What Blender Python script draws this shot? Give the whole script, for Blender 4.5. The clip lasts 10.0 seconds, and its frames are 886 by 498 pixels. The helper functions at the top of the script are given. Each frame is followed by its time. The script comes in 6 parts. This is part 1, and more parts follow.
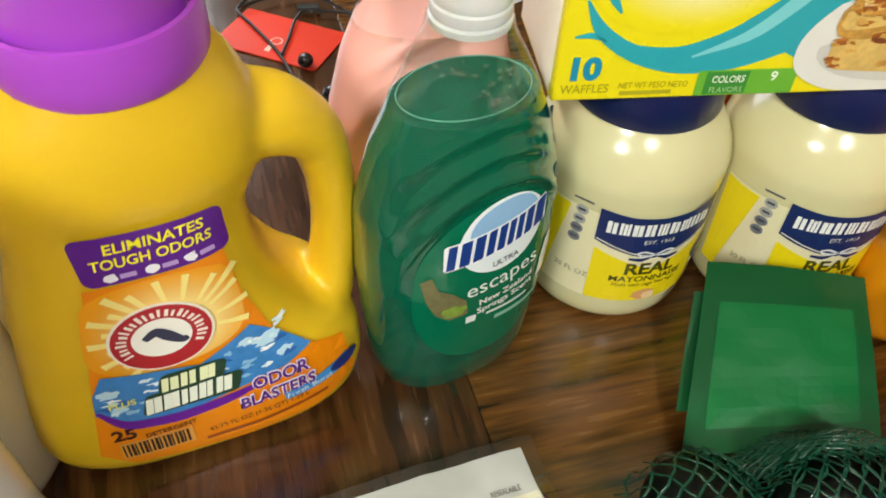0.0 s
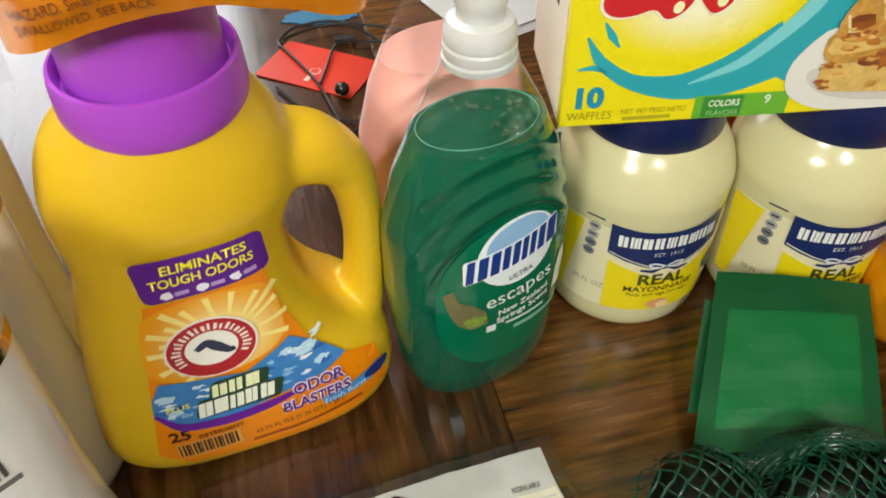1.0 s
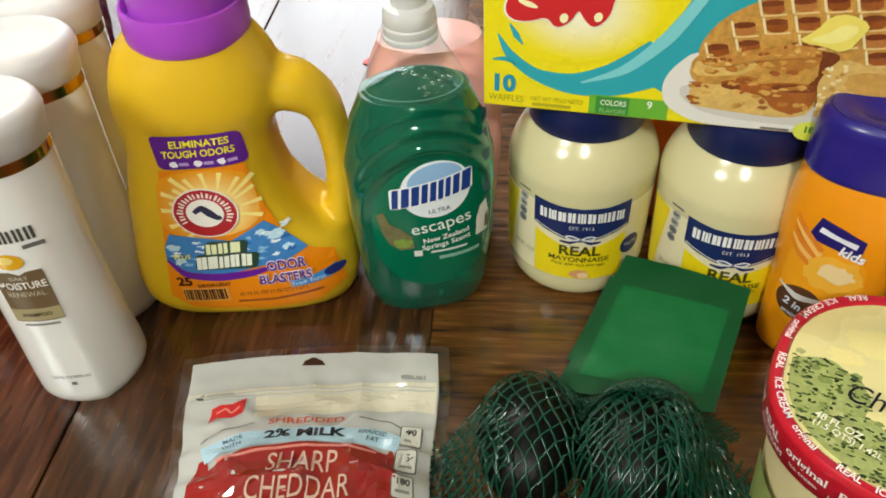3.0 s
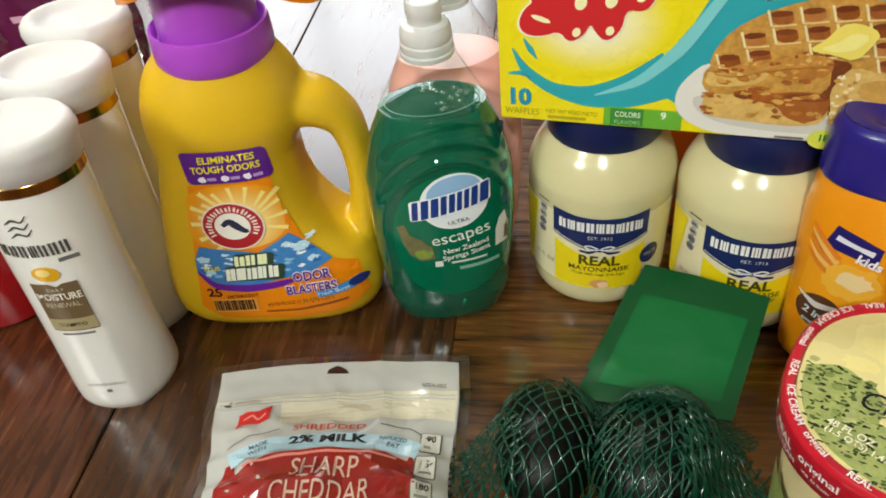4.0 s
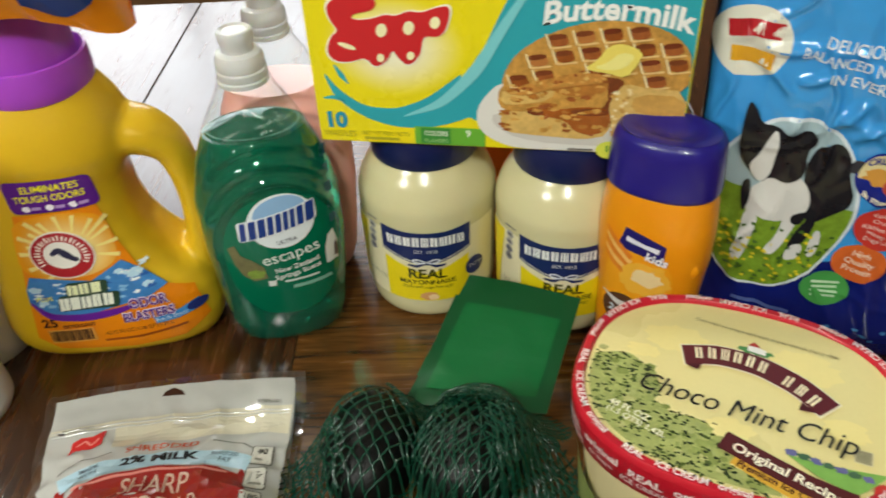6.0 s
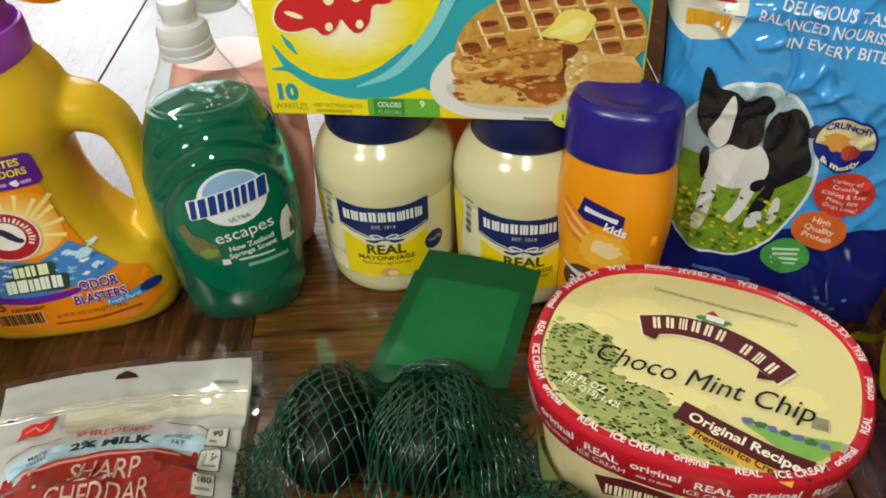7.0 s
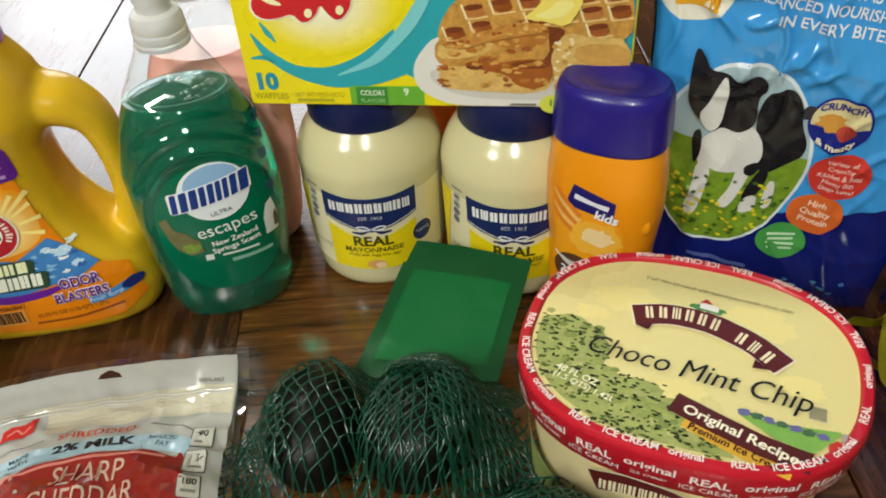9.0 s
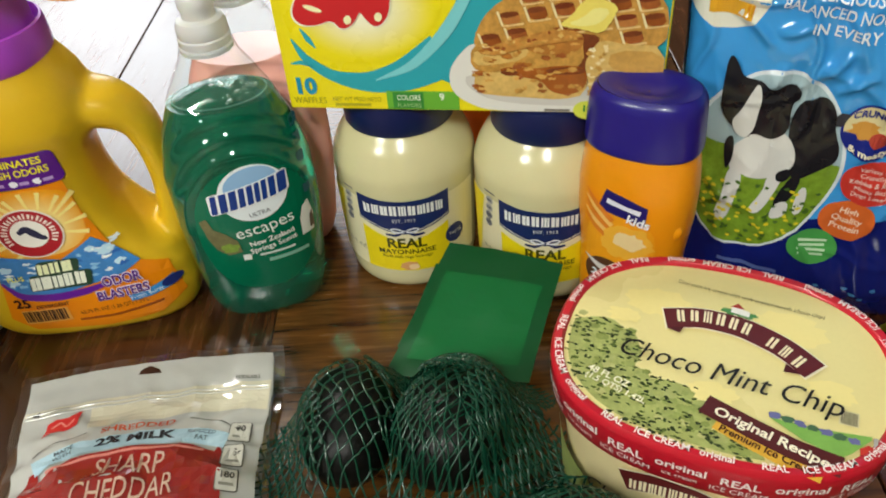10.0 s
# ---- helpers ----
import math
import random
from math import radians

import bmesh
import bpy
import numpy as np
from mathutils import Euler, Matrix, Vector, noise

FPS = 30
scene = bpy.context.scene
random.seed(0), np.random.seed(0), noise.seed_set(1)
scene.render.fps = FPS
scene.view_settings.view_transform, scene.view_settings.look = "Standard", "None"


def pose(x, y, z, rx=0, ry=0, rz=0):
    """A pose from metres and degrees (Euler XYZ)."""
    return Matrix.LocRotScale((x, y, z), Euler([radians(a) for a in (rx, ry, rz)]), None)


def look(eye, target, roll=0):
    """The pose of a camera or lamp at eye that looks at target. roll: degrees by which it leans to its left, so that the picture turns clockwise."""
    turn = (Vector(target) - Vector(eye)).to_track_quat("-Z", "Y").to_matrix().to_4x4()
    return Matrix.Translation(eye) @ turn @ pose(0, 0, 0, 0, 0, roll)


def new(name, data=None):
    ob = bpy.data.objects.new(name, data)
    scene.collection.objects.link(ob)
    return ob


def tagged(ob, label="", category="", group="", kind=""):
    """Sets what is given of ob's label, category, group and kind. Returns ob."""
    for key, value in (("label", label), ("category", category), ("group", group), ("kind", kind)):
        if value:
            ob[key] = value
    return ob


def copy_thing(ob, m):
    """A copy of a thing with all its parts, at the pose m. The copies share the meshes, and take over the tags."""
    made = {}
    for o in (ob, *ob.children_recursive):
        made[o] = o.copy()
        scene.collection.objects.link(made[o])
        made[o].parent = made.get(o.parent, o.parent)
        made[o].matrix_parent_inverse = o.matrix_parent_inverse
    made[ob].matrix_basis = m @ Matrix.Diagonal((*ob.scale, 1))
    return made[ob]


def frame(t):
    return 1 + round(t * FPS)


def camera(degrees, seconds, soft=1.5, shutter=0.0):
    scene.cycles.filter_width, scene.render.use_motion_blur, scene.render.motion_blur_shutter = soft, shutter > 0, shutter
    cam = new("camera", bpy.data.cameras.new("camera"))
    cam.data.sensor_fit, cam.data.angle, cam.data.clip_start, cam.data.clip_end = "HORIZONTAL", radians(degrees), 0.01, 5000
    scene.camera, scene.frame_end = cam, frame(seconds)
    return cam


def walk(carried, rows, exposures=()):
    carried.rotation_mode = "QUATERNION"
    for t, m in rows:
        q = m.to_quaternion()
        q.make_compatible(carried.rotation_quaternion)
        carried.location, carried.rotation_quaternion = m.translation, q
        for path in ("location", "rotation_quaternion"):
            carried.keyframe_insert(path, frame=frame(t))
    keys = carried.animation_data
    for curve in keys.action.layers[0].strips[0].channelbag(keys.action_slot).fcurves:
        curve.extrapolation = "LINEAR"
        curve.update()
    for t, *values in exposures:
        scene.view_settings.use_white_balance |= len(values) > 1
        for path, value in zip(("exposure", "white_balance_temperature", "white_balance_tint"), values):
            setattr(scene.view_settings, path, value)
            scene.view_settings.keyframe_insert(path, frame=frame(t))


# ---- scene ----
cam = camera(56.5, 10.0, soft=1.8, shutter=0.4)
PATH = [
    (0, (-0.0093, 0.099, 0.3775), (0.0994, 1.477, -1.068), 3.76),
    (0.5, (-0.0038, 0.096, 0.3898), (0.0823, 1.489, -1.0438), 2.13),
    (1, (0.0025, 0.075, 0.4051), (-0.0038, 1.477, -1.0217), -0.69),
    (1.5, (0.0388, 0.037, 0.4208), (-0.0552, 1.45, -0.992), -1.55),
    (2, (0.0958, -0.009, 0.4444), (-0.1865, 1.425, -0.9209), -1.84),
    (2.2, (0.1281, -0.02, 0.4398), (-0.2132, 1.397, -0.9291), -1.57),
    (3.3, (0.1959, -0.034, 0.4439), (-0.3426, 1.366, -0.8789), -3.31),
    (3.5, (0.2028, -0.033, 0.4462), (-0.343, 1.37, -0.8709), -3.53),
    (4, (0.2028, -0.038, 0.4472), (-0.4125, 1.344, -0.861), -5.71),
    (4.5, (0.2057, -0.041, 0.4484), (-0.4131, 1.351, -0.8471), -6.43),
    (5, (0.2152, -0.054, 0.4608), (-0.3982, 1.392, -0.7783), -4.59),
    (5.5, (0.2284, -0.062, 0.4574), (-0.3302, 1.408, -0.7782), -3.35),
    (6, (0.2668, -0.053, 0.4481), (-0.1542, 1.456, -0.7953), -2.93),
    (6.2, (0.2789, -0.05, 0.4467), (-0.1292, 1.464, -0.7941), -3.33),
    (7.3, (0.2814, -0.038, 0.4358), (-0.0733, 1.447, -0.8567), -2.92),
    (7.5, (0.2863, -0.034, 0.437), (-0.0605, 1.455, -0.8521), -3.12),
    (8, (0.2884, -0.033, 0.4361), (-0.0678, 1.458, -0.8474), -3.83),
    (8.5, (0.2913, -0.031, 0.4372), (-0.0511, 1.452, -0.8606), -4.0),
    (9, (0.2836, -0.031, 0.4309), (-0.0754, 1.439, -0.8768), -3.89),
    (9.5, (0.2778, -0.031, 0.4266), (-0.1011, 1.41, -0.907), -4.36),
    (10, (0.2794, -0.04, 0.4367), (-0.1362, 1.424, -0.8605), -4.65),
]
walk(cam, [(t, look(eye, target, roll)) for t, eye, target, roll in PATH],
     exposures=[(0.0, 0.24), (1.5, 0.05), (3.5, 0.01), (6.0, -0.14), (10.0, -0.08)])

# ---- light ----
world = bpy.data.worlds.new("sky")
world.use_nodes = True
scene.world = world
_sky = world.node_tree.nodes.new("ShaderNodeTexSky")
_sky.sky_type, _sky.sun_disc, _sky.sun_elevation, _sky.sun_rotation = "NISHITA", False, radians(35), radians(-40)
_bg = world.node_tree.nodes["Background"]
_bg.inputs["Strength"].default_value = 0.1
world.node_tree.links.new(_sky.outputs[0], _bg.inputs["Color"])


def area_lamp(name, size, power, colour, m, shape="RECTANGLE", size_y=None):
    d = bpy.data.lights.new(name, "AREA")
    d.shape, d.size, d.size_y, d.energy, d.color = shape, size, size_y or size, power, colour
    ob = new(name, d)
    ob.matrix_world = m
    return ob


# daylight in the window's opening; the warm ceiling lamp
area_lamp("window_daylight", 1.2, 12, (0.9, 0.95, 1.0), look((-1.15, 2.12, 0.95), (-0.2, 0.4, 0.0)), size_y=0.95)
area_lamp("ceiling_lamp_light", 0.18, 18, (0.965, 1.0, 0.915), look((0.42, -1.05, 1.48), (0.1, 0.35, 0.1)), shape="DISK")
# added fill from the front left, for the upright faces; no fitting stands there
area_lamp("front_fill_light", 0.5, 22, (0.965, 1.0, 0.925), look((-0.8, -1.2, 1.35), (0.0, 0.3, 0.1)), shape="DISK")
# added light at the far left that puts glare on the cheese film
area_lamp("far_glare_light", 0.12, 13, (1.0, 0.99, 0.93), look((-0.7, 0.98, 1.5), (0.0, 0.3, 0.0)), shape="DISK")


# ---- materials ----
def lin(c):
    return tuple(v / 12.92 if v <= 0.04045 else ((v + 0.055) / 1.055) ** 2.4 for v in c)


def hexc(h):
    return lin(tuple(int(h[i:i + 2], 16) / 255 for i in (0, 2, 4)))


def mat(name, colour, rough=0.5, metal=0.0, var=0.06, scale=25.0, bump=0.05, fine=400.0, coat=0.0, trans=0.0, ior=1.45, sss=0.0):
    """A node material with colour and relief varied at two scales."""
    m = bpy.data.materials.new(name)
    m.use_nodes = True
    n, l = m.node_tree.nodes, m.node_tree.links
    p = n["Principled BSDF"]
    co = n.new("ShaderNodeTexCoord")
    big, small = n.new("ShaderNodeTexNoise"), n.new("ShaderNodeTexNoise")
    big.inputs["Scale"].default_value, big.inputs["Detail"].default_value = scale, 4
    small.inputs["Scale"].default_value, small.inputs["Detail"].default_value = fine, 3
    l.new(co.outputs["Object"], big.inputs["Vector"])
    l.new(co.outputs["Object"], small.inputs["Vector"])
    mix = n.new("ShaderNodeMix")
    mix.data_type = "RGBA"
    mix.inputs[6].default_value = (*[max(0.0, v * (1 - 1.5 * var)) for v in colour], 1)
    mix.inputs[7].default_value = (*[min(1.0, v * (1 + 1.5 * var)) for v in colour], 1)
    add = n.new("ShaderNodeMath")
    add.operation, add.inputs[1].default_value = "MULTIPLY_ADD", 0.35
    l.new(small.outputs["Fac"], add.inputs[0])
    mul = n.new("ShaderNodeMath")
    mul.operation, mul.inputs[1].default_value = "MULTIPLY", 0.65
    l.new(big.outputs["Fac"], mul.inputs[0])
    l.new(mul.outputs[0], add.inputs[2])
    l.new(add.outputs[0], mix.inputs[0])
    l.new(mix.outputs[2], p.inputs["Base Color"])
    rr = n.new("ShaderNodeMapRange")
    rr.inputs[3].default_value, rr.inputs[4].default_value = rough * 0.8, min(1, rough * 1.2)
    l.new(big.outputs["Fac"], rr.inputs[0])
    l.new(rr.outputs[0], p.inputs["Roughness"])
    p.inputs["Metallic"].default_value = metal
    p.inputs["IOR"].default_value = ior
    p.inputs["Transmission Weight"].default_value = trans
    p.inputs["Coat Weight"].default_value = coat
    p.inputs["Coat Roughness"].default_value = 0.05
    if sss:
        p.inputs["Subsurface Weight"].default_value = sss
        p.inputs["Subsurface Radius"].default_value = (0.012, 0.009, 0.005)
        p.inputs["Subsurface Scale"].default_value = 0.5
    if bump:
        b = n.new("ShaderNodeBump")
        b.inputs["Strength"].default_value, b.inputs["Distance"].default_value = bump, 0.001
        l.new(add.outputs[0], b.inputs["Height"])
        l.new(b.outputs[0], p.inputs["Normal"])
    return m


def film_mat(name, tint=(1, 1, 1), gloss=0.08, rough=0.04):
    """Clear thin plastic: lets light straight through and mirrors some of it at grazing angles."""
    m = bpy.data.materials.new(name)
    m.use_nodes = True
    n, l = m.node_tree.nodes, m.node_tree.links
    n.remove(n["Principled BSDF"])
    t, g, mx, lw, pw, ad = (n.new("ShaderNode" + k) for k in ("BsdfTransparent", "BsdfGlossy", "MixShader", "LayerWeight", "Math", "Math"))
    t.inputs["Color"].default_value = (*tint, 1)
    g.inputs["Roughness"].default_value = rough
    lw.inputs["Blend"].default_value = 0.5
    pw.operation, pw.inputs[1].default_value = "POWER", 4.0
    ad.operation, ad.inputs[1].default_value, ad.inputs[2].default_value = "MULTIPLY_ADD", 0.6, gloss
    l.new(lw.outputs["Facing"], pw.inputs[0])
    l.new(pw.outputs[0], ad.inputs[0])
    l.new(ad.outputs[0], mx.inputs[0])
    l.new(t.outputs[0], mx.inputs[1])
    l.new(g.outputs[0], mx.inputs[2])
    l.new(mx.outputs[0], n["Material Output"].inputs["Surface"])
    return m


def glow_mat(name, colour, strength):
    m = bpy.data.materials.new(name)
    m.use_nodes = True
    p = m.node_tree.nodes["Principled BSDF"]
    p.inputs["Base Color"].default_value = (*colour, 1)
    p.inputs["Emission Color"].default_value = (*colour, 1)
    p.inputs["Emission Strength"].default_value = strength
    return m


def wood_mat(name, dark, light, along_x, rough=0.18):
    """Varnished wood: long streaks along the grain, pores and short dark flecks."""
    m = bpy.data.materials.new(name)
    m.use_nodes = True
    n, l = m.node_tree.nodes, m.node_tree.links
    p = n["Principled BSDF"]
    co, mp = n.new("ShaderNodeTexCoord"), n.new("ShaderNodeMapping")
    mp.inputs["Scale"].default_value = (4, 42, 4) if along_x else (42, 4, 4)
    l.new(co.outputs["Object"], mp.inputs["Vector"])
    a, b, c = (n.new("ShaderNodeTexNoise") for _ in range(3))
    a.inputs["Scale"].default_value, a.inputs["Detail"].default_value, a.inputs["Distortion"].default_value = 0.9, 8, 2.2
    b.inputs["Scale"].default_value, b.inputs["Detail"].default_value = 5, 5
    c.inputs["Scale"].default_value, c.inputs["Detail"].default_value = 7, 3
    for q in (a, b):
        l.new(mp.outputs[0], q.inputs["Vector"])
    l.new(co.outputs["Object"], c.inputs["Vector"])
    ramp = n.new("ShaderNodeValToRGB")
    ramp.color_ramp.elements[0].position, ramp.color_ramp.elements[0].color = 0.4, (*dark, 1)
    ramp.color_ramp.elements[1].position, ramp.color_ramp.elements[1].color = 0.68, (*light, 1)
    s1, s2 = n.new("ShaderNodeMath"), n.new("ShaderNodeMath")
    s1.operation, s1.inputs[1].default_value = "MULTIPLY_ADD", 0.45
    l.new(b.outputs["Fac"], s1.inputs[0])
    s2.operation, s2.inputs[1].default_value = "MULTIPLY", 0.4
    l.new(a.outputs["Fac"], s2.inputs[0])
    l.new(s2.outputs[0], s1.inputs[2])
    s3 = n.new("ShaderNodeMath")
    s3.operation, s3.inputs[1].default_value = "MULTIPLY_ADD", 0.2
    l.new(c.outputs["Fac"], s3.inputs[0])
    l.new(s1.outputs[0], s3.inputs[2])
    l.new(s3.outputs[0], ramp.inputs[0])
    l.new(ramp.outputs[0], p.inputs["Base Color"])
    rr = n.new("ShaderNodeMapRange")
    rr.inputs[3].default_value, rr.inputs[4].default_value = rough * 0.7, rough * 1.5
    l.new(c.outputs["Fac"], rr.inputs[0])
    l.new(rr.outputs[0], p.inputs["Roughness"])
    bp = n.new("ShaderNodeBump")
    bp.inputs["Strength"].default_value, bp.inputs["Distance"].default_value = 0.06, 0.001
    l.new(s1.outputs[0], bp.inputs["Height"])
    l.new(bp.outputs[0], p.inputs["Normal"])
    p.inputs["Coat Weight"].default_value = 0.6
    cr = n.new("ShaderNodeMapRange")
    cr.inputs[1].default_value, cr.inputs[2].default_value, cr.inputs[3].default_value, cr.inputs[4].default_value = 0.35, 0.65, 0.07, 0.3
    l.new(s3.outputs[0], cr.inputs[0])
    l.new(cr.outputs[0], p.inputs["Coat Roughness"])
    return m


M = {}


def ink(h, rough=0.35, **k):
    """A printing ink or plain plastic by its colour code; made once."""
    key = (h, rough, tuple(sorted(k.items())))
    if key not in M:
        M[key] = mat("print_" + h, hexc(h), rough, var=k.pop("var", 0.03), bump=k.pop("bump", 0.02), **k)
    return M[key]


def fade_ink(name, inner, outer, centre, radii, rough=0.3, power=1.0):
    """A printed colour that fades from a centre outwards, as the artwork does."""
    m = mat(name, outer, rough, var=0.03, bump=0.01)
    n, l = m.node_tree.nodes, m.node_tree.links
    p = n["Principled BSDF"]
    co, mp, ln, mr, mix = (n.new("ShaderNode" + k) for k in ("TexCoord", "Mapping", "VectorMath", "MapRange", "Mix"))
    mp.vector_type = "TEXTURE"
    mp.inputs["Location"].default_value = (centre[0], 0, centre[1])
    mp.inputs["Scale"].default_value = (radii[0], 1000.0, radii[1])
    ln.operation = "LENGTH"
    mr.interpolation_type = "SMOOTHSTEP"
    mr.inputs[1].default_value, mr.inputs[2].default_value = 0.15, 1.0
    mix.data_type = "RGBA"
    mix.inputs[6].default_value, mix.inputs[7].default_value = (*inner, 1), (*outer, 1)
    l.new(co.outputs["Object"], mp.inputs["Vector"])
    l.new(mp.outputs[0], ln.inputs[0])
    l.new(ln.outputs["Value"], mr.inputs[0])
    l.new(mr.outputs[0], mix.inputs[0])
    l.new(mix.outputs[2], p.inputs["Base Color"])
    return m


# ---- building helpers ----
def finish(me, smooth=35):
    if smooth:
        me.shade_smooth()
        me.set_sharp_from_angle(angle=radians(smooth))


def part(name, bm, material, parent, label="", smooth=35):
    """One mesh object under a thing or a part."""
    if isinstance(bm, bmesh.types.BMesh):
        me = bpy.data.meshes.new(name)
        bm.to_mesh(me)
        bm.free()
    else:
        me = bm
    finish(me, smooth)
    me.materials.clear()
    me.materials.append(material)
    ob = new(name, me)
    if parent:
        ob.parent = parent
    if label:
        tagged(ob, label)
    return ob


def thing(name, m, label, category, group="", kind=""):
    ob = new(name)
    ob.empty_display_size = 0.02
    ob.matrix_world = m
    return tagged(ob, label, category, group, kind)


def box_bm(x0, y0, z0, x1, y1, z1, bevel=0.0, seg=2):
    bm = bmesh.new()
    bmesh.ops.create_cube(bm, size=1)
    for v in bm.verts:
        v.co = ((x0 + x1) / 2 + v.co.x * (x1 - x0), (y0 + y1) / 2 + v.co.y * (y1 - y0), (z0 + z1) / 2 + v.co.z * (z1 - z0))
    if bevel:
        bmesh.ops.bevel(bm, geom=bm.edges[:], offset=bevel, segments=seg, profile=0.6, affect="EDGES")
    return bm


def loft(rings, cap=True):
    """Skin closed rings of equal length, one above the other."""
    bm = bmesh.new()
    rows = [[bm.verts.new(p) for p in r] for r in rings]
    k = len(rows[0])
    for a, b in zip(rows, rows[1:]):
        for i in range(k):
            bm.faces.new((a[i], a[(i + 1) % k], b[(i + 1) % k], b[i]))
    if cap:
        bm.faces.new(rows[0][::-1])
        bm.faces.new(rows[-1])
    bmesh.ops.recalc_face_normals(bm, faces=bm.faces[:])
    return bm


def sring(xc, yc, z, a, b, n=2.0, k=64):
    out = []
    for i in range(k):
        t = 2 * math.pi * i / k
        c, s = math.cos(t), math.sin(t)
        out.append((xc + a * math.copysign(abs(c) ** (2 / n), c), yc + b * math.copysign(abs(s) ** (2 / n), s), z))
    return out


def lathe(profile, k=56, cap=True, xc=0.0, yc=0.0):
    """A turned body from (radius, height) pairs."""
    return loft([sring(xc, yc, z, max(r, 1e-4), max(r, 1e-4), 2, k) for r, z in profile], cap)


class Body:
    """A bottle's body from sections (z, left, right, half depth, squareness), smoothed between them."""

    def __init__(self, secs, yc=0.0, steps=56, soft=2):
        s = np.array(secs, float)
        self.z = np.linspace(s[0, 0], s[-1, 0], steps)
        v = np.stack([np.interp(self.z, s[:, 0], s[:, i]) for i in range(1, 5)], 1)
        for _ in range(soft):
            w = v.copy()
            w[1:-1] = (v[:-2] + 2 * v[1:-1] + v[2:]) / 4
            v = w
        self.v, self.yc = v, yc

    def at(self, z):
        return [float(np.interp(z, self.z, self.v[:, i])) for i in range(4)]

    def bm(self, k=72, z0=-1, z1=9, grow=0.0, cap=True):
        rings = []
        for z in [q for q in self.z if z0 <= q <= z1]:
            a, b, d, n = self.at(z)
            rings.append(sring((a + b) / 2, self.yc, z, (b - a) / 2 + grow, d + grow, n, k))
        return loft(rings, cap)

    def front(self, u, v, off=0.0):
        a, b, d, n = self.at(v)
        k = min(0.985, abs((u - (a + b) / 2) / ((b - a) / 2)))
        return (u, self.yc - d * (1 - k ** n) ** (1 / n) - off, v)


def flat(pts, du=0.0, dv=0.0):
    """A filled outline in the print's plane, cut finely enough to bend."""
    bm = bmesh.new()
    vs = [bm.verts.new((p[0], p[1], 0)) for p in pts]
    es = [bm.edges.new((vs[i], vs[(i + 1) % len(vs)])) for i in range(len(vs))]
    bmesh.ops.triangle_fill(bm, use_beauty=True, use_dissolve=False, edges=es)
    cut(bm, du, dv)
    return bm


def cut(bm, du, dv):
    for axis, d in ((0, du), (1, dv)):
        if d:
            lo, hi = min(v.co[axis] for v in bm.verts), max(v.co[axis] for v in bm.verts)
            for i in range(1, int((hi - lo) / d) + 1):
                no = [0, 0, 0]
                no[axis] = 1
                co = [0, 0, 0]
                co[axis] = lo + i * d
                bmesh.ops.bisect_plane(bm, geom=bm.verts[:] + bm.edges[:] + bm.faces[:], dist=1e-7, plane_co=co, plane_no=no)


def rrect(u0, v0, u1, v1, r=0.0, skew=0.0):
    pts = []
    if not r:
        pts = [(u0, v0), (u1, v0), (u1, v1), (u0, v1)]
    else:
        for cx, cy, a0 in ((u1 - r, v0 + r, -90), (u1 - r, v1 - r, 0), (u0 + r, v1 - r, 90), (u0 + r, v0 + r, 180)):
            pts += [(cx + r * math.cos(radians(a0 + i * 18)), cy + r * math.sin(radians(a0 + i * 18))) for i in range(6)]
    return [(u + skew * (v - v0), v) for u, v in pts]


def oval(cu, cv, a, b, rot=0.0, k=40, n=2.0):
    c, s = math.cos(radians(rot)), math.sin(radians(rot))
    return [(cu + x * c - y * s, cv + x * s + y * c) for x, y, _ in sring(0, 0, 0, a, b, n, k)]


def wavy(cu, cv, a, b, amp, k=60, seed=1):
    """An uneven round outline."""
    return [(cu + a * r * math.cos(t), cv + b * r * math.sin(t)) for t, r in
            ((2 * math.pi * i / k, 1 + amp * noise.noise((math.cos(2 * math.pi * i / k) * 3, math.sin(2 * math.pi * i / k) * 3, seed * 7.3)) * 2) for i in range(k))]


def stripe(pts, w0, w1=None, k=24):
    """A band along a smooth line of points, its width going from w0 to w1 (a list gives the width at each point)."""
    p = np.array(pts, float)
    t = np.linspace(0, len(p) - 1, k)
    ws = w0 if isinstance(w0, (list, tuple)) else [w0, w0 if w1 is None else w1]
    w = np.interp(np.linspace(0, 1, k), np.linspace(0, 1, len(ws)), ws)
    q = np.stack([np.interp(t, range(len(p)), p[:, i]) for i in (0, 1)], 1)
    for _ in range(3):
        r = q.copy()
        r[1:-1] = (q[:-2] + 2 * q[1:-1] + q[2:]) / 4
        q = r
    d = np.gradient(q, axis=0)
    d /= np.linalg.norm(d, axis=1)[:, None] + 1e-9
    nrm = np.stack([-d[:, 1], d[:, 0]], 1) * (w[:, None] / 2)
    return [tuple(v) for v in (q + nrm)] + [tuple(v) for v in (q - nrm)[::-1]]


def decal(name, shape, material, parent, surf, off, du=0.0, dv=0.0, label=""):
    """A printed shape laid on a surface."""
    bm = shape if isinstance(shape, bmesh.types.BMesh) else flat(shape, du, dv)
    for v in bm.verts:
        v.co = surf(v.co.x, v.co.y, off)
    bmesh.ops.recalc_face_normals(bm, faces=bm.faces[:])
    ob = part(name, bm, material, parent, label, smooth=0)
    if name in ("name_bar", "brand_bar", "maker_bar"):
        ob["kind"] = "stuff"
    return ob


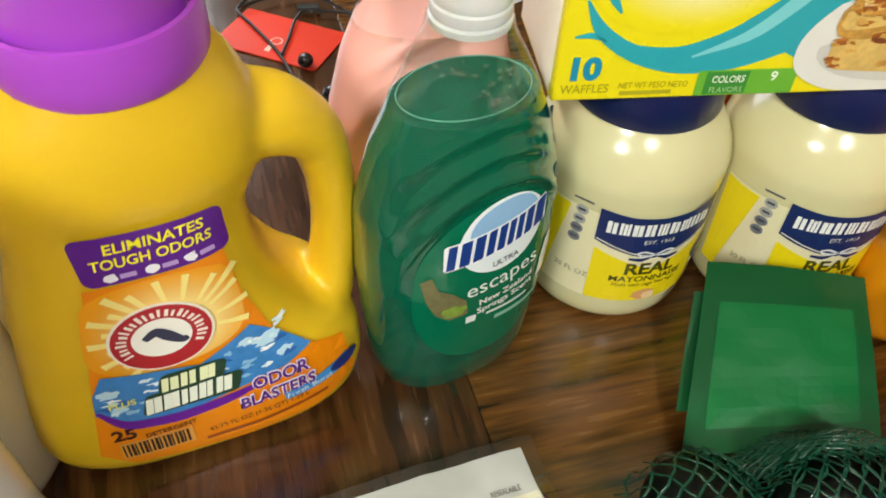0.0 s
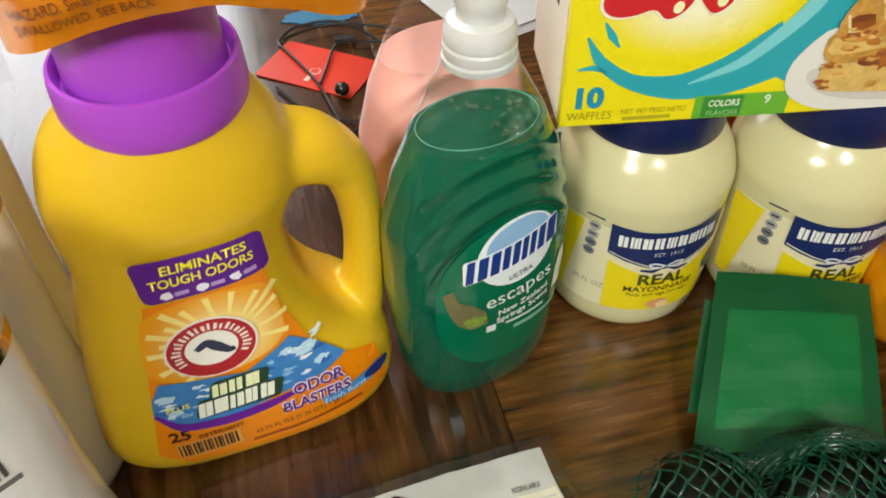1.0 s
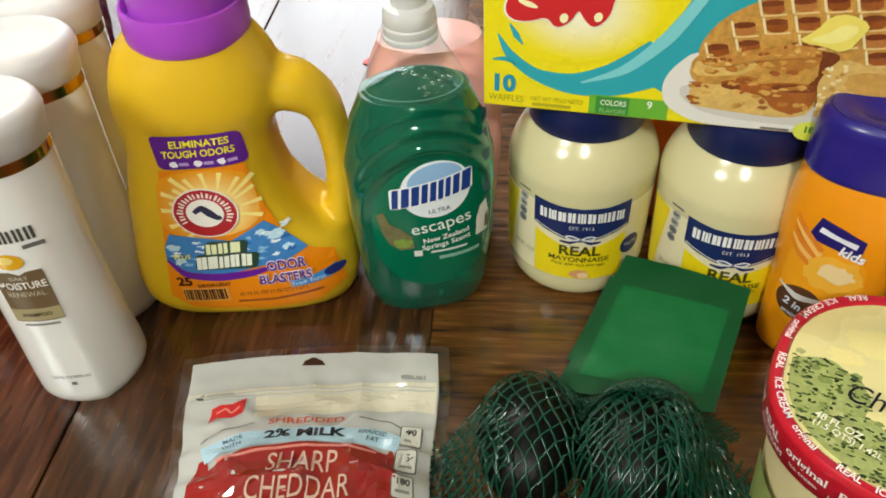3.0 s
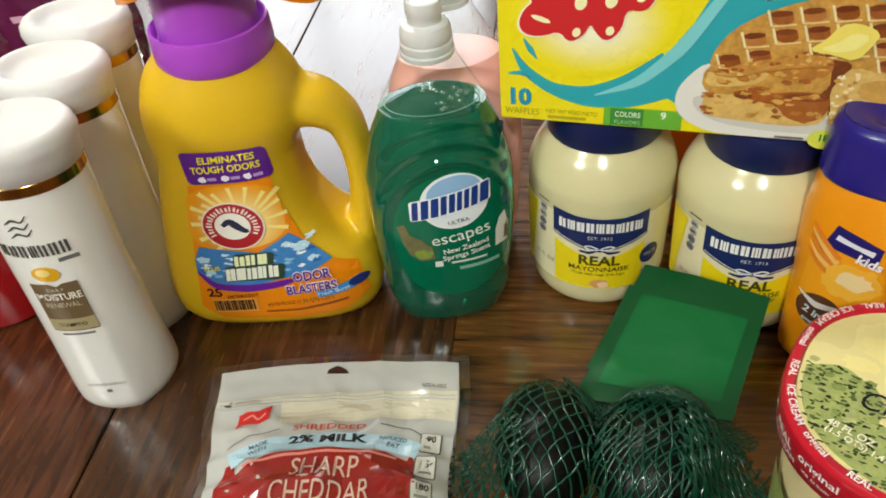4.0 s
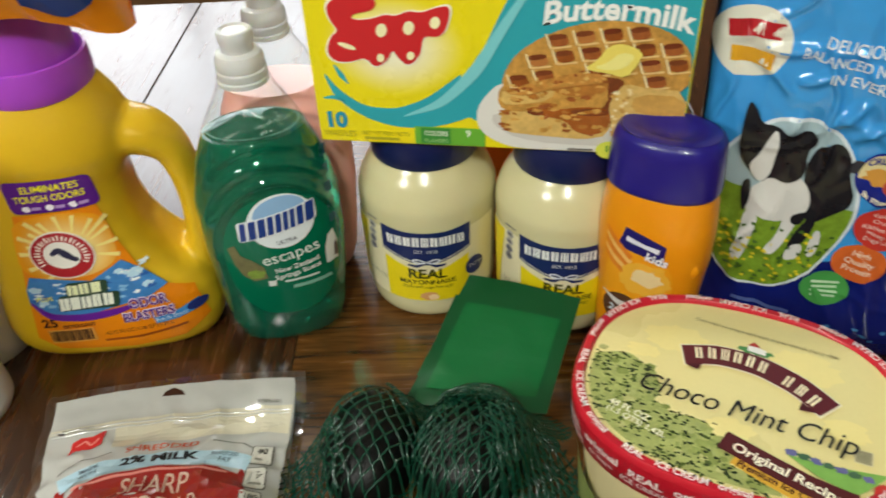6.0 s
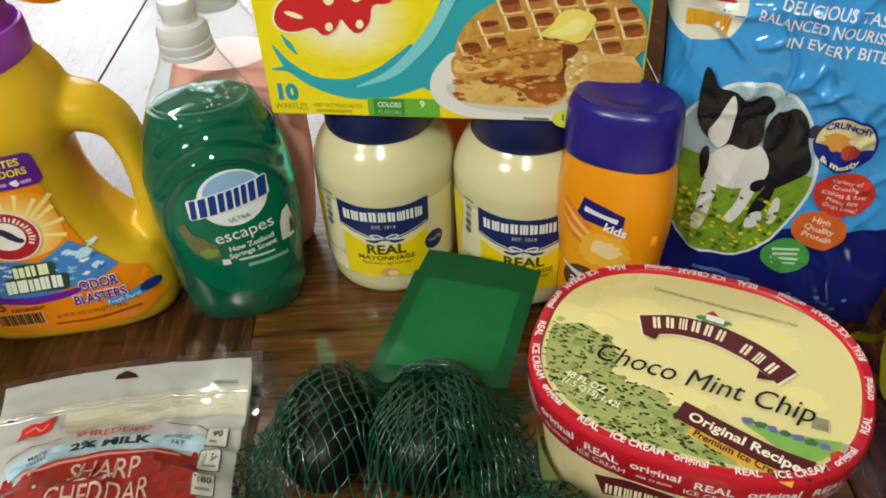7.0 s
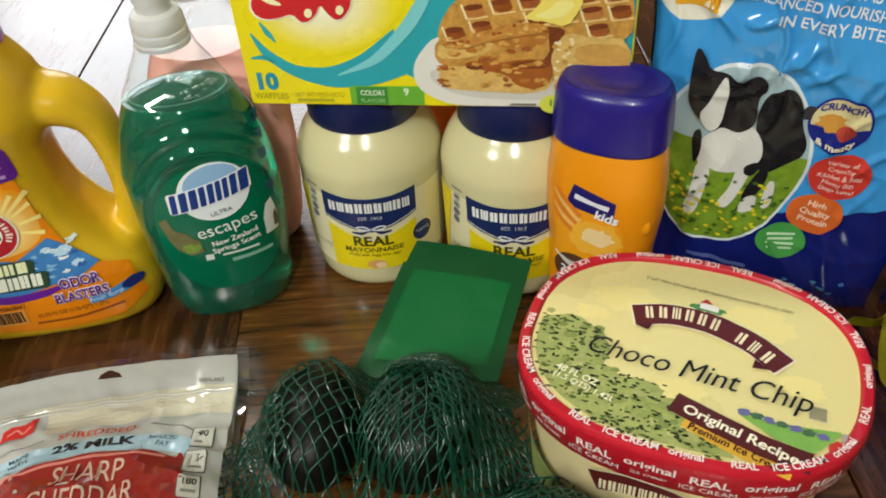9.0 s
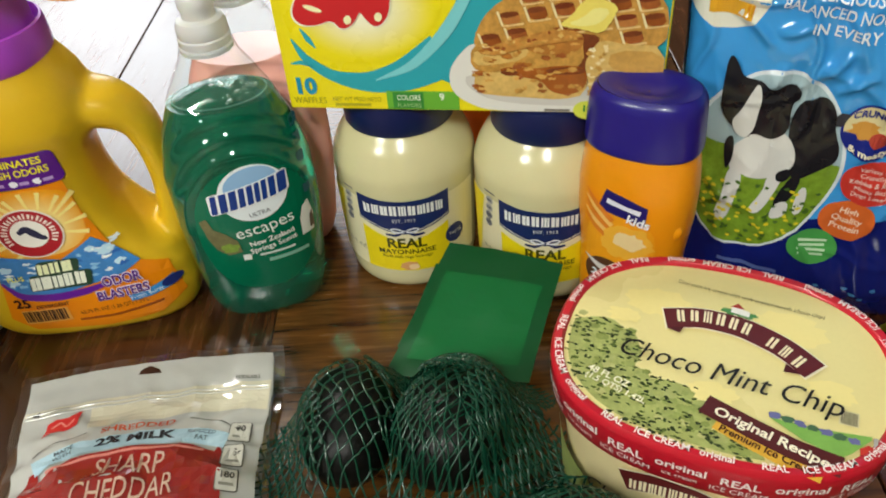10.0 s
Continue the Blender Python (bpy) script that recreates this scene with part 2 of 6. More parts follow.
def words(body, size, u=0.0, v=0.0, rot=0.0, shear=0.0, bold=0.0, width=None, align="CENTER", arc=0.0, squash=1.0, du=0.0):
    """Lettering in the print's plane; arc bends its line by that rise over the half width."""
    c = bpy.data.curves.new("lettering", "FONT")
    c.body, c.size, c.shear, c.offset, c.align_x, c.align_y, c.resolution_u = body, 1.0, shear, bold, align, "CENTER", 3
    ob = new("lettering", c)
    me = bpy.data.meshes.new_from_object(ob.evaluated_get(bpy.context.evaluated_depsgraph_get()))
    bpy.data.objects.remove(ob)
    bm = bmesh.new()
    bm.from_mesh(me)
    bpy.data.meshes.remove(me)
    xs = [w.co.x for w in bm.verts]
    k = size if width is None else width / (max(xs) - min(xs))
    half = k * (max(xs) - min(xs)) / 2
    if du:
        cut(bm, du / k, 0)
    cs, sn = math.cos(radians(rot)), math.sin(radians(rot))
    for w in bm.verts:
        x, y = w.co.x * k, w.co.y * (size if width is not None else k) * squash
        y += arc * (1 - (x / max(half, 1e-6)) ** 2)
        w.co = (u + x * cs - y * sn, v + x * sn + y * cs, 0)
    return bm


def bars(n, u0, v0, u1, v1, rot=0.0, skew=0.0, seed=1, weight=0.3, rise=0.0):
    """A row of plain upright bars in place of a brand name: two or three to a cell, of uneven height."""
    rng = random.Random(seed)
    bm = bmesh.new()
    cs, sn, w = math.cos(radians(rot)), math.sin(radians(rot)), (u1 - u0) / n
    uc, vc, h = (u0 + u1) / 2, (v0 + v1) / 2, v1 - v0
    for i in range(n):
        k = rng.choice((2, 2, 3)) if weight < 0.4 else 2
        for j in range(k):
            a = u0 + w * (i + 0.06 + 0.9 * j / k)
            b = a + w * 0.9 / k * (0.5 + weight * rng.uniform(0.5, 1.2))
            lo, hi = v0, v1 - h * rng.choice((0, 0, 0, 0.06))
            q = []
            for x, y in ((a, lo), (b, lo), (b, hi), (a, hi)):
                x, y = x - uc + skew * (y - vc), y - vc + rise * (x - uc)
                q.append(bm.verts.new((uc + x * cs - y * sn, vc + x * sn + y * cs, 0)))
            bm.faces.new(q)
    return bm


def rounded(pts, n=2):
    """A closed outline with its corners worn off."""
    for _ in range(n):
        pts = [q for (x0, y0), (x1, y1) in zip(pts, pts[1:] + pts[:1]) for q in ((0.75 * x0 + 0.25 * x1, 0.75 * y0 + 0.25 * y1), (0.25 * x0 + 0.75 * x1, 0.25 * y0 + 0.75 * y1))]
    return pts


def tube(pts, r, k=8, closed=False):
    """A round cord along points."""
    p = [Vector(q) for q in pts]
    rings = []
    up = Vector((0.13, 0.27, 0.95))
    for i, q in enumerate(p):
        d = (p[min(i + 1, len(p) - 1)] - p[max(i - 1, 0)]).normalized()
        a = d.cross(up).normalized()
        b = a.cross(d).normalized()
        rr = r[i] if isinstance(r, (list, tuple)) else r
        rings.append([tuple(q + a * rr * math.cos(2 * math.pi * j / k) + b * rr * math.sin(2 * math.pi * j / k)) for j in range(k)])
    return loft(rings)


def smooth_line(pts, k=40, rounds=4):
    p = np.array(pts, float)
    t = np.linspace(0, len(p) - 1, k)
    q = np.stack([np.interp(t, range(len(p)), p[:, i]) for i in range(3)], 1)
    for _ in range(rounds):
        r = q.copy()
        r[1:-1] = (q[:-2] + 2 * q[1:-1] + q[2:]) / 4
        q = r
    return [tuple(v) for v in q]


def sheet_bm(f, u0, u1, v0, v1, nu, nv, thick=0.0):
    """A bent sheet from a surface f(u, v, off), with a back when it has thickness."""
    bm = bmesh.new()
    def grid(off):
        return [[bm.verts.new(f(u0 + (u1 - u0) * i / nu, v0 + (v1 - v0) * j / nv, off)) for i in range(nu + 1)] for j in range(nv + 1)]
    a = grid(0.0)
    for j in range(nv):
        for i in range(nu):
            bm.faces.new((a[j][i], a[j][i + 1], a[j + 1][i + 1], a[j + 1][i]))
    if thick:
        b = grid(-thick)
        for j in range(nv):
            for i in range(nu):
                bm.faces.new((b[j][i], b[j + 1][i], b[j + 1][i + 1], b[j][i + 1]))
        for j in range(nv):
            bm.faces.new((a[j][0], a[j + 1][0], b[j + 1][0], b[j][0]))
            bm.faces.new((a[j][nu], b[j][nu], b[j + 1][nu], a[j + 1][nu]))
        for i in range(nu):
            bm.faces.new((a[0][i], b[0][i], b[0][i + 1], a[0][i + 1]))
            bm.faces.new((a[nv][i], a[nv][i + 1], b[nv][i + 1], b[nv][i]))
    bmesh.ops.recalc_face_normals(bm, faces=bm.faces[:])
    return bm

# ---- the room ----
def slab(name, bm, material, label, category):
    ob = part(name, bm, material, None, "", 0)
    return tagged(ob, label, category, kind="structure")


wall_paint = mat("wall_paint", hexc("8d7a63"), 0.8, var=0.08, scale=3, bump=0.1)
# paler than the window wall, so the unseen walls bounce fill light
bounce_paint = mat("bounce_wall_paint", hexc("c4b8a2"), 0.8, var=0.06, scale=3, bump=0.1)
panel_brown = mat("brown_wainscot", hexc("7a5a3c"), 0.45, var=0.12, scale=4, bump=0.1)
floor_wood = wood_mat("floor_wood", hexc("3a2416"), hexc("6b4a30"), True, 0.3)
ceiling_paint = mat("ceiling_paint", hexc("d8d2c6"), 0.85, var=0.03, scale=4)
slab("floor", box_bm(-2.4, -1.9, -0.85, 2.4, 2.4, -0.75), floor_wood, "dark brown plank floor under the table", "floor")
slab("ceiling", box_bm(-2.4, -1.9, 1.65, 2.4, 2.4, 1.75), ceiling_paint, "off-white painted ceiling", "ceiling")
slab("wall_west", box_bm(-2.5, -1.9, -0.75, -2.4, 2.4, 1.65), bounce_paint, "unseen beige wall kept pale to bounce fill light", "wall")
slab("wall_east", box_bm(2.4, -1.9, -0.75, 2.5, 2.4, 1.65), bounce_paint, "unseen beige wall kept pale to bounce fill light", "wall")
slab("wall_south", box_bm(-2.4, -2.0, -0.75, 2.4, -1.9, 1.65), bounce_paint, "unseen beige wall kept pale to bounce fill light", "wall")
WX0, WX1, WZ0, WZ1 = -1.8, -0.55, 0.42, 1.45
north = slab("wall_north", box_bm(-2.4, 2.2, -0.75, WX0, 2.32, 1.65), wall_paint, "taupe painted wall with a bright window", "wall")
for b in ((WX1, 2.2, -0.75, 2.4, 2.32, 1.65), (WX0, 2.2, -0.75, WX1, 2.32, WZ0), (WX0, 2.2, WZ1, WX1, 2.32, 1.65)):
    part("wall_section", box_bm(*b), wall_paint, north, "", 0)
slab("trim", box_bm(-2.39, 2.17, -0.75, 2.39, 2.196, 0.2), panel_brown, "brown wooden wainscot below the window", "trim")
win = thing("window_1", pose((WX0 + WX1) / 2, 2.25, WZ0), "white window full of bright overcast daylight", "window", kind="structure")
frame_white = mat("window_white", (0.75, 0.75, 0.73), 0.4)
hw, hh = (WX1 - WX0) / 2, WZ1 - WZ0
for n_, b in (("window_frame", (-hw, -0.02, 0, -hw + 0.04, 0.03, hh)), ("window_frame", (hw - 0.04, -0.02, 0, hw, 0.03, hh)),
              ("window_frame", (-hw + 0.04, -0.02, hh - 0.04, hw - 0.04, 0.03, hh)), ("window_sill", (-hw - 0.03, -0.1, -0.025, hw + 0.03, 0.03, 0.0)),
              ("mullion", (-0.015, -0.01, 0.0, 0.015, 0.02, hh - 0.04))):
    part(n_, box_bm(*b, bevel=0.004), frame_white, win)
slab("backdrop", box_bm(-3.2, 2.7, -0.4, 0.6, 2.72, 2.4), glow_mat("overcast_sky", (0.93, 0.96, 1.0), 2.0), "pale overcast sky outside the window", "sky")
lamp = thing("ceiling_light", pose(0.42, -1.05, 1.65), "round white glass ceiling light", "lamp")
part("base", lathe([(0.11, -0.02), (0.11, 0.0)]), frame_white, lamp)
part("shade", lathe([(0.05, -0.1), (0.085, -0.085), (0.1, -0.05), (0.1, -0.02)]), glow_mat("lamp_glass", (1, 0.93, 0.8), 3.0), lamp, "frosted glass shade")
# unseen second fitting, added to house the far glare light
copy_thing(lamp, pose(-0.7, 0.98, 1.65))

# ---- the table ----
TA = 14.0
table = thing("dining_table", pose(0, 0, 0, 0, 0, TA), "varnished brown wooden dining table with seams between its leaves", "table")
# leaf tones: the wood's own, with part of the varnish's reflection coloured in
w_mid = wood_mat("table_wood_dark", hexc("28130a"), hexc("5e3a1e"), False)
w_left = wood_mat("table_wood_red", hexc("28120a"), hexc("63361c"), False)
w_right = wood_mat("table_wood_gold_sheen", hexc("2a150a"), hexc("7c5022"), True)
TOP, SEAM = 1.04, 0.0008
us = [-0.92, -0.46, -0.1165, 0.1165, 0.5, 0.95]
for i, (a, b) in enumerate(zip(us, us[1:])):
    part("leaf", box_bm(a + (SEAM if i != 3 else 0.00015), -0.45, -0.028, b - (SEAM if i != 2 else 0.00015), TOP, 0.0, bevel=0.0008, seg=1), (w_left, w_left, w_mid, w_right, w_left)[i], table)
part("apron", box_bm(-0.85, -0.38, -0.12, 0.88, TOP - 0.08, -0.0285), w_left, table)
for lx in (-0.82, 0.82):
    for ly in (-0.35, TOP - 0.12):
        part("leg", loft([sring(lx, ly, z, r, r, 4, 24) for z, r in ((-0.75, 0.022), (-0.4, 0.032), (-0.12, 0.036))]), w_left, table)

# ---- yellow detergent jug ----
jug_yellow = mat("jug_yellow", hexc("dfb520"), 0.32, var=0.03, scale=18, bump=0.03, coat=0.12, sss=0.1)
cap_purple = mat("cap_purple", hexc("ae4acc"), 0.3, var=0.04, scale=30, bump=0.03, coat=0.1, sss=0.35)
jug = thing("detergent_jug", pose(-0.105, 0.312, 0, 0, 0, 21), "yellow plastic laundry detergent jug with a side handle and purple cap", "detergent")
jb = Body([(0.0, -0.058, 0.078, 0.034, 3.0), (0.004, -0.064, 0.084, 0.038, 3.2), (0.014, -0.070, 0.089, 0.0405, 3.4), (0.03, -0.072, 0.092, 0.041, 3.6),
           (0.052, -0.069, 0.0905, 0.041, 3.6), (0.064, -0.066, 0.083, 0.041, 3.5), (0.075, -0.0645, 0.069, 0.041, 3.4), (0.085, -0.062, 0.0605, 0.041, 3.3), (0.1, -0.060, 0.0515, 0.041, 3.2), (0.12, -0.055, 0.0465, 0.041, 3.0),
           (0.138, -0.0505, 0.0455, 0.0405, 2.9), (0.148, -0.0505, 0.0465, 0.0405, 2.7), (0.164, -0.0525, 0.055, 0.0405, 2.5), (0.168, -0.0525, 0.057, 0.0425, 2.4), (0.18, -0.0515, 0.058, 0.0425, 2.3),
           (0.194, -0.0475, 0.055, 0.0405, 2.2), (0.205, -0.042, 0.05, 0.037, 2.0), (0.213, -0.034, 0.044, 0.034, 2.0), (0.221, -0.028, 0.04, 0.031, 2.0)], yc=0.041, steps=90, soft=1)
bm = jb.bm()
HR = np.interp(np.linspace(0, 7, 40), range(8), [0.018, 0.0175, 0.016, 0.013, 0.0112, 0.0105, 0.011, 0.0125]).tolist()
handle = tube(smooth_line([(0.02, 0.041, 0.1755), (0.046, 0.041, 0.1745), (0.065, 0.041, 0.1705), (0.0795, 0.041, 0.158), (0.0845, 0.041, 0.135), (0.0858, 0.041, 0.11), (0.0842, 0.041, 0.085), (0.080, 0.041, 0.06)], 40), HR, 20)
for v in handle.verts:
    v.co.y = 0.041 + (v.co.y - 0.041) * 1.35
tmp = bpy.data.meshes.new("tmp")
handle.to_mesh(tmp)
handle.free()
bm.from_mesh(tmp)
me = bpy.data.meshes.new("body")
bm.to_mesh(me)
bm.free()
raw = new("body", me)
rm = raw.modifiers.new("skin", "REMESH")
rm.mode, rm.voxel_size = "VOXEL", 0.0024
sm = raw.modifiers.new("soften", "SMOOTH")
sm.factor, sm.iterations = 0.5, 7
me2 = bpy.data.meshes.new_from_object(raw.evaluated_get(bpy.context.evaluated_depsgraph_get()))
bpy.data.objects.remove(raw)
jug_body = part("body", me2, jug_yellow, jug, "", 60)
CX, CY = 0.0065, 0.041
cap = part("cap", lathe([(0.026, 0.209), (0.0362, 0.2105), (0.0376, 0.2135), (0.0378, 0.219), (0.0374, 0.229), (0.0366, 0.2325), (0.0352, 0.2332), (0.0338, 0.2305), (0.0328, 0.226),
                         (0.0316, 0.2255), (0.0312, 0.234), (0.0306, 0.252), (0.03, 0.2655), (0.0289, 0.2675), (0.0264, 0.2675), (0.0254, 0.257), (0.0244, 0.239)], xc=CX, yc=CY), cap_purple, jug, "purple screw cap with a wide collar")
JS = jb.front
lab = decal("label", [(-0.024, 0.137)] + [(0.030, 0.138), (0.034, 0.11), (0.043, 0.085), (0.055, 0.067), (0.077, 0.058), (0.083, 0.028), (0.062, 0.014), (0.022, 0.0095), (-0.03, 0.015), (-0.0435, 0.027), (-0.036, 0.075)],
            mat("label_orange", hexc("ee8a08"), 0.32, var=0.06, scale=20, bump=0.02), jug, JS, 0.0012, 0.006, 0.006, "glossy orange printed label")
for i in range(22):
    a = radians(-20 + i * 11.5)
    a2 = radians(-14 + i * 11.5)
    u, v = 0.006, 0.105
    r0, r1 = 0.016, (0.036 if i % 2 else 0.030)
    pts = [(u + r0 * math.cos(a), v + r0 * math.sin(a) * 1.05), (u + r1 * math.cos(a), v + r1 * math.sin(a)), (u + r1 * math.cos(a2), v + r1 * math.sin(a2)), (u + r0 * math.cos(a2), v + r0 * math.sin(a2))]
    if all(q[1] < 0.137 and -0.03 < q[0] < 0.036 for q in pts):
        decal("sun_ray", pts, ink("fbe48a"), lab, JS, 0.0016, 0.006)
decal("sun_glow", rounded([(-0.026, 0.136), (0.03, 0.1365), (0.0335, 0.11), (0.033, 0.092), (0.012, 0.082), (-0.016, 0.081), (-0.034, 0.09), (-0.031, 0.112)], 2), fade_ink("label_glow", hexc("fdf0a0"), hexc("f0a012"), (0.004, 0.105), (0.036, 0.034)), lab, JS, 0.00135, 0.006, 0.006)
decal("purple_panel", rrect(-0.0225, 0.1385, 0.0335, 0.163, 0.004, -0.06), ink("5d1c8c"), jug, JS, 0.0016, 0.006, 0.006, "purple claim panel on the label")
decal("claim_text", words("ELIMINATES", 0.0072, 0.006, 0.157, 1, 0.1, 0.02, width=0.037, du=0.004), ink("f6ea2c"), lab, JS, 0.0021)
decal("claim_text", words("TOUGH ODORS", 0.0072, 0.004, 0.1497, 1, 0.1, 0.02, width=0.045, du=0.004), ink("f6ea2c"), lab, JS, 0.0021)
for u in (-0.0125, 0.003, 0.0175):
    decal("claim_icon", wavy(u, 0.1425, 0.0026, 0.0024, 0.2, 14, seed=u * 99), ink("f2eef8"), lab, JS, 0.0021)
    decal("small_print", rrect(u + 0.0035, 0.1412, u + 0.0095, 0.1436), ink("b79ad2"), lab, JS, 0.0021)
# splash with the round emblem and the product names as shapes
decal("splash", [(-0.036, 0.074), (-0.030, 0.086), (-0.015, 0.083), (0.01, 0.078), (0.034, 0.092), (0.045, 0.082), (0.060, 0.066), (0.046, 0.058), (0.02, 0.052), (-0.005, 0.046), (-0.028, 0.049), (-0.038, 0.06)], ink("3f83c6", var=0.25, scale=120.0), lab, JS, 0.0020, 0.006, 0.006)
decal("splash_edge", stripe([(-0.037, 0.062), (-0.028, 0.048), (-0.004, 0.0445), (0.018, 0.047), (0.034, 0.052)], [0.002, 0.006, 0.007, 0.006, 0.003]), ink("6a1f9a"), lab, JS, 0.0022, 0.006)
for u, v, s_, q in ((0.04, 0.08, 0.006, 1), (0.031, 0.083, 0.004, 2), (-0.03, 0.074, 0.005, 3), (-0.028, 0.062, 0.004, 4), (0.047, 0.069, 0.004, 5)):
    decal("splash_drop", wavy(u, v, s_, s_ * 0.6, 0.3, 20, q), ink("bfe0f2"), lab, JS, 0.0023)
for q in range(46):
    t = random.uniform(0, 1)
    u, v = -0.034 + 0.09 * t, 0.064 + 0.012 * t + random.uniform(-0.012, 0.012)
    if not (0.0 < t < 0.6 and v < 0.057) and u < 0.052:
        decal("splash_drop", wavy(u, v, random.uniform(0.0012, 0.0036), random.uniform(0.0007, 0.0016), 0.5, 12, q), ink(("d6ecf6", "8cc0e4", "2a62b0", "f2f8fa")[q % 4]), lab, JS, 0.00225 + 0.000002 * q)
decal("emblem", oval(-0.0015, 0.103, 0.0215, 0.0205), ink("f5ece0"), lab, JS, 0.0022, 0.006, 0.006)
decal("emblem", oval(-0.0015, 0.103, 0.0203, 0.0193), ink("b3202a"), lab, JS, 0.0025, 0.006, 0.006)
decal("emblem", oval(-0.0015, 0.1035, 0.0122, 0.0116), ink("f7f3ea"), lab, JS, 0.0028, 0.006)
decal("emblem", stripe([(-0.0085, 0.1045), (-0.003, 0.1085), (0.001, 0.104), (0.006, 0.099), (0.0085, 0.1)], [0.003, 0.005, 0.006, 0.004, 0.003]), ink("30304c"), lab, JS, 0.0031)
for q in range(24):
    a = radians(205 - q * 10)
    decal("emblem_mark", rrect(-0.0006, -0.0022, 0.0006 + 0.0004 * (q % 2), 0.0022 - 0.0005 * (q % 3)), ink("f7e9de"), lab, lambda u, v, o, a=a: JS(-0.0015 + (0.0162 + v) * math.cos(a) + u * math.sin(a), 0.103 + (0.0155 + v) * math.sin(a) - u * math.cos(a), o), 0.0029)
decal("name_plate", rrect(-0.0105, 0.0665, 0.0185, 0.0785, 0.003, 0.25), ink("2a4632"), lab, JS, 0.0026, 0.006)
decal("name_plate", rrect(-0.0195, 0.053, 0.0235, 0.0675, 0.003, 0.25), ink("2a4632"), lab, JS, 0.0028, 0.006)
decal("name_bar", bars(3, -0.0085, 0.068, 0.0165, 0.0772, 3, 0.2, 4, 0.45), ink("f0f4c4"), lab, JS, 0.0031)
decal("name_bar", bars(5, -0.0175, 0.0548, 0.0215, 0.066, 3, 0.2, 5, 0.45), ink("f3f6e6"), lab, JS, 0.0031)
decal("plus_text", words("PLUS", 0.0055, -0.026, 0.0655, 3, 0.1, 0.02), ink("f4ef6a"), lab, JS, 0.0028)
decal("odor_edge", words("ODOR", 0.012, 0.043, 0.0535, 4, 0.1, 0.075, width=0.0285, du=0.004), ink("f2e9f4"), lab, JS, 0.0027)
decal("odor_edge", words("BLASTERS", 0.0115, 0.041, 0.0415, 4, 0.1, 0.075, width=0.0385, du=0.004), ink("f2e9f4"), lab, JS, 0.0027)
decal("odor_text", words("ODOR", 0.012, 0.043, 0.0535, 4, 0.1, 0.02, width=0.027, du=0.004), ink("5a1a86"), lab, JS, 0.0031)
decal("odor_text", words("BLASTERS", 0.0115, 0.041, 0.0415, 4, 0.1, 0.02, width=0.037, du=0.004), ink("5a1a86"), lab, JS, 0.0031)
decal("scent_band", stripe([(0.044, 0.034), (0.06, 0.0365), (0.079, 0.043)], [0.006, 0.007, 0.009]), ink("3d8fd0"), lab, JS, 0.0022, 0.006)
decal("scent_tip", oval(0.076, 0.042, 0.008, 0.0042, 14), ink("1f2f72"), lab, JS, 0.0026, 0.004)
decal("scent_text", words("Fresh Burst", 0.0052, 0.0565, 0.0362, 9, 0.1, du=0.004), ink("e6f2fb"), lab, JS, 0.0029)
decal("count_text", words("25", 0.011, -0.030, 0.0415, 0, 0, 0.03), ink("3f1a18"), lab, JS, 0.0022)
decal("count_text", words("DETERGENT", 0.0042, -0.01, 0.0375, 2, 0, 0.02, du=0.004), ink("5a2a10"), lab, JS, 0.0022)
decal("barcode_ground", rrect(-0.034, 0.0215, -0.001, 0.035), ink("e9a347"), lab, JS, 0.0019, 0.006)
for q in range(17):
    decal("barcode_bar", rrect(-0.033 + q * 0.0018, 0.0235, -0.0322 + q * 0.0018 + (q % 3) * 0.0003, 0.034), ink("3a2012"), lab, JS, 0.0024)
decal("volume_text", words("43.75 FL OZ (1.36 QT) 1.29 L", 0.005, 0.031, 0.0285, 4, 0, 0, width=0.05, du=0.004), ink("6b3312"), lab, JS, 0.0022)
decal("small_print", stripe([(0.004, 0.0205), (0.03, 0.0205), (0.066, 0.0265)], 0.0022), ink("9a4a12"), lab, JS, 0.0022, 0.006)

# ---- dish soap bottles ----
clear_shell = film_mat("clear_plastic", (0.96, 0.98, 0.97), 0.06)
cap_clear = mat("cap_translucent_white", (0.86, 0.88, 0.87), 0.25, var=0.03, scale=40, trans=0.35, sss=0.2)
SOAP_SECTIONS = [(0.0, -0.034, 0.034, 0.022, 2.4), (0.004, -0.039, 0.039, 0.0265, 2.5), (0.02, -0.0435, 0.0435, 0.0295, 2.5), (0.05, -0.0465, 0.0465, 0.031, 2.4), (0.085, -0.0492, 0.0492, 0.032, 2.3),
        (0.125, -0.0488, 0.0488, 0.031, 2.2), (0.155, -0.042, 0.042, 0.027, 2.1), (0.178, -0.0325, 0.0325, 0.0225, 2.0), (0.195, -0.0235, 0.0235, 0.0185, 2.0), (0.205, -0.0178, 0.0178, 0.0165, 2.0), (0.213, -0.016, 0.016, 0.016, 2.0)]

SOAP = [(z, a * 1.03, b * 1.03, d * 1.03, n) for z, a, b, d, n in SOAP_SECTIONS]


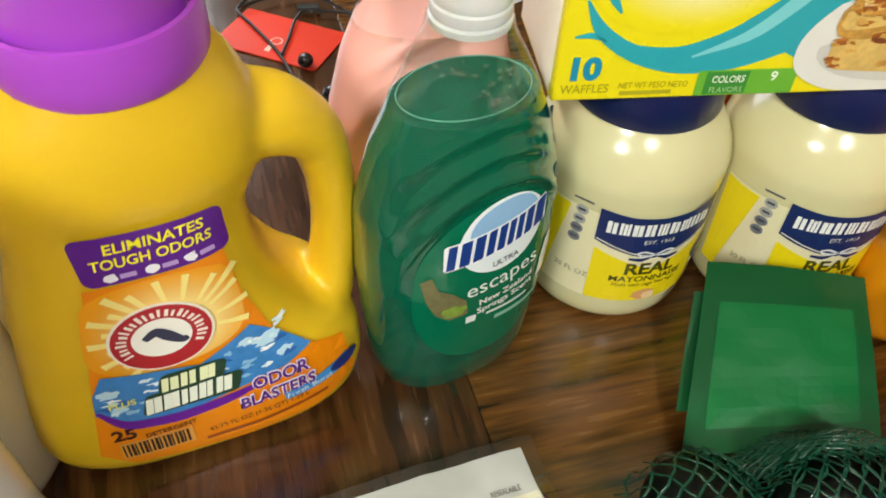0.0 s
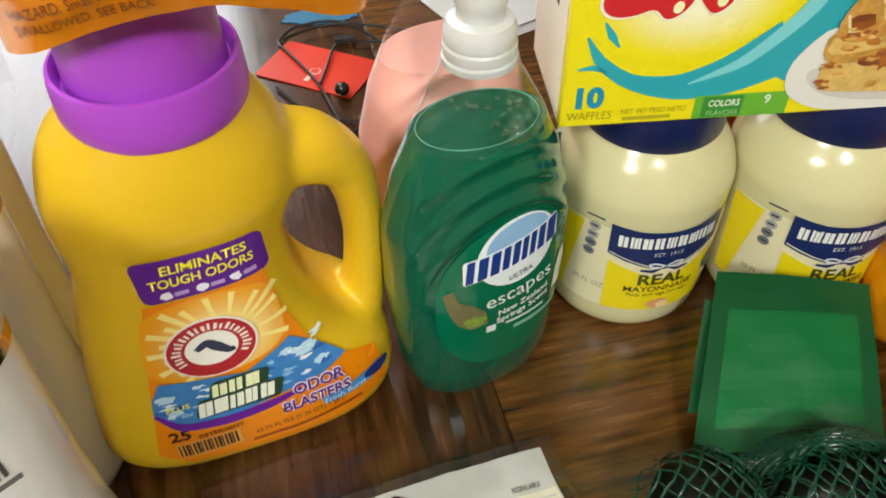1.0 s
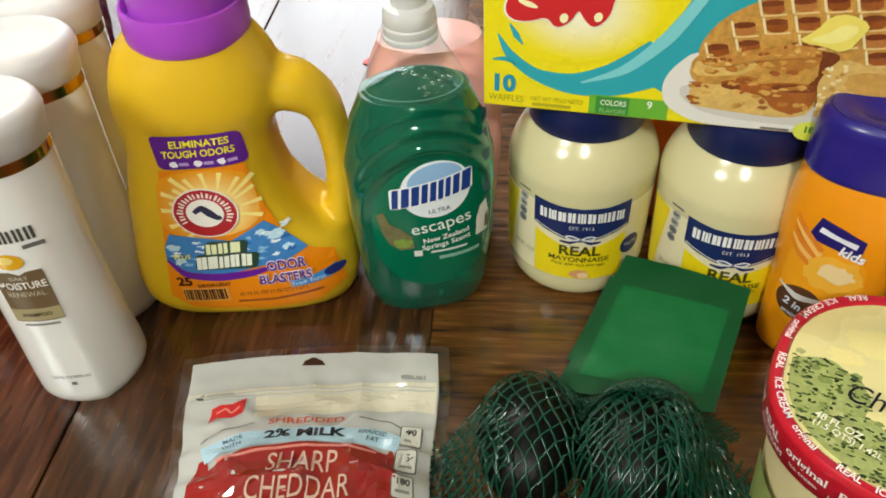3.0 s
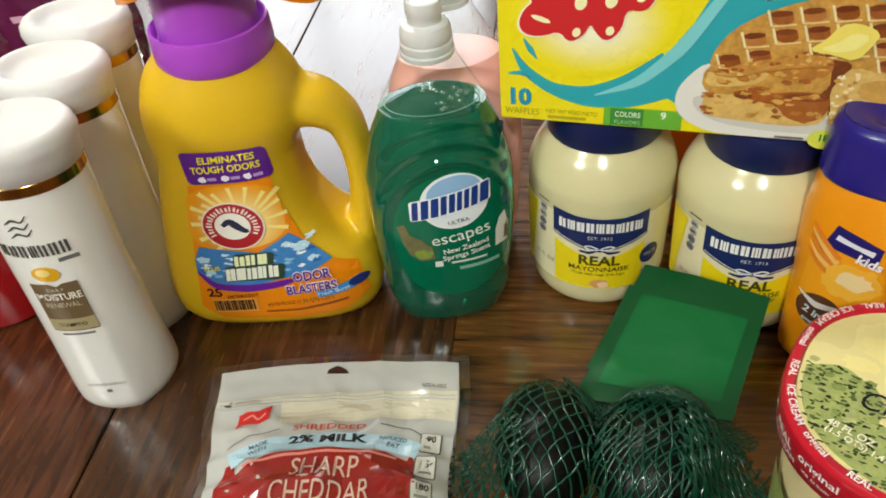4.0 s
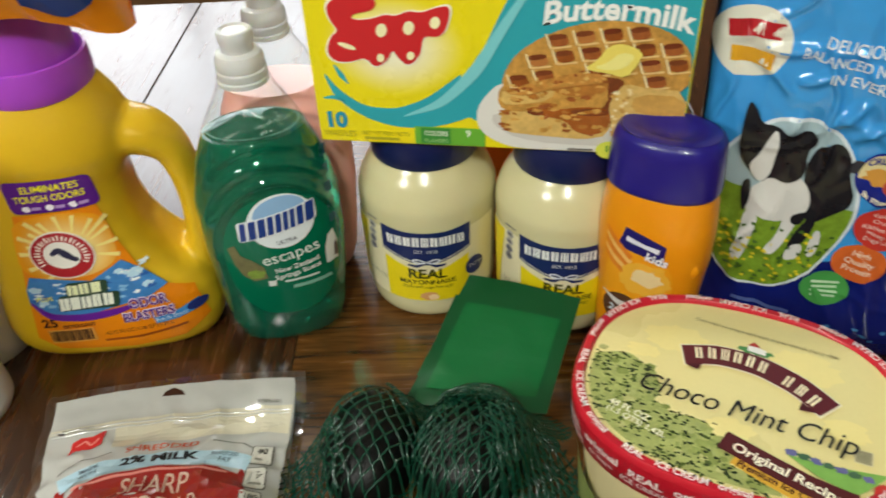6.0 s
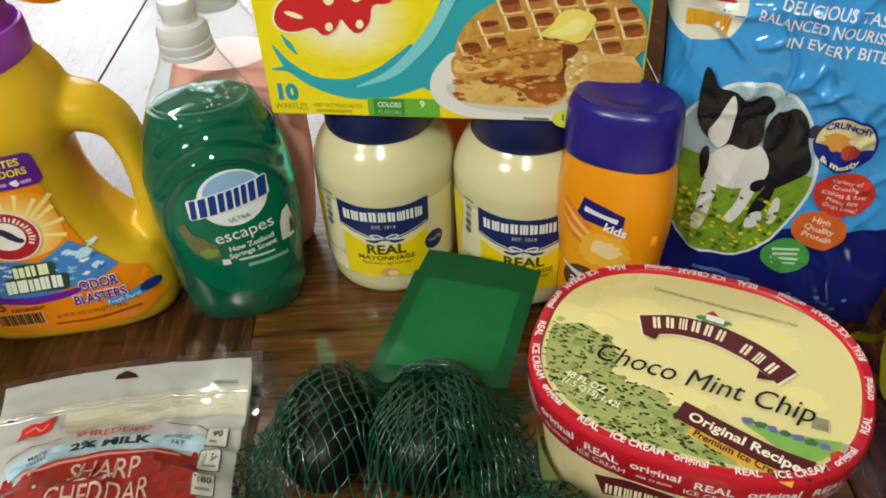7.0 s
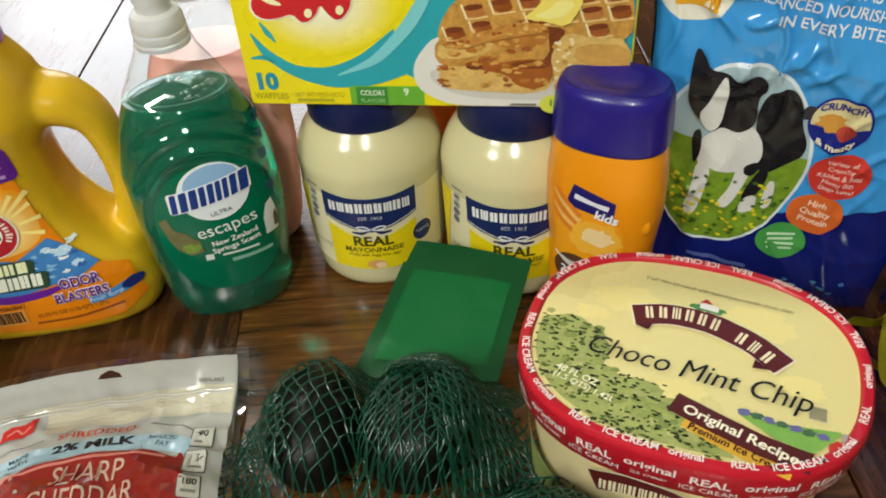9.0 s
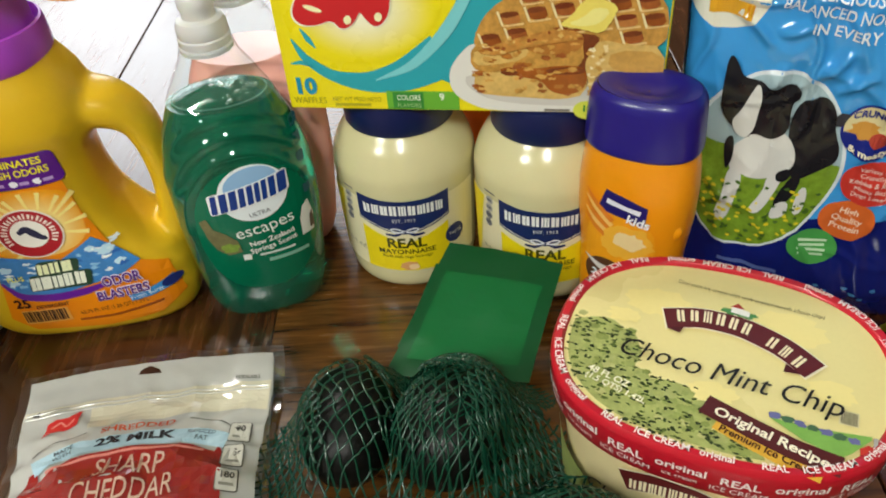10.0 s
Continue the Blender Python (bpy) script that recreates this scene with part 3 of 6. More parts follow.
def soap_bottle(m, label, liquid, level):
    ob = thing("dish_soap_bottle", m, label, "dish soap")
    sb = Body(SOAP, 0.0, 130, 3)
    sh = part("shell", sb.bm(z0=level - 0.002, grow=0.0004, cap=False), clear_shell, ob, "clear glossy plastic shell", 60)
    sh.visible_shadow = False
    bm = sb.bm(k=150, z1=level)
    for v in bm.verts:
        # moulded sweeps that curl round the label on the front
        if v.co.y < 0:
            p, q = (v.co.x - 0.003) / 0.041, (v.co.z - 0.083) / 0.056
            r, an = math.hypot(p, q), math.degrees(math.atan2(q, p))
            w = max(0.0, math.sin(radians((an + 30) * 180 / 235))) if -30 < an < 205 else 0.0
            h = sum(k * math.exp(-((r - r0) / 0.055) ** 2) for k, r0 in ((1.0, 1.14), (0.85, 1.37), (0.7, 1.6)))
            v.co.y -= 0.003 * w * h * max(0.0, min(1.0, (-v.co.y - 0.008) / 0.012))
    part("liquid", bm, liquid, ob, "liquid filling the glossy bottle", 60)
    c = part("cap", lathe([(0.0145, 0.2075), (0.0165, 0.2085), (0.0168, 0.2115), (0.0158, 0.2125), (0.0163, 0.2135), (0.0163, 0.2175), (0.0155, 0.2185), (0.016, 0.2195), (0.0157, 0.225), (0.0142, 0.2285), (0.0105, 0.23),
                           (0.0102, 0.234), (0.0112, 0.236), (0.0112, 0.2415), (0.0104, 0.2432), (0.009, 0.2436), (0.0075, 0.2425)]), cap_clear, ob, "translucent white push-pull cap")
    return ob, sb


green_soap = mat("green_soap", hexc("10a07c"), 0.03, var=0.12, scale=34, bump=0.0, trans=0.76, ior=1.34, coat=0.9)
pink_soap = mat("pink_soap", hexc("f4b4aa"), 0.3, var=0.03, scale=14, bump=0.0, sss=0.2, coat=0.4)
dish, db = soap_bottle(pose(0.0178, 0.3835, 0, 0, 0, 28), "clear bottle of green dish soap with a printed front", green_soap, 0.1765)
pink_b, _pb = soap_bottle(pose(0.003, 0.4545, 0, 0, 0, 24), "clear bottle of pink dish soap behind the green one", pink_soap, 0.172)
DS = db.front
DO = 0.0007
foam = mat("foam_white", (0.12, 0.33, 0.26), 0.3)
rim_pts = [(0.0305 * math.cos(t), 0.0213 * math.sin(t), 0.1768) for t in [2 * math.pi * i / 60 for i in range(61)]]
part("foam_rim", tube(rim_pts, 0.0003, 6), foam, dish)
fb = bmesh.new()
for i in range(26):
    a, r = random.uniform(-1.4, 1.9), random.uniform(0.3, 0.92)
    m4 = Matrix.Translation((0.0295 * r * math.cos(a), 0.0205 * r * math.sin(a), 0.177)) @ Matrix.Diagonal((1, 1, 0.5, 1))
    bmesh.ops.create_icosphere(fb, subdivisions=1, radius=random.uniform(0.0007, 0.0022), matrix=m4)
part("bubbles", fb, film_mat("bubble", (0.9, 1, 0.95), 0.2), dish)
plab = decal("label", oval(0.004, 0.085, 0.041, 0.052, 0, 48, 2.3), mat("label_green", hexc("06684a"), 0.12, var=0.12, scale=18, bump=0.01), dish, DS, DO, 0.005, 0.006, "dark green printed front label")
decal("brand_oval", oval(0.006, 0.1165, 0.0235, 0.0215, 8), ink("e8eff2"), plab, DS, DO + 0.0004, 0.005, 0.005)
decal("brand_oval", oval(0.006, 0.124, 0.0185, 0.0125, 8), ink("8fb6dc"), plab, DS, DO + 0.0007, 0.005, 0.005)
# brand lettering as plain dark blue blocks with a white edge
decal("brand_block", rrect(-0.0245, 0.1085, 0.0305, 0.1245, 0.002), ink("f2f6f8"), plab, lambda u, v, o: DS(u, v + 0.17 * (u - 0.003), o), DO + 0.001, 0.004)
for u0, u1 in ((-0.0235, -0.0195), (-0.0175, -0.0125), (-0.0108, -0.0058), (-0.0042, -0.0002), (0.0014, 0.0054), (0.0068, 0.0102), (0.0116, 0.015), (0.0166, 0.021), (0.0226, 0.0288)):
    decal("brand_block", rrect(u0, 0.1092, u1, 0.1238, 0.0006, 0.08), ink("173a86"), plab, lambda u, v, o: DS(u, v + 0.17 * (u - 0.003), o), DO + 0.0013)
decal("ultra_text", words("ULTRA", 0.0048, 0.0075, 0.101, 6), ink("26304a"), plab, DS, DO + 0.0012)
decal("escapes_text", words("escapes", 0.0135, 0.0085, 0.0885, 7, 0, 0.0, width=0.041, du=0.004), ink("dfeee6"), plab, DS, DO + 0.0006)
decal("scent_text", words("New Zealand", 0.006, 0.0115, 0.0772, 7, 0, 0.015, width=0.032, du=0.004), ink("eef5f0"), plab, DS, DO + 0.0006)
decal("scent_text", words("Springs Scent", 0.006, 0.0115, 0.0712, 7, 0, 0.015, width=0.034, du=0.004), ink("eef5f0"), plab, DS, DO + 0.0006)
decal("rock_picture", [(-0.034, 0.098), (-0.029, 0.101), (-0.026, 0.092), (-0.019, 0.088), (-0.012, 0.081), (-0.0105, 0.0705), (-0.02, 0.069), (-0.027, 0.0745), (-0.031, 0.084)], ink("6f6a45", var=0.45, scale=220.0), plab, DS, DO + 0.0006, 0.005, 0.005)
decal("rock_picture", wavy(-0.018, 0.0755, 0.0065, 0.004, 0.3, 20, 3), ink("7f9a3c", var=0.4, scale=250.0), plab, DS, DO + 0.0009, 0.004)
decal("flower_picture", [(0.0325, 0.07), (0.0415, 0.07), (0.0425, 0.085), (0.0405, 0.097), (0.036, 0.094), (0.033, 0.085)], ink("e3e6e0"), plab, DS, DO + 0.0006, 0.003, 0.005)
decal("flower_picture", [(0.039, 0.073), (0.0422, 0.073), (0.042, 0.087), (0.0398, 0.084)], ink("4a3b3a"), plab, DS, DO + 0.0009, 0.003)
decal("size_mark", rrect(-0.011, 0.0625, -0.0055, 0.0675), ink("dfe6e2"), plab, DS, DO + 0.0006)
decal("small_print", rrect(0.0005, 0.064, 0.026, 0.0658, 0, 0.0), ink("cfe0d8"), plab, DS, DO + 0.0006, 0.004)
decal("small_print", rrect(0.006, 0.0572, 0.035, 0.0602), ink("7fb8a2"), plab, DS, DO + 0.0006, 0.004)
for q in range(5):
    decal("seal_print", rrect(0.0395, 0.102 + q * 0.012, 0.0445, 0.109 + q * 0.012, 0.001), ink("0d4c58"), dish, DS, DO, 0.003)

# ---- mayonnaise jars ----
cream = mat("mayonnaise_cream", hexc("d8d0a2"), 0.22, var=0.025, scale=16, bump=0.01, coat=0.4, sss=0.15)
lid_blue = mat("lid_navy", hexc("141d4e"), 0.35, var=0.05, scale=60, bump=0.04)
JAR = [(0.039, 0.0), (0.0445, 0.0012), (0.0475, 0.005), (0.0495, 0.012), (0.0505, 0.024), (0.051, 0.04), (0.0522, 0.09), (0.0525, 0.104), (0.0495, 0.114), (0.045, 0.1235), (0.0395, 0.130), (0.0362, 0.1335), (0.0358, 0.139)]


def jar_side(u, v, off):
    r = float(np.interp(v, [z for _, z in JAR], [q for q, _ in JAR])) + off
    return (r * math.sin(u / 0.0518), -r * math.cos(u / 0.0518), v)


def mayo_jar(m):
    ob = thing("mayonnaise_jar", m, "clear jar of cream mayonnaise with a navy lid and yellow label", "jar", "mayonnaise jars")
    zs = np.linspace(0, 0.139, 60)
    rs = np.interp(zs, [z for _, z in JAR], [q for q, _ in JAR])
    for _ in range(2):
        rs[1:-1] = (rs[:-2] + 2 * rs[1:-1] + rs[2:]) / 4
    part("body", lathe([(0.03, 0.0)] + list(zip(rs, zs)), 72), cream, ob, "", 60)
    lid = part("lid", lathe([(0.03, 0.1325), (0.0388, 0.1328), (0.0395, 0.134), (0.0395, 0.153), (0.0385, 0.1565), (0.036, 0.158), (0.034, 0.1575), (0.002, 0.1575)], 72), lid_blue, ob, "navy blue screw lid")
    lb = decal("label", [(-0.072, 0.023), (0.062, 0.023), (0.062, 0.062), (0.062, 0.088), (0.033, 0.088), (-0.034, 0.088), (-0.05, 0.088), (-0.072, 0.088)], mat("label_cream", hexc("e6ddb6"), 0.3, var=0.03, bump=0.01), ob, jar_side, 0.0004, 0.005, 0.0, "paper label in yellow and navy")
    Y = ink("ecd516", var=0.05)
    decal("yellow_panel", [(-0.033, 0.0235), (0.033, 0.0235), (0.033, 0.064), (0.0, 0.05), (-0.033, 0.064)], Y, lb, jar_side, 0.0008, 0.005)
    decal("yellow_panel", [(-0.072, 0.0235), (-0.062, 0.0235), (-0.050, 0.087), (-0.072, 0.087)], Y, lb, jar_side, 0.0008, 0.004)
    N = ink("1b2a5e")
    decal("navy_banner", [(-0.034, 0.07), (-0.024, 0.066), (-0.012, 0.062), (0.0, 0.0595), (0.012, 0.062), (0.024, 0.066), (0.034, 0.07), (0.034, 0.0925), (0.016, 0.09), (0, 0.0895), (-0.016, 0.09), (-0.034, 0.0925)], N, lb, jar_side, 0.0011, 0.004)
    decal("banner_edge", stripe([(-0.033, 0.0715), (-0.012, 0.0635), (0.0, 0.061), (0.012, 0.0635), (0.033, 0.0715)], 0.0007), ink("e8e4d0"), lb, jar_side, 0.0014, 0.004)
    decal("brand_bar", bars(9, -0.0295, 0.0772, 0.0295, 0.0858, 0, 0, 3, 0.3), ink("e9e9e6"), lb, jar_side, 0.0014)
    decal("founded_text", words("EST. 1913", 0.0042, 0.0, 0.0722), ink("d9d9d6"), lb, jar_side, 0.0014)
    for s in (-1, 1):
        decal("ribbon", stripe([(0, 0.0625), (s * 0.006, 0.0655), (s * 0.0105, 0.0645), (s * 0.007, 0.061), (0, 0.0625)], 0.0012), ink("dfe3ea"), lb, jar_side, 0.0017, 0.004)
        decal("ribbon", stripe([(0, 0.062), (s * 0.007, 0.0585), (s * 0.014, 0.0595)], [0.001, 0.0026, 0.0016]), N, lb, jar_side, 0.0014, 0.004)
    decal("real_text", words("REAL", 0.0125, 0.0, 0.0505, 0, 0, 0.03, width=0.029, du=0.004), ink("4a4a10"), lb, jar_side, 0.0012)
    decal("kind_text", words("MAYONNAISE", 0.0062, 0.0, 0.0425, 0, 0, 0.015, width=0.043, du=0.004), ink("4d4c12"), lb, jar_side, 0.0012)
    decal("eggs_text", words("Made with cage free eggs", 0.0042, 0.0, 0.0378, 0, 0, 0.0, width=0.038, du=0.004), ink("6b6414"), lb, jar_side, 0.0012)
    decal("egg_picture", wavy(0.001, 0.0285, 0.0072, 0.0042, 0.12, 24, 2), ink("d9a066"), lb, jar_side, 0.0012, 0.004)
    decal("egg_picture", wavy(0.004, 0.0278, 0.004, 0.003, 0.12, 20, 4), ink("f0cf9c"), lb, jar_side, 0.0015, 0.004)
    decal("taste_seal", oval(0.0385, 0.0495, 0.0085, 0.0085), N, lb, jar_side, 0.0011, 0.004)
    decal("taste_text", words("TASTE", 0.0042, 0.0385, 0.05), ink("e6e6e0"), lb, jar_side, 0.0015)
    decal("nutrition_text", rrect(-0.049, 0.0925, -0.038, 0.0938), ink("55545a"), ob, jar_side, 0.0008)
    for q in range(4):
        decal("nutrition_mark", oval(-0.0435 - 0.0006 * q, 0.0865 - 0.0068 * q, 0.0036, 0.0033, 0, 18), ink("a9a8a4" if q < 2 else "74767e"), lb, jar_side, 0.0009)
        decal("nutrition_mark", rrect(-0.0456 - 0.0006 * q, 0.086 - 0.0068 * q, -0.0414 - 0.0006 * q, 0.0876 - 0.0068 * q), ink("45464f"), lb, jar_side, 0.0012)
    decal("volume_text", words("30 FL OZ", 0.0052, -0.0435, 0.0405), ink("8b8668"), lb, jar_side, 0.0009)
    return ob


mayo_jar(pose(0.117, 0.4485, 0, 0, 0, 12))
mayo_jar(pose(0.2225, 0.4515, 0, 0, 0, 7))

# ---- waffle carton ----
BW, BH, BD = 0.239, 0.142, 0.072
carton_yellow = mat("carton_yellow", hexc("f0dc12"), 0.3, var=0.04, scale=14, bump=0.015, coat=0.25)
wbox = thing("waffle_carton", pose(0.058, 0.400, 0.1582, 0, 0, 5), "yellow and turquoise frozen waffle carton lying across the jar lids", "carton")
part("carton", box_bm(0, 0, 0, BW, BD, BH, 0.0012), carton_yellow, wbox)
part("flap", box_bm(-0.0006, 0.004, 0.003, 0.0, BD - 0.004, BH - 0.003), ink("efe9d6"), wbox, "white end flap with a bar code")
for q in range(14):
    part("barcode_bar", box_bm(-0.0009, 0.02 + q * 0.0022, 0.055, -0.0006, 0.021 + q * 0.0022 + (q % 3) * 0.0004, 0.1), ink("26262a"), wbox)
part("side_print", box_bm(BW, 0.004, 0.003, BW + 0.0006, BD - 0.004, BH - 0.003), ink("3f7a3a"), wbox)


def face(u, v, off):
    return (u, -off, v)


TQ = ink("2fa6b4", var=0.05)
art = decal("front_print", [(0.001, 0.001), (BW - 0.001, 0.001), (BW - 0.001, BH - 0.001), (0.001, BH - 0.001)], mat("carton_front", hexc("f2e01a"), 0.28, var=0.03, scale=12, bump=0.012, coat=0.3), wbox, face, 0.0003, 0, 0, "glossy printed carton front")
decal("turquoise_field", [(0.079, 0.036), (0.1, 0.052), (0.113, 0.072), (0.124, 0.096), (0.136, 0.118), (0.154, 0.1405), (BW - 0.0012, 0.1405), (BW - 0.0012, 0.03), (0.2, 0.012), (0.14, 0.016), (0.108, 0.02)], TQ, art, face, 0.0006)
decal("swoosh", stripe([(0.009, 0.05), (0.016, 0.036), (0.032, 0.024), (0.055, 0.0195), (0.08, 0.025), (0.105, 0.04)], [0.001, 0.006, 0.008, 0.014, 0.022, 0.03]), TQ, art, face, 0.0009)
decal("swoosh", stripe([(0.06, 0.022), (0.085, 0.032), (0.108, 0.056), (0.126, 0.088), (0.15, 0.125)], [0.001, 0.006, 0.008, 0.006, 0.002]), ink("7fd0d6"), art, face, 0.0012)
decal("swoosh", stripe([(0.016, 0.057), (0.02, 0.05), (0.024, 0.044)], [0.001, 0.004, 0.001]), TQ, art, face, 0.0009)
decal("swoosh", stripe([(0.006, 0.033), (0.013, 0.034), (0.02, 0.031)], [0.001, 0.003, 0.001]), TQ, art, face, 0.0009)
decal("glow_field", oval(0.056, 0.071, 0.05, 0.036, 14), fade_ink("carton_glow", hexc("fdf8d8"), hexc("f2e01a"), (0.056, 0.07), (0.047, 0.035), 0.28), art, face, 0.00065)
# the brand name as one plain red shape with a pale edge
BRAND = rounded([(0.016, 0.099), (0.032, 0.1035), (0.048, 0.1015), (0.046, 0.094), (0.031, 0.0915), (0.032, 0.0875), (0.044, 0.0885), (0.053, 0.092), (0.059, 0.0905), (0.067, 0.0945), (0.075, 0.093), (0.083, 0.0965), (0.0935, 0.0985),
                 (0.0905, 0.084), (0.085, 0.0775), (0.075, 0.079), (0.0735, 0.066), (0.065, 0.0575), (0.0585, 0.0635), (0.0555, 0.0695), (0.0515, 0.061), (0.043, 0.056), (0.0375, 0.0635), (0.028, 0.0595), (0.0175, 0.0595), (0.0125, 0.066), (0.0165, 0.0765), (0.0225, 0.0805), (0.0165, 0.088)])
bc = (0.053, 0.0785)
decal("brand_edge", [(bc[0] + (u - bc[0]) * 1.035, bc[1] + (v - bc[1]) * 1.06) for u, v in BRAND], ink("fbf6dc"), art, face, 0.0012)
decal("brand_shape", BRAND, ink("d12a2e"), art, face, 0.0016)
for u, v, a_, b_ in ((0.0495, 0.0815, 0.0034, 0.0046), (0.0667, 0.0835, 0.0034, 0.0046), (0.0832, 0.0872, 0.003, 0.004), (0.0475, 0.0632, 0.0024, 0.003), (0.0668, 0.0652, 0.0024, 0.003), (0.0265, 0.0705, 0.006, 0.0017)):
    decal("brand_gap", oval(u, v, a_, b_, -18, 20), ink("faf3c0"), art, face, 0.0019)
decal("maker_bar", bars(8, 0.0555, 0.1015, 0.085, 0.107, 1, 0.3, 21, 0.15), ink("c3242a"), art, face, 0.0012)
decal("flavour_text", words("Buttermilk", 0.0195, 0.191, 0.0915, -2, 0.05, 0.03, width=0.088, arc=0.006), ink("f7f8f4"), art, face, 0.0012)
decal("count_text", words("10", 0.0155, 0.0125, 0.0165, 0, 0, 0.05), ink("1f8fb0"), art, face, 0.0009)
decal("count_text", words("WAFFLES", 0.0065, 0.0145, 0.0065, 0, 0, 0.0, width=0.022), ink("a89f1c"), art, face, 0.0009)
decal("weight_text", words("NET WT PESO NETO", 0.0045, 0.046, 0.0078, 0, 0, 0.0, width=0.032), ink("a89f1c"), art, face, 0.0009)
decal("small_print", rrect(0.031, 0.0028, 0.055, 0.005), ink("b5aa22"), art, face, 0.0009)
decal("green_strip", rrect(0.066, 0.0012, 0.113, 0.0145), ink("6db33a"), art, face, 0.0009)
decal("green_strip", rrect(0.07, 0.002, 0.09, 0.0138), ink("3f8f3a"), art, face, 0.0012)
decal("strip_text", words("COLORS", 0.0052, 0.0805, 0.0098, 0, 0, 0.02, width=0.0155), ink("e4f0d6"), art, face, 0.0015)
decal("strip_text", words("FLAVORS", 0.0042, 0.0805, 0.0042, 0, 0, 0.0, width=0.0155), ink("a9cf8c"), art, face, 0.0015)
decal("strip_text", words("9", 0.007, 0.102, 0.0105, 0, 0, 0.02), ink("eef6e2"), art, face, 0.0013)
# the picture of waffles on a plate
decal("plate_picture", rounded([(0.1075, 0.02), (0.108, 0.03), (0.114, 0.04), (0.124, 0.05), (0.16, 0.05), (0.2, 0.03), (0.2365, 0.022), (0.2365, 0.0015), (0.16, 0.0013), (0.132, 0.0015), (0.12, 0.006), (0.111, 0.012)]), ink("e6e3dc"), art, face, 0.0012)
decal("plate_picture", rounded([(0.117, 0.018), (0.119, 0.03), (0.19, 0.025), (0.232, 0.015), (0.215, 0.006), (0.14, 0.006)]), ink("d2cdc6"), art, face, 0.0014)
WF = ink("cc9446", var=0.5, scale=190.0)
WD = ink("a25a2a", var=0.4, scale=190.0)
WL = ink("e4b568", var=0.3, scale=210.0)
WX = ink("7d3f20", var=0.4, scale=190.0)
decal("waffle_picture", [(0.182, 0.02), (0.2, 0.02), (0.204, 0.058), (0.182, 0.06)], WX, art, face, 0.0016)
# the sides of the two stacked waffles, syrup running between them
decal("waffle_picture", rounded([(0.1255, 0.014), (0.14, 0.0125), (0.158, 0.0115), (0.178, 0.0105), (0.1925, 0.0145), (0.193, 0.032), (0.16, 0.034), (0.128, 0.033), (0.1225, 0.024)], 1), WL, art, face, 0.0018)
decal("waffle_picture", rounded([(0.1215, 0.032), (0.122, 0.046), (0.135, 0.052), (0.188, 0.057), (0.191, 0.034), (0.172, 0.0295), (0.15, 0.031), (0.132, 0.0285)], 1), WF, art, face, 0.002)
decal("waffle_picture", rounded([(0.123, 0.034), (0.124, 0.045), (0.138, 0.049), (0.158, 0.048), (0.155, 0.038), (0.135, 0.034)], 1), WL, art, face, 0.0021)
decal("syrup_picture", rounded([(0.137, 0.0305), (0.146, 0.0335), (0.16, 0.0315), (0.175, 0.0345), (0.1925, 0.0335), (0.1925, 0.019), (0.182, 0.0135), (0.17, 0.0165), (0.166, 0.0235), (0.152, 0.0265)]), ink("a55c28", 0.2, var=0.35, scale=150.0), art, face, 0.0022)
decal("syrup_picture", rounded([(0.138, 0.0295), (0.147, 0.0318), (0.152, 0.029), (0.146, 0.0262)]), WX, art, face, 0.0023)
decal("syrup_picture", rounded([(0.165, 0.0305), (0.176, 0.0335), (0.1915, 0.0325), (0.191, 0.029), (0.176, 0.0275)]), WX, art, face, 0.0023)
decal("waffle_picture", rounded([(0.15, 0.052), (0.172, 0.0575), (0.19, 0.056), (0.189, 0.044), (0.172, 0.0405), (0.156, 0.0435)]), ink("b87834", var=0.35, scale=150.0), art, face, 0.00225)
# the top with its pockets, one wedge cut out in front
TOPF = rounded([(0.1235, 0.0475), (0.1265, 0.059), (0.134, 0.0705), (0.149, 0.081), (0.167, 0.0885), (0.1836, 0.0918), (0.203, 0.0912), (0.2195, 0.0868), (0.231, 0.079), (0.2372, 0.069), (0.2372, 0.047), (0.215, 0.0435), (0.1985, 0.048), (0.1985, 0.0545),
                (0.188, 0.0555), (0.17, 0.0565), (0.152, 0.0515), (0.138, 0.0475), (0.13, 0.045)], 1)
decal("waffle_picture", TOPF, WF, art, face, 0.0026)


def in_outline(u, v, pts):
    hit = False
    for (x0, y0), (x1, y1) in zip(pts, pts[1:] + pts[:1]):
        if (y0 > v) != (y1 > v) and u < (x1 - x0) * (v - y0) / (y1 - y0) + x0:
            hit = not hit
    return hit


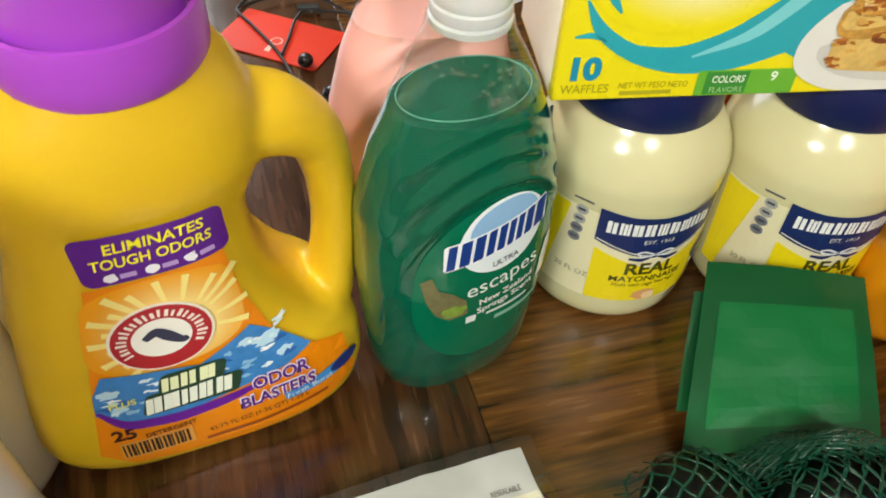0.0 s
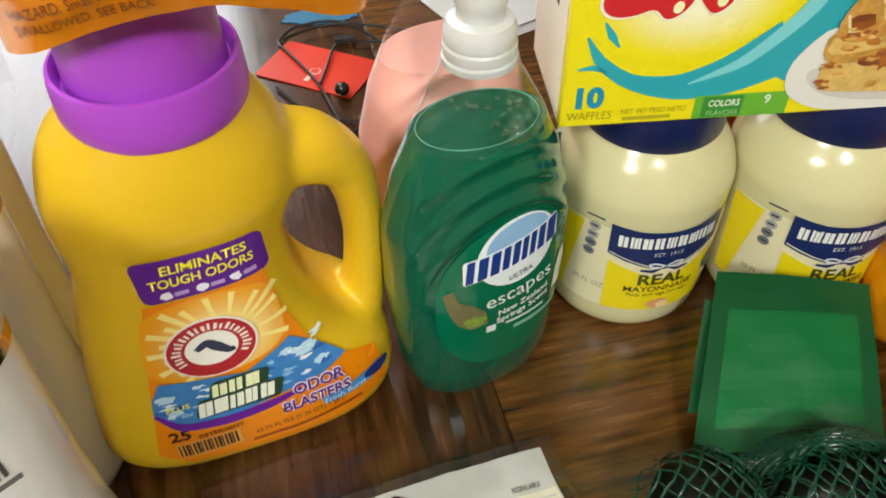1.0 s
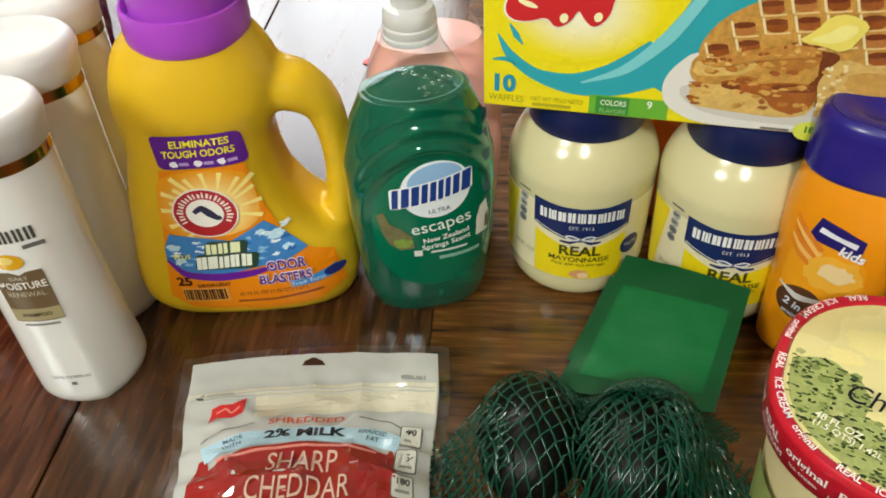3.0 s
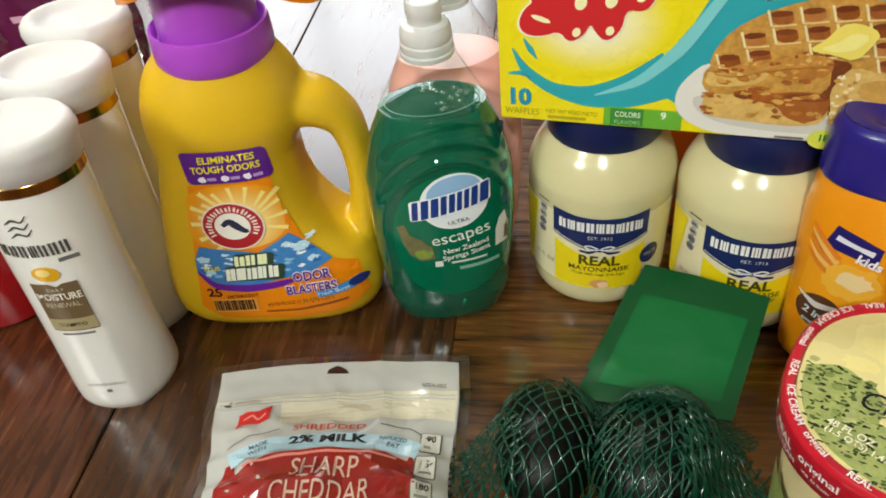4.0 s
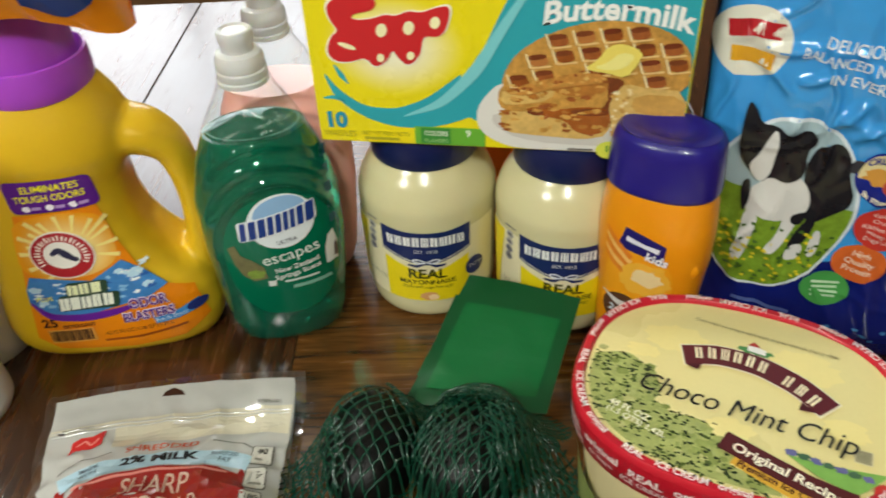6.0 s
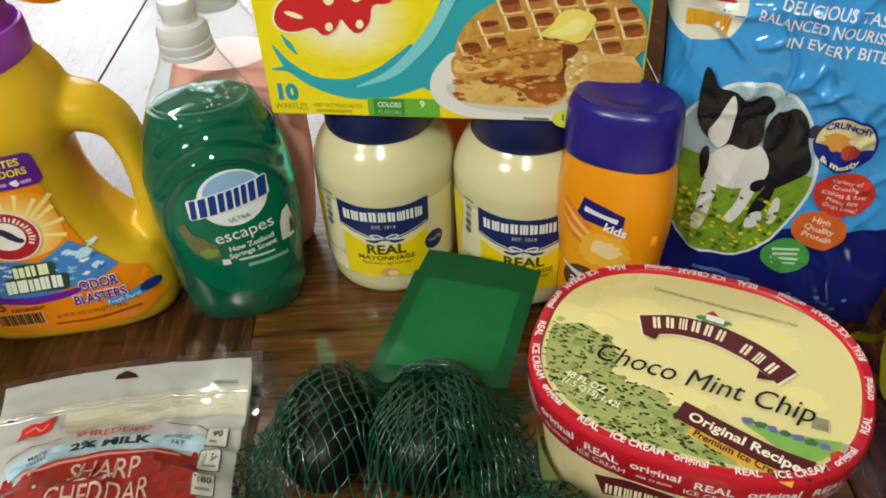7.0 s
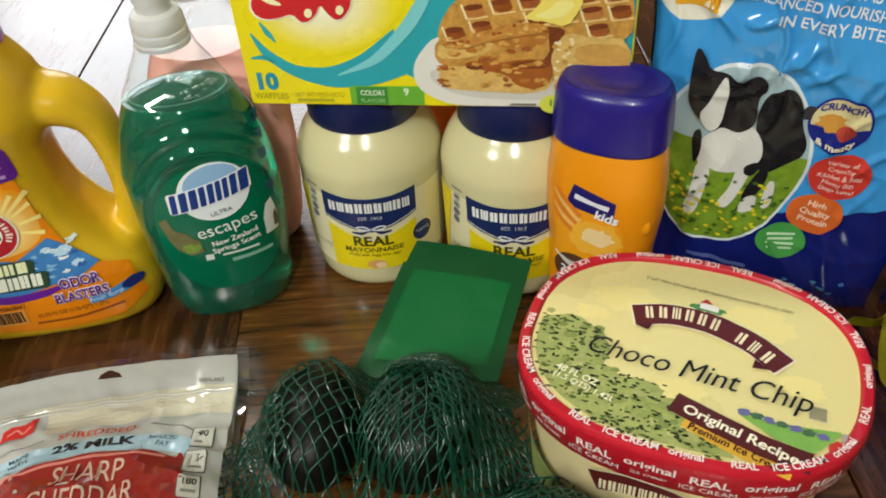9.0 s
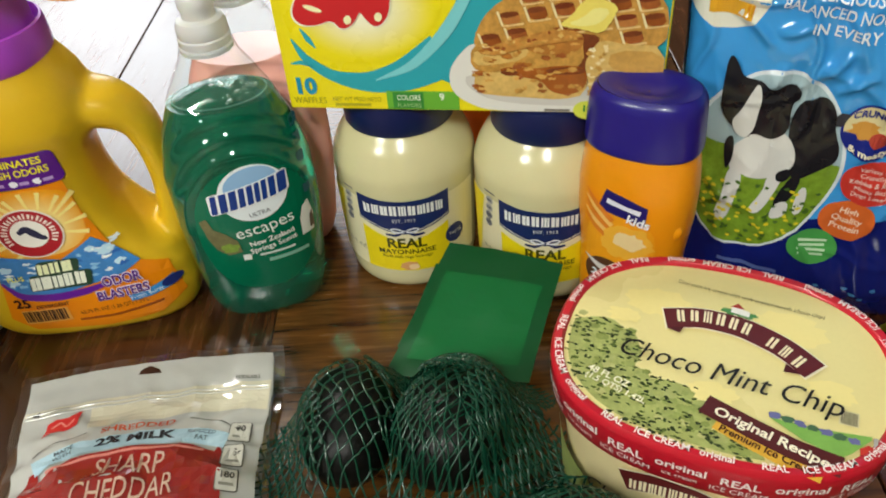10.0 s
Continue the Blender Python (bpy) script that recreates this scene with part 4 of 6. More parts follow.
for i in range(-5, 7):
    for j in range(-4, 5):
        u = 0.178 + i * 0.0158 + j * 0.0042
        v = 0.0705 + i * 0.0022 - j * 0.0103 - 0.0003 * i * i
        cell = [(u - 0.0078, v + 0.0042), (u + 0.0048, v + 0.0058), (u + 0.0078, v - 0.0032), (u - 0.0046, v - 0.005)]
        if not all(in_outline(x, y, TOPF) for x, y in [(u, v)] + [(u + 0.62 * (x - u), v + 0.62 * (y - v)) for x, y in cell]):
            continue
        c = [(u + 0.86 * (x - u), v + 0.86 * (y - v)) for x, y in cell]
        decal("waffle_ridge", stripe([cell[0], cell[3]], 0.0014, k=4), ink("efd9a6", var=0.15, scale=160.0), art, face, 0.0028)
        decal("waffle_ridge", stripe([cell[3], cell[2]], 0.0013, k=4), ink("e8c584", var=0.15, scale=160.0), art, face, 0.0029)
        decal("waffle_pocket", rounded(c, 1), (WD, ink("96501f", var=0.3, scale=140.0), ink("b8753a", var=0.3, scale=140.0))[(i * 2 + j) % 3], art, face, 0.0031)
        decal("waffle_pocket", rounded([c[0], c[1], (c[1][0] * 0.6 + c[2][0] * 0.4, c[1][1] * 0.6 + c[2][1] * 0.4), (c[0][0] * 0.55 + c[3][0] * 0.45, c[0][1] * 0.55 + c[3][1] * 0.45)], 1), WX if (i + j) % 3 else ink("74331a", var=0.3, scale=140.0), art, face, 0.0033)
for q_ in range(60):
    u, v = random.uniform(0.124, 0.19), random.uniform(0.013, 0.05)
    decal("crumb_picture", wavy(u, v, random.uniform(0.0012, 0.0036), random.uniform(0.0008, 0.002), 0.45, 12, q_), (WD, WF, ink("b8752f", var=0.3, scale=190.0), ink("d8a454", var=0.3, scale=190.0))[q_ % 4], art, face, 0.0024 + q_ * 0.000002)
decal("waffle_picture", rounded([(0.128, 0.0435), (0.139, 0.0495), (0.153, 0.0535), (0.171, 0.0585), (0.187, 0.0575), (0.19, 0.052), (0.172, 0.05), (0.152, 0.0455), (0.137, 0.0405)], 1), ink("c68a40", var=0.5, scale=210.0), art, face, 0.0034)
for q_ in range(40):
    t = random.uniform(0, 1)
    decal("crumb_picture", wavy(0.13 + 0.058 * t, 0.0455 + 0.0115 * min(1, 1.3 * t) + random.uniform(-0.005, 0.003), random.uniform(0.0008, 0.0024), random.uniform(0.0006, 0.0014), 0.5, 10, q_), (WD, WL, ink("d8a454", var=0.3, scale=190.0), WF)[q_ % 4], art, face, 0.0035 + q_ * 0.000001)
# the separate wedge: pale crumb in front, browned top edge
decal("waffle_picture", rounded([(0.1945, 0.0165), (0.193, 0.027), (0.1905, 0.036), (0.1945, 0.046), (0.1995, 0.0525), (0.214, 0.049), (0.2372, 0.0485), (0.2372, 0.016), (0.222, 0.0125), (0.206, 0.012)], 1), WL, art, face, 0.0036)
decal("waffle_picture", rounded([(0.204, 0.034), (0.206, 0.0455), (0.2372, 0.0445), (0.2372, 0.026), (0.22, 0.03)], 1), ink("d2a050", var=0.3, scale=120.0), art, face, 0.0038)
for q_ in range(26):
    decal("crumb_picture", wavy(random.uniform(0.193, 0.203), random.uniform(0.016, 0.05), random.uniform(0.0008, 0.002), random.uniform(0.0008, 0.0018), 0.5, 10, q_), (ink("f4e3b4"), WF, ink("f0d79c"))[q_ % 3], art, face, 0.004 + q_ * 0.000002)
decal("butter_picture", rounded([(0.1735, 0.061), (0.182, 0.0675), (0.1875, 0.0765), (0.196, 0.0785), (0.2085, 0.0735), (0.206, 0.066), (0.1997, 0.0555), (0.188, 0.059)], 1), ink("f0dc6a", var=0.08, scale=90.0), art, face, 0.0042)
decal("butter_picture", rounded([(0.179, 0.0625), (0.188, 0.066), (0.195, 0.073), (0.2045, 0.071), (0.1985, 0.0625), (0.189, 0.0605)], 1), ink("f5e88e", var=0.08, scale=90.0), art, face, 0.0044)
decal("calorie_tab", oval(0.194, 0.0045, 0.009, 0.0065, 0, 30), ink("d9dc52"), art, face, 0.0037)
decal("calorie_text", words("180", 0.0062, 0.195, 0.0055, 0, 0, 0.03), ink("2f8a34"), art, face, 0.004)
decal("small_print", rrect(0.167, 0.0028, 0.183, 0.0042), ink("77726a"), art, face, 0.0027)

# ---- orange kids' shampoo ----
kid = thing("kids_shampoo_bottle", pose(0.2875, 0.402, 0, 0, 0, -14), "orange shampoo bottle with a royal blue flip cap", "shampoo")
kb = Body([(0.0, -0.028, 0.028, 0.017, 2.4), (0.004, -0.033, 0.033, 0.021, 2.5), (0.03, -0.034, 0.034, 0.023, 2.5), (0.07, -0.0345, 0.0345, 0.024, 2.4), (0.1, -0.0375, 0.0375, 0.0255, 2.4), (0.122, -0.0378, 0.0378, 0.026, 2.4),
           (0.142, -0.0362, 0.0362, 0.0255, 2.3), (0.158, -0.033, 0.033, 0.024, 2.2)], 0, 50)
orange_plastic = mat("orange_plastic", hexc("f39a12"), 0.32, var=0.03, scale=20, bump=0.03, coat=0.2, sss=0.12)
part("body", kb.bm(), orange_plastic, kid, "", 60)
royal = mat("royal_blue_plastic", hexc("23197e"), 0.3, var=0.05, scale=30, bump=0.05, coat=0.15)
kc = Body([(0.1505, -0.034, 0.034, 0.0245, 2.3), (0.152, -0.0362, 0.0362, 0.0265, 2.4), (0.164, -0.0358, 0.0358, 0.0262, 2.4), (0.182, -0.0345, 0.0345, 0.025, 2.4), (0.187, -0.033, 0.033, 0.0235, 2.4), (0.1895, -0.0305, 0.0305, 0.021, 2.3)], 0, 30, 1)
kbm = kc.bm()
dish_rings = [sring(0, 0, z, a, b, 2.2, 72) for z, a, b in ((0.1895, 0.0303, 0.0208), (0.1899, 0.026, 0.0175), (0.1892, 0.0195, 0.0125), (0.1868, 0.013, 0.0085), (0.1852, 0.006, 0.004), (0.1849, 0.0005, 0.0004))]
top_face = [f for f in kbm.faces if len(f.verts) > 10 and f.calc_center_median().z > 0.18]
bmesh.ops.delete(kbm, geom=top_face, context="FACES_ONLY")
tmp = bpy.data.meshes.new("tmp")
loft(dish_rings, False).to_mesh(tmp)
kbm.from_mesh(tmp)
kcap = part("cap", kbm, royal, kid, "royal blue flip cap with a thumb dimple")
KS = kb.front
klab = decal("label", wavy(-0.004, 0.075, 0.023, 0.042, 0.1, 40, 5), ink("f5a41c"), kid, KS, 0.0004, 0.004, 0.006, "orange printed label")
decal("brand_flag", [(-0.0185, 0.111), (-0.0135, 0.1275), (0.0, 0.124), (0.0135, 0.119), (0.0125, 0.104), (0.0, 0.108)], ink("241c6c"), klab, KS, 0.0008, 0.004)
decal("brand_block", stripe([(-0.0125, 0.1195), (0.0, 0.1165), (0.0095, 0.1145)], [0.004, 0.003, 0.004]), ink("e9e9f4"), klab, KS, 0.0012, 0.004)
decal("kids_text", words("kids", 0.0095, 0.0085, 0.1075, -12, 0, 0.03), ink("f4f4f8"), klab, KS, 0.0016)
for q in range(5):
    decal("splash_mark", stripe([(-0.008, 0.088 + q * 0.004), (-0.02, 0.095 + q * 0.005), (-0.027, 0.103 + q * 0.005)], [0.004, 0.003, 0.001]), ink("f6c06a" if q % 2 else "e8862a"), klab, KS, 0.0008 + q * 0.0001, 0.004)
decal("plain_blob", wavy(0.002, 0.088, 0.017, 0.014, 0.12, 36, 7), ink("f6b83c"), klab, KS, 0.0012, 0.004)
decal("plain_blob", wavy(0.004, 0.09, 0.01, 0.007, 0.15, 30, 9), ink("f3d9a0"), klab, KS, 0.0016, 0.004)
decal("coconut_shape", oval(-0.011, 0.056, 0.0145, 0.014), ink("5a3a26", var=0.2, scale=200.0), klab, KS, 0.0008, 0.004)
decal("coconut_shape", stripe([(-0.026, 0.067), (-0.013, 0.061), (0.005, 0.064)], [0.001, 0.005, 0.003]), ink("d8d4d0"), klab, KS, 0.0012, 0.004)
decal("claim_text", words("2 in 1", 0.0082, -0.011, 0.0535, -12, 0, 0.03), ink("dce8f4"), klab, KS, 0.0016)
decal("claim_text", words("smoothers", 0.005, -0.009, 0.045, -12, 0, 0.02), ink("dce8f4"), klab, KS, 0.0016)
for u, v, s_ in ((0.031, 0.098, 0.006), (0.027, 0.07, 0.0055), (0.024, 0.046, 0.005)):
    x, y, z = kb.front(u, v, 0)
    bm = bmesh.new()
    bmesh.ops.create_uvsphere(bm, u_segments=20, v_segments=12, radius=s_, matrix=Matrix.Translation((x * 0.965, y * 0.9, z)) @ Matrix.Diagonal((0.75, 0.5, 1, 1)))
    part("embossed_dot", bm, orange_plastic, kid, "", 60)

# ---- ice cream tub ----
tub = thing("ice_cream_tub", pose(0.338, 0.278, 0, 0, 0, -10), "oval cream-coloured ice cream tub with a red-rimmed printed lid", "ice cream")
LA, LB, LN = 0.0895, 0.0725, 2.5
tub_paper = mat("tub_cream", hexc("ead9a4"), 0.35, var=0.05, scale=14, bump=0.03)
rim_red = mat("tub_red", hexc("c11a2c"), 0.3, var=0.06, scale=40, bump=0.06, coat=0.2)
lid_cream = mat("lid_cream", hexc("e4d694"), 0.28, var=0.05, scale=9, bump=0.03, coat=0.2)
part("tub", loft([sring(0, 0, z, LA - 0.0045 - g, LB - 0.0045 - g, LN, 72) for z, g in ((0.0, 0.011), (0.003, 0.0095), (0.04, 0.006), (0.085, 0.001))]), tub_paper, tub, "", 50)
lid = part("lid", loft([sring(0, 0, z, LA - g, LB - g, LN, 96) for z, g in ((0.0765, 0.0028), (0.0775, 0.0018), (0.098, 0.0002), (0.101, 0.0004), (0.1028, 0.0018), (0.1028, 0.0055), (0.1012, 0.0068), (0.0998, 0.0072))]), rim_red, tub, "red lid with raised rolled rim", 50)


def lidtop(u, v, off):
    return (u, v, 0.1 + off + 0.0006 * noise.noise((u * 30, v * 30, 1)))


ltop = decal("lid_print", oval(0, 0, LA - 0.0071, LB - 0.0071, 0, 80, LN), lid_cream, tub, lidtop, 0.0004, 0.008, 0.008, "glossy cream lid print")


def inside(pts, m=0.0085):
    out = []
    for u, v in pts:
        k = (abs(u / (LA - m)) ** LN + abs(v / (LB - m)) ** LN) ** (1 / LN)
        out.append((u / k, v / k) if k > 1 else (u, v))
    return out


FD = ink("4c5a2c", var=0.4, scale=200.0)
def on_hill(u, v):
    return (((u + 0.066) / 0.027) ** 2 + ((v + 0.016) / 0.024) ** 2 < 1 or ((u + 0.022) / 0.029) ** 2 + ((v + 0.044) / 0.021) ** 2 < 1 or (v < -0.03 and u < -0.03) or (v < -0.052 and u < 0.03)) and (abs(u / (LA - 0.0095)) ** LN + abs(v / (LB - 0.0095)) ** LN) < 1


HT = [ink(h, var=0.3, scale=260.0) for h in ("9aa45e", "94a058", "a8ae6c", "8a9650", "b4b474")]
for q, (cu, cv, a_, b_) in enumerate(((-0.064, -0.017, 0.024, 0.023), (-0.052, -0.042, 0.026, 0.021), (-0.022, -0.047, 0.027, 0.019), (-0.012, -0.061, 0.042, 0.01))):
    decal("hill_print", inside(wavy(cu, cv, a_, b_, 0.05, 60, q + 3), 0.0095), ink("a4ac66", var=0.3, scale=150.0), ltop, lidtop, 0.0006 + 0.00004 * q, 0.008)
for q in range(120):
    u, v = random.uniform(-0.084, 0.03), random.uniform(-0.068, 0.008)
    if on_hill(u, v):
        r_ = random.uniform(0.0015, 0.004)
        decal("hill_print", inside(wavy(u, v, r_, r_ * 0.75, 0.25, 22, q)), HT[q % 5], ltop, lidtop, 0.0007 + 0.000003 * q)
for q in range(700):
    u, v = random.uniform(-0.082, 0.026), random.uniform(-0.066, 0.006)
    if on_hill(u, v + 0.003):
        decal("leaf_fleck", wavy(u, v, random.uniform(0.0006, 0.0019), random.uniform(0.0004, 0.001), 0.5, 9, q), (FD, ink("2f3a20"), ink("3c4826"), ink("5f6e34"))[q % 4], ltop, lidtop, 0.0014 + 0.0000006 * q)
for q, (u, v, s_) in enumerate(((0.03, 0.03, 0.02), (-0.04, 0.028, 0.017), (0.055, -0.008, 0.012), (0.0, -0.028, 0.012), (-0.055, 0.012, 0.009))):
    decal("glow_print", wavy(u, v, s_, s_ * 0.6, 0.2, 30, q), ink("ebdb92", var=0.04), ltop, lidtop, 0.0008 + 0.00005 * q, 0.008)
decal("banner", stripe([(-0.034, 0.016), (-0.015, 0.0225), (0.008, 0.0225), (0.03, 0.0145), (0.047, 0.002)], 0.0165), ink("efe6c8"), ltop, lidtop, 0.0016, 0.008)
decal("banner", stripe([(-0.033, 0.016), (-0.015, 0.0225), (0.008, 0.0225), (0.03, 0.0145), (0.046, 0.0025)], 0.015), ink("5c1f20"), ltop, lidtop, 0.0019, 0.008)
decal("banner_tail", [(-0.031, 0.009), (-0.022, 0.0125), (-0.0235, 0.007)], ink("4a1718"), ltop, lidtop, 0.0019)
decal("banner_tail", [(0.032, 0.003), (0.04, -0.002), (0.031, -0.003)], ink("4a1718"), ltop, lidtop, 0.0019)
# the brand on the banner as plain cream blocks
for q in range(10):
    t = (q + 0.5) / 10
    u = -0.0285 + 0.07 * t
    v = 0.0188 + 0.019 * t * (1 - t) * 1.6 - 0.0155 * t * t
    a = radians(17 - 50 * t)
    if q != 6:
        decal("brand_bar", bars(1, -0.0026, -0.0044, 0.0028, 0.0044, 0, 0, q + 40, 0.2), ink("efe3bc"), ltop, lambda x, y, o, u=u, v=v, a=a: lidtop(u + x * math.cos(a) - y * math.sin(a), v + x * math.sin(a) + y * math.cos(a), o), 0.0022)
decal("farm_picture", wavy(0.004, 0.0325, 0.01, 0.0032, 0.3, 20, 3), ink("4f8a4c"), ltop, lidtop, 0.0016)
decal("farm_picture", [(0.0, 0.032), (0.0, 0.036), (0.003, 0.039), (0.006, 0.036), (0.01, 0.035), (0.01, 0.031)], ink("e8e6e0"), ltop, lidtop, 0.0019)
decal("farm_picture", [(-0.0005, 0.036), (0.003, 0.0398), (0.0068, 0.036)], ink("b23a30"), ltop, lidtop, 0.0022)
decal("tagline_text", words("Cool mint ice cream with melt-in-your-mouth choco chips", 0.0042, 0.008, 0.046, -3, 0.2, 0, width=0.08, du=0.008), ink("6a5c34"), ltop, lidtop, 0.0016)
decal("flavour_text", words("Choco Mint Chip", 0.0185, 0.004, -0.0155, -3, 0.25, 0.0, width=0.112, du=0.008), ink("1c1a14"), ltop, lidtop, 0.0022)
decal("recipe_band", stripe([(-0.003, -0.0375), (0.02, -0.045), (0.042, -0.0515), (0.062, -0.054)], 0.0125), ink("54201f"), ltop, lidtop, 0.0022, 0.008)
decal("recipe_text", words("Original Recipe", 0.0078, 0.0295, -0.0475, -15, 0, 0.025, width=0.056, du=0.006), ink("f3ecd2"), ltop, lidtop, 0.0026)
decal("premium_band", stripe([(0.004, -0.0475), (0.02, -0.0535), (0.036, -0.0585), (0.054, -0.0625)], 0.0075), ink("d9a83a"), ltop, lidtop, 0.0019, 0.008)
decal("premium_text", words("Premium Ice Cream", 0.0058, 0.0285, -0.0562, -15, 0, 0.02, width=0.046, du=0.006), ink("4a2a14"), ltop, lidtop, 0.0026)
decal("field_picture", inside([(0.028, -0.035), (0.05, -0.034), (0.074, -0.031), (0.08, -0.036), (0.074, -0.05), (0.062, -0.0485), (0.045, -0.044)], 0.009), ink("7fae52", var=0.15, scale=90.0), ltop, lidtop, 0.0016, 0.008)
decal("barn_picture", [(0.069, -0.044), (0.069, -0.04), (0.0725, -0.037), (0.077, -0.039), (0.077, -0.043)], ink("c23a30"), ltop, lidtop, 0.002)
decal("barn_picture", rrect(0.0745, -0.0375, 0.0765, -0.032), ink("a9a39c"), ltop, lidtop, 0.0023)
for q in range(7):
    decal("tree_picture", wavy(0.03 + q * 0.006, -0.033 - 0.0006 * q, 0.003, 0.002, 0.3, 14, q), ink("4a6a4c" if q % 2 else "6a6a9a"), ltop, lidtop, 0.0019 + 0.00002 * q)
decal("code_ground", rrect(0.059, -0.0275, 0.068, -0.0185), ink("d9cfa4"), ltop, lidtop, 0.0016)
for q in range(9):
    decal("code_bar", rrect(0.0597, -0.0268 + q * 0.0009, 0.0673, -0.0264 + q * 0.0009), ink("4a4638"), ltop, lidtop, 0.0019)
decal("volume_text", words("48 FL OZ", 0.0058, -0.052, -0.036, -14, 0, 0.02), ink("e6e2c4"), ltop, lidtop, 0.0023)
decal("volume_text", words("(1.5 QTS) 1.42L", 0.0052, -0.047, -0.0425, -14, 0, 0.015), ink("e6e2c4"), ltop, lidtop, 0.0023)


def ring_at(s, a0, b0):
    """Point and outward turn at arc position s (0..1) round the oval."""
    t = 2 * math.pi * s
    c, q = math.cos(t), math.sin(t)
    p = Vector((a0 * math.copysign(abs(c) ** (2 / LN), c), b0 * math.copysign(abs(q) ** (2 / LN), q), 0))
    return p


RIM = [ring_at(i / 720, LA, LB) for i in range(721)]
ARC = np.concatenate([[0], np.cumsum([(RIM[i + 1] - RIM[i]).length for i in range(720)])])


def skirt(u, v, off):
    """The lid's side: u along the rim, v up."""
    s = (u % ARC[-1])
    i = min(719, int(np.searchsorted(ARC, s, "right") - 1))
    f = (s - ARC[i]) / max(1e-9, ARC[i + 1] - ARC[i])
    p = RIM[i].lerp(RIM[i + 1], f)
    d = (RIM[(i + 1) % 720] - RIM[i]).normalized()
    n = Vector((d.y, -d.x, 0))
    q = p + n * (off - 0.0018 * (0.1 - v) / 0.022)
    return (q.x, q.y, v)


total = float(ARC[-1])
for q in range(19):
    s = total * (0.5 + (q + 0.5) / 19)
    w_ = (("REAL", 0.0085, 0.0905), ("ICE CREAM", 0.0055, 0.0835), ("original", 0.0085, 0.092), ("ice cream", 0.0045, 0.0845))
    a_, b_ = (w_[0], w_[1]) if q % 2 else (w_[2], w_[3])
    for tx, sz, vv in (a_, b_):
        decal("rim_text", words(tx, sz, s, vv, 0, 0, 0.02 if sz > 0.006 else 0.0, du=0.006), ink("f4e6e2"), lid, skirt, 0.0006)


def rim_top(u, v, off):
    p = Vector(skirt(u, 0.1, 0.0))
    i = min(719, int(np.searchsorted(ARC, u % ARC[-1], "right") - 1))
    d = (RIM[(i + 1) % 720] - RIM[i]).normalized()
    n = Vector((d.y, -d.x, 0))
    p = p - n * (0.0042 + v)
    return (p.x, p.y, 0.103 + off)


for q in range(20):
    s = total * (q + 0.3) / 20
    decal("rim_text", words(("original", "REAL", "ICE CREAM")[q % 3], 0.0056, s, 0.0, 0, 0, 0.02, du=0.006), ink("f4e6e2"), lid, rim_top, 0.0005)


def tubside(u, v, off):
    x, y, z = skirt(u, 0.1, off - 0.0052 - 0.0055 * (0.085 - v) / 0.085)
    return (x, y, v)


BAN = [(total * 0.683, 0.0575), (total * 0.715, 0.0645), (total * 0.755, 0.0635), (total * 0.8, 0.053)]
decal("side_banner", stripe(BAN, 0.0175), ink("efe6c8"), tub, tubside, 0.0010, 0.005)
decal("side_banner", stripe(BAN, 0.016), ink("5c1f20"), tub, tubside, 0.0013, 0.005)
decal("brand_bar", bars(10, total * 0.69, 0.0535, total * 0.79, 0.0625, 0, 0, 60, 0.2), ink("efe3bc"), tub, lambda u, v, o: tubside(u, v + 0.006 * math.sin(math.pi * (u / total - 0.683) / 0.117) - 0.002, o), 0.0017)
decal("side_foliage", [(total * 0.55, 0.05), (total * 0.58, 0.043), (total * 0.62, 0.036), (total * 0.68, 0.026), (total * 0.72, 0.02), (total * 0.72, 0.003), (total * 0.55, 0.003)], ink("93a05a", var=0.35, scale=150.0), tub, tubside, 0.0008, 0.005, 0.008)
decal("flavour_text", words("Choco Mint Chip", 0.015, total * 0.735, 0.036, 0, 0.25, du=0.006), ink("1c1a14"), tub, tubside, 0.0016)

# ---- dog food bag ----
dog = thing("dog_food_bag", pose(0.40, 0.425, 0, 0, 0, -8), "glossy blue plastic dog food bag standing upright, crumpled", "pet food")
BU0, BU1, BV1 = -0.097, 0.074, 0.35


FOLDS = []
for _ in range(40):
    u0, v0 = random.uniform(-0.085, 0.065), random.uniform(0.05, 0.31)
    an, ln = radians(random.choice((15, 165, 35, 145, 80, 100, 55, 125)) + random.uniform(-12, 12)), random.uniform(0.02, 0.06)
    FOLDS.append((u0, v0, math.cos(an), math.sin(an), ln, random.uniform(0.0026, 0.0042), random.uniform(0.0012, 0.0026)))

# one long fold down the front and the sharp crumples beside it
for u0, v0, an, ln, w, h in ((-0.0235, 0.214, 93, 0.034, 0.0022, 0.0034), (-0.0205, 0.172, 84, 0.026, 0.0022, 0.0032), (-0.043, 0.187, 70, 0.012, 0.0036, 0.0045), (-0.0106, 0.199, 30, 0.016, 0.0036, 0.0045), (-0.0568, 0.214, 150, 0.016, 0.003, 0.004),
                             (0.0035, 0.188, 20, 0.014, 0.0034, 0.0045), (-0.034, 0.22, 20, 0.012, 0.0036, 0.0045), (0.046, 0.192, 50, 0.024, 0.0026, 0.0036), (-0.0845, 0.19, 86, 0.04, 0.0026, 0.004), (0.03, 0.245, 150, 0.03, 0.0026, 0.0036), (-0.05, 0.235, 10, 0.02, 0.0034, 0.0045)):
    FOLDS.append((u0, v0, math.cos(radians(an)), math.sin(radians(an)), ln, w, h))


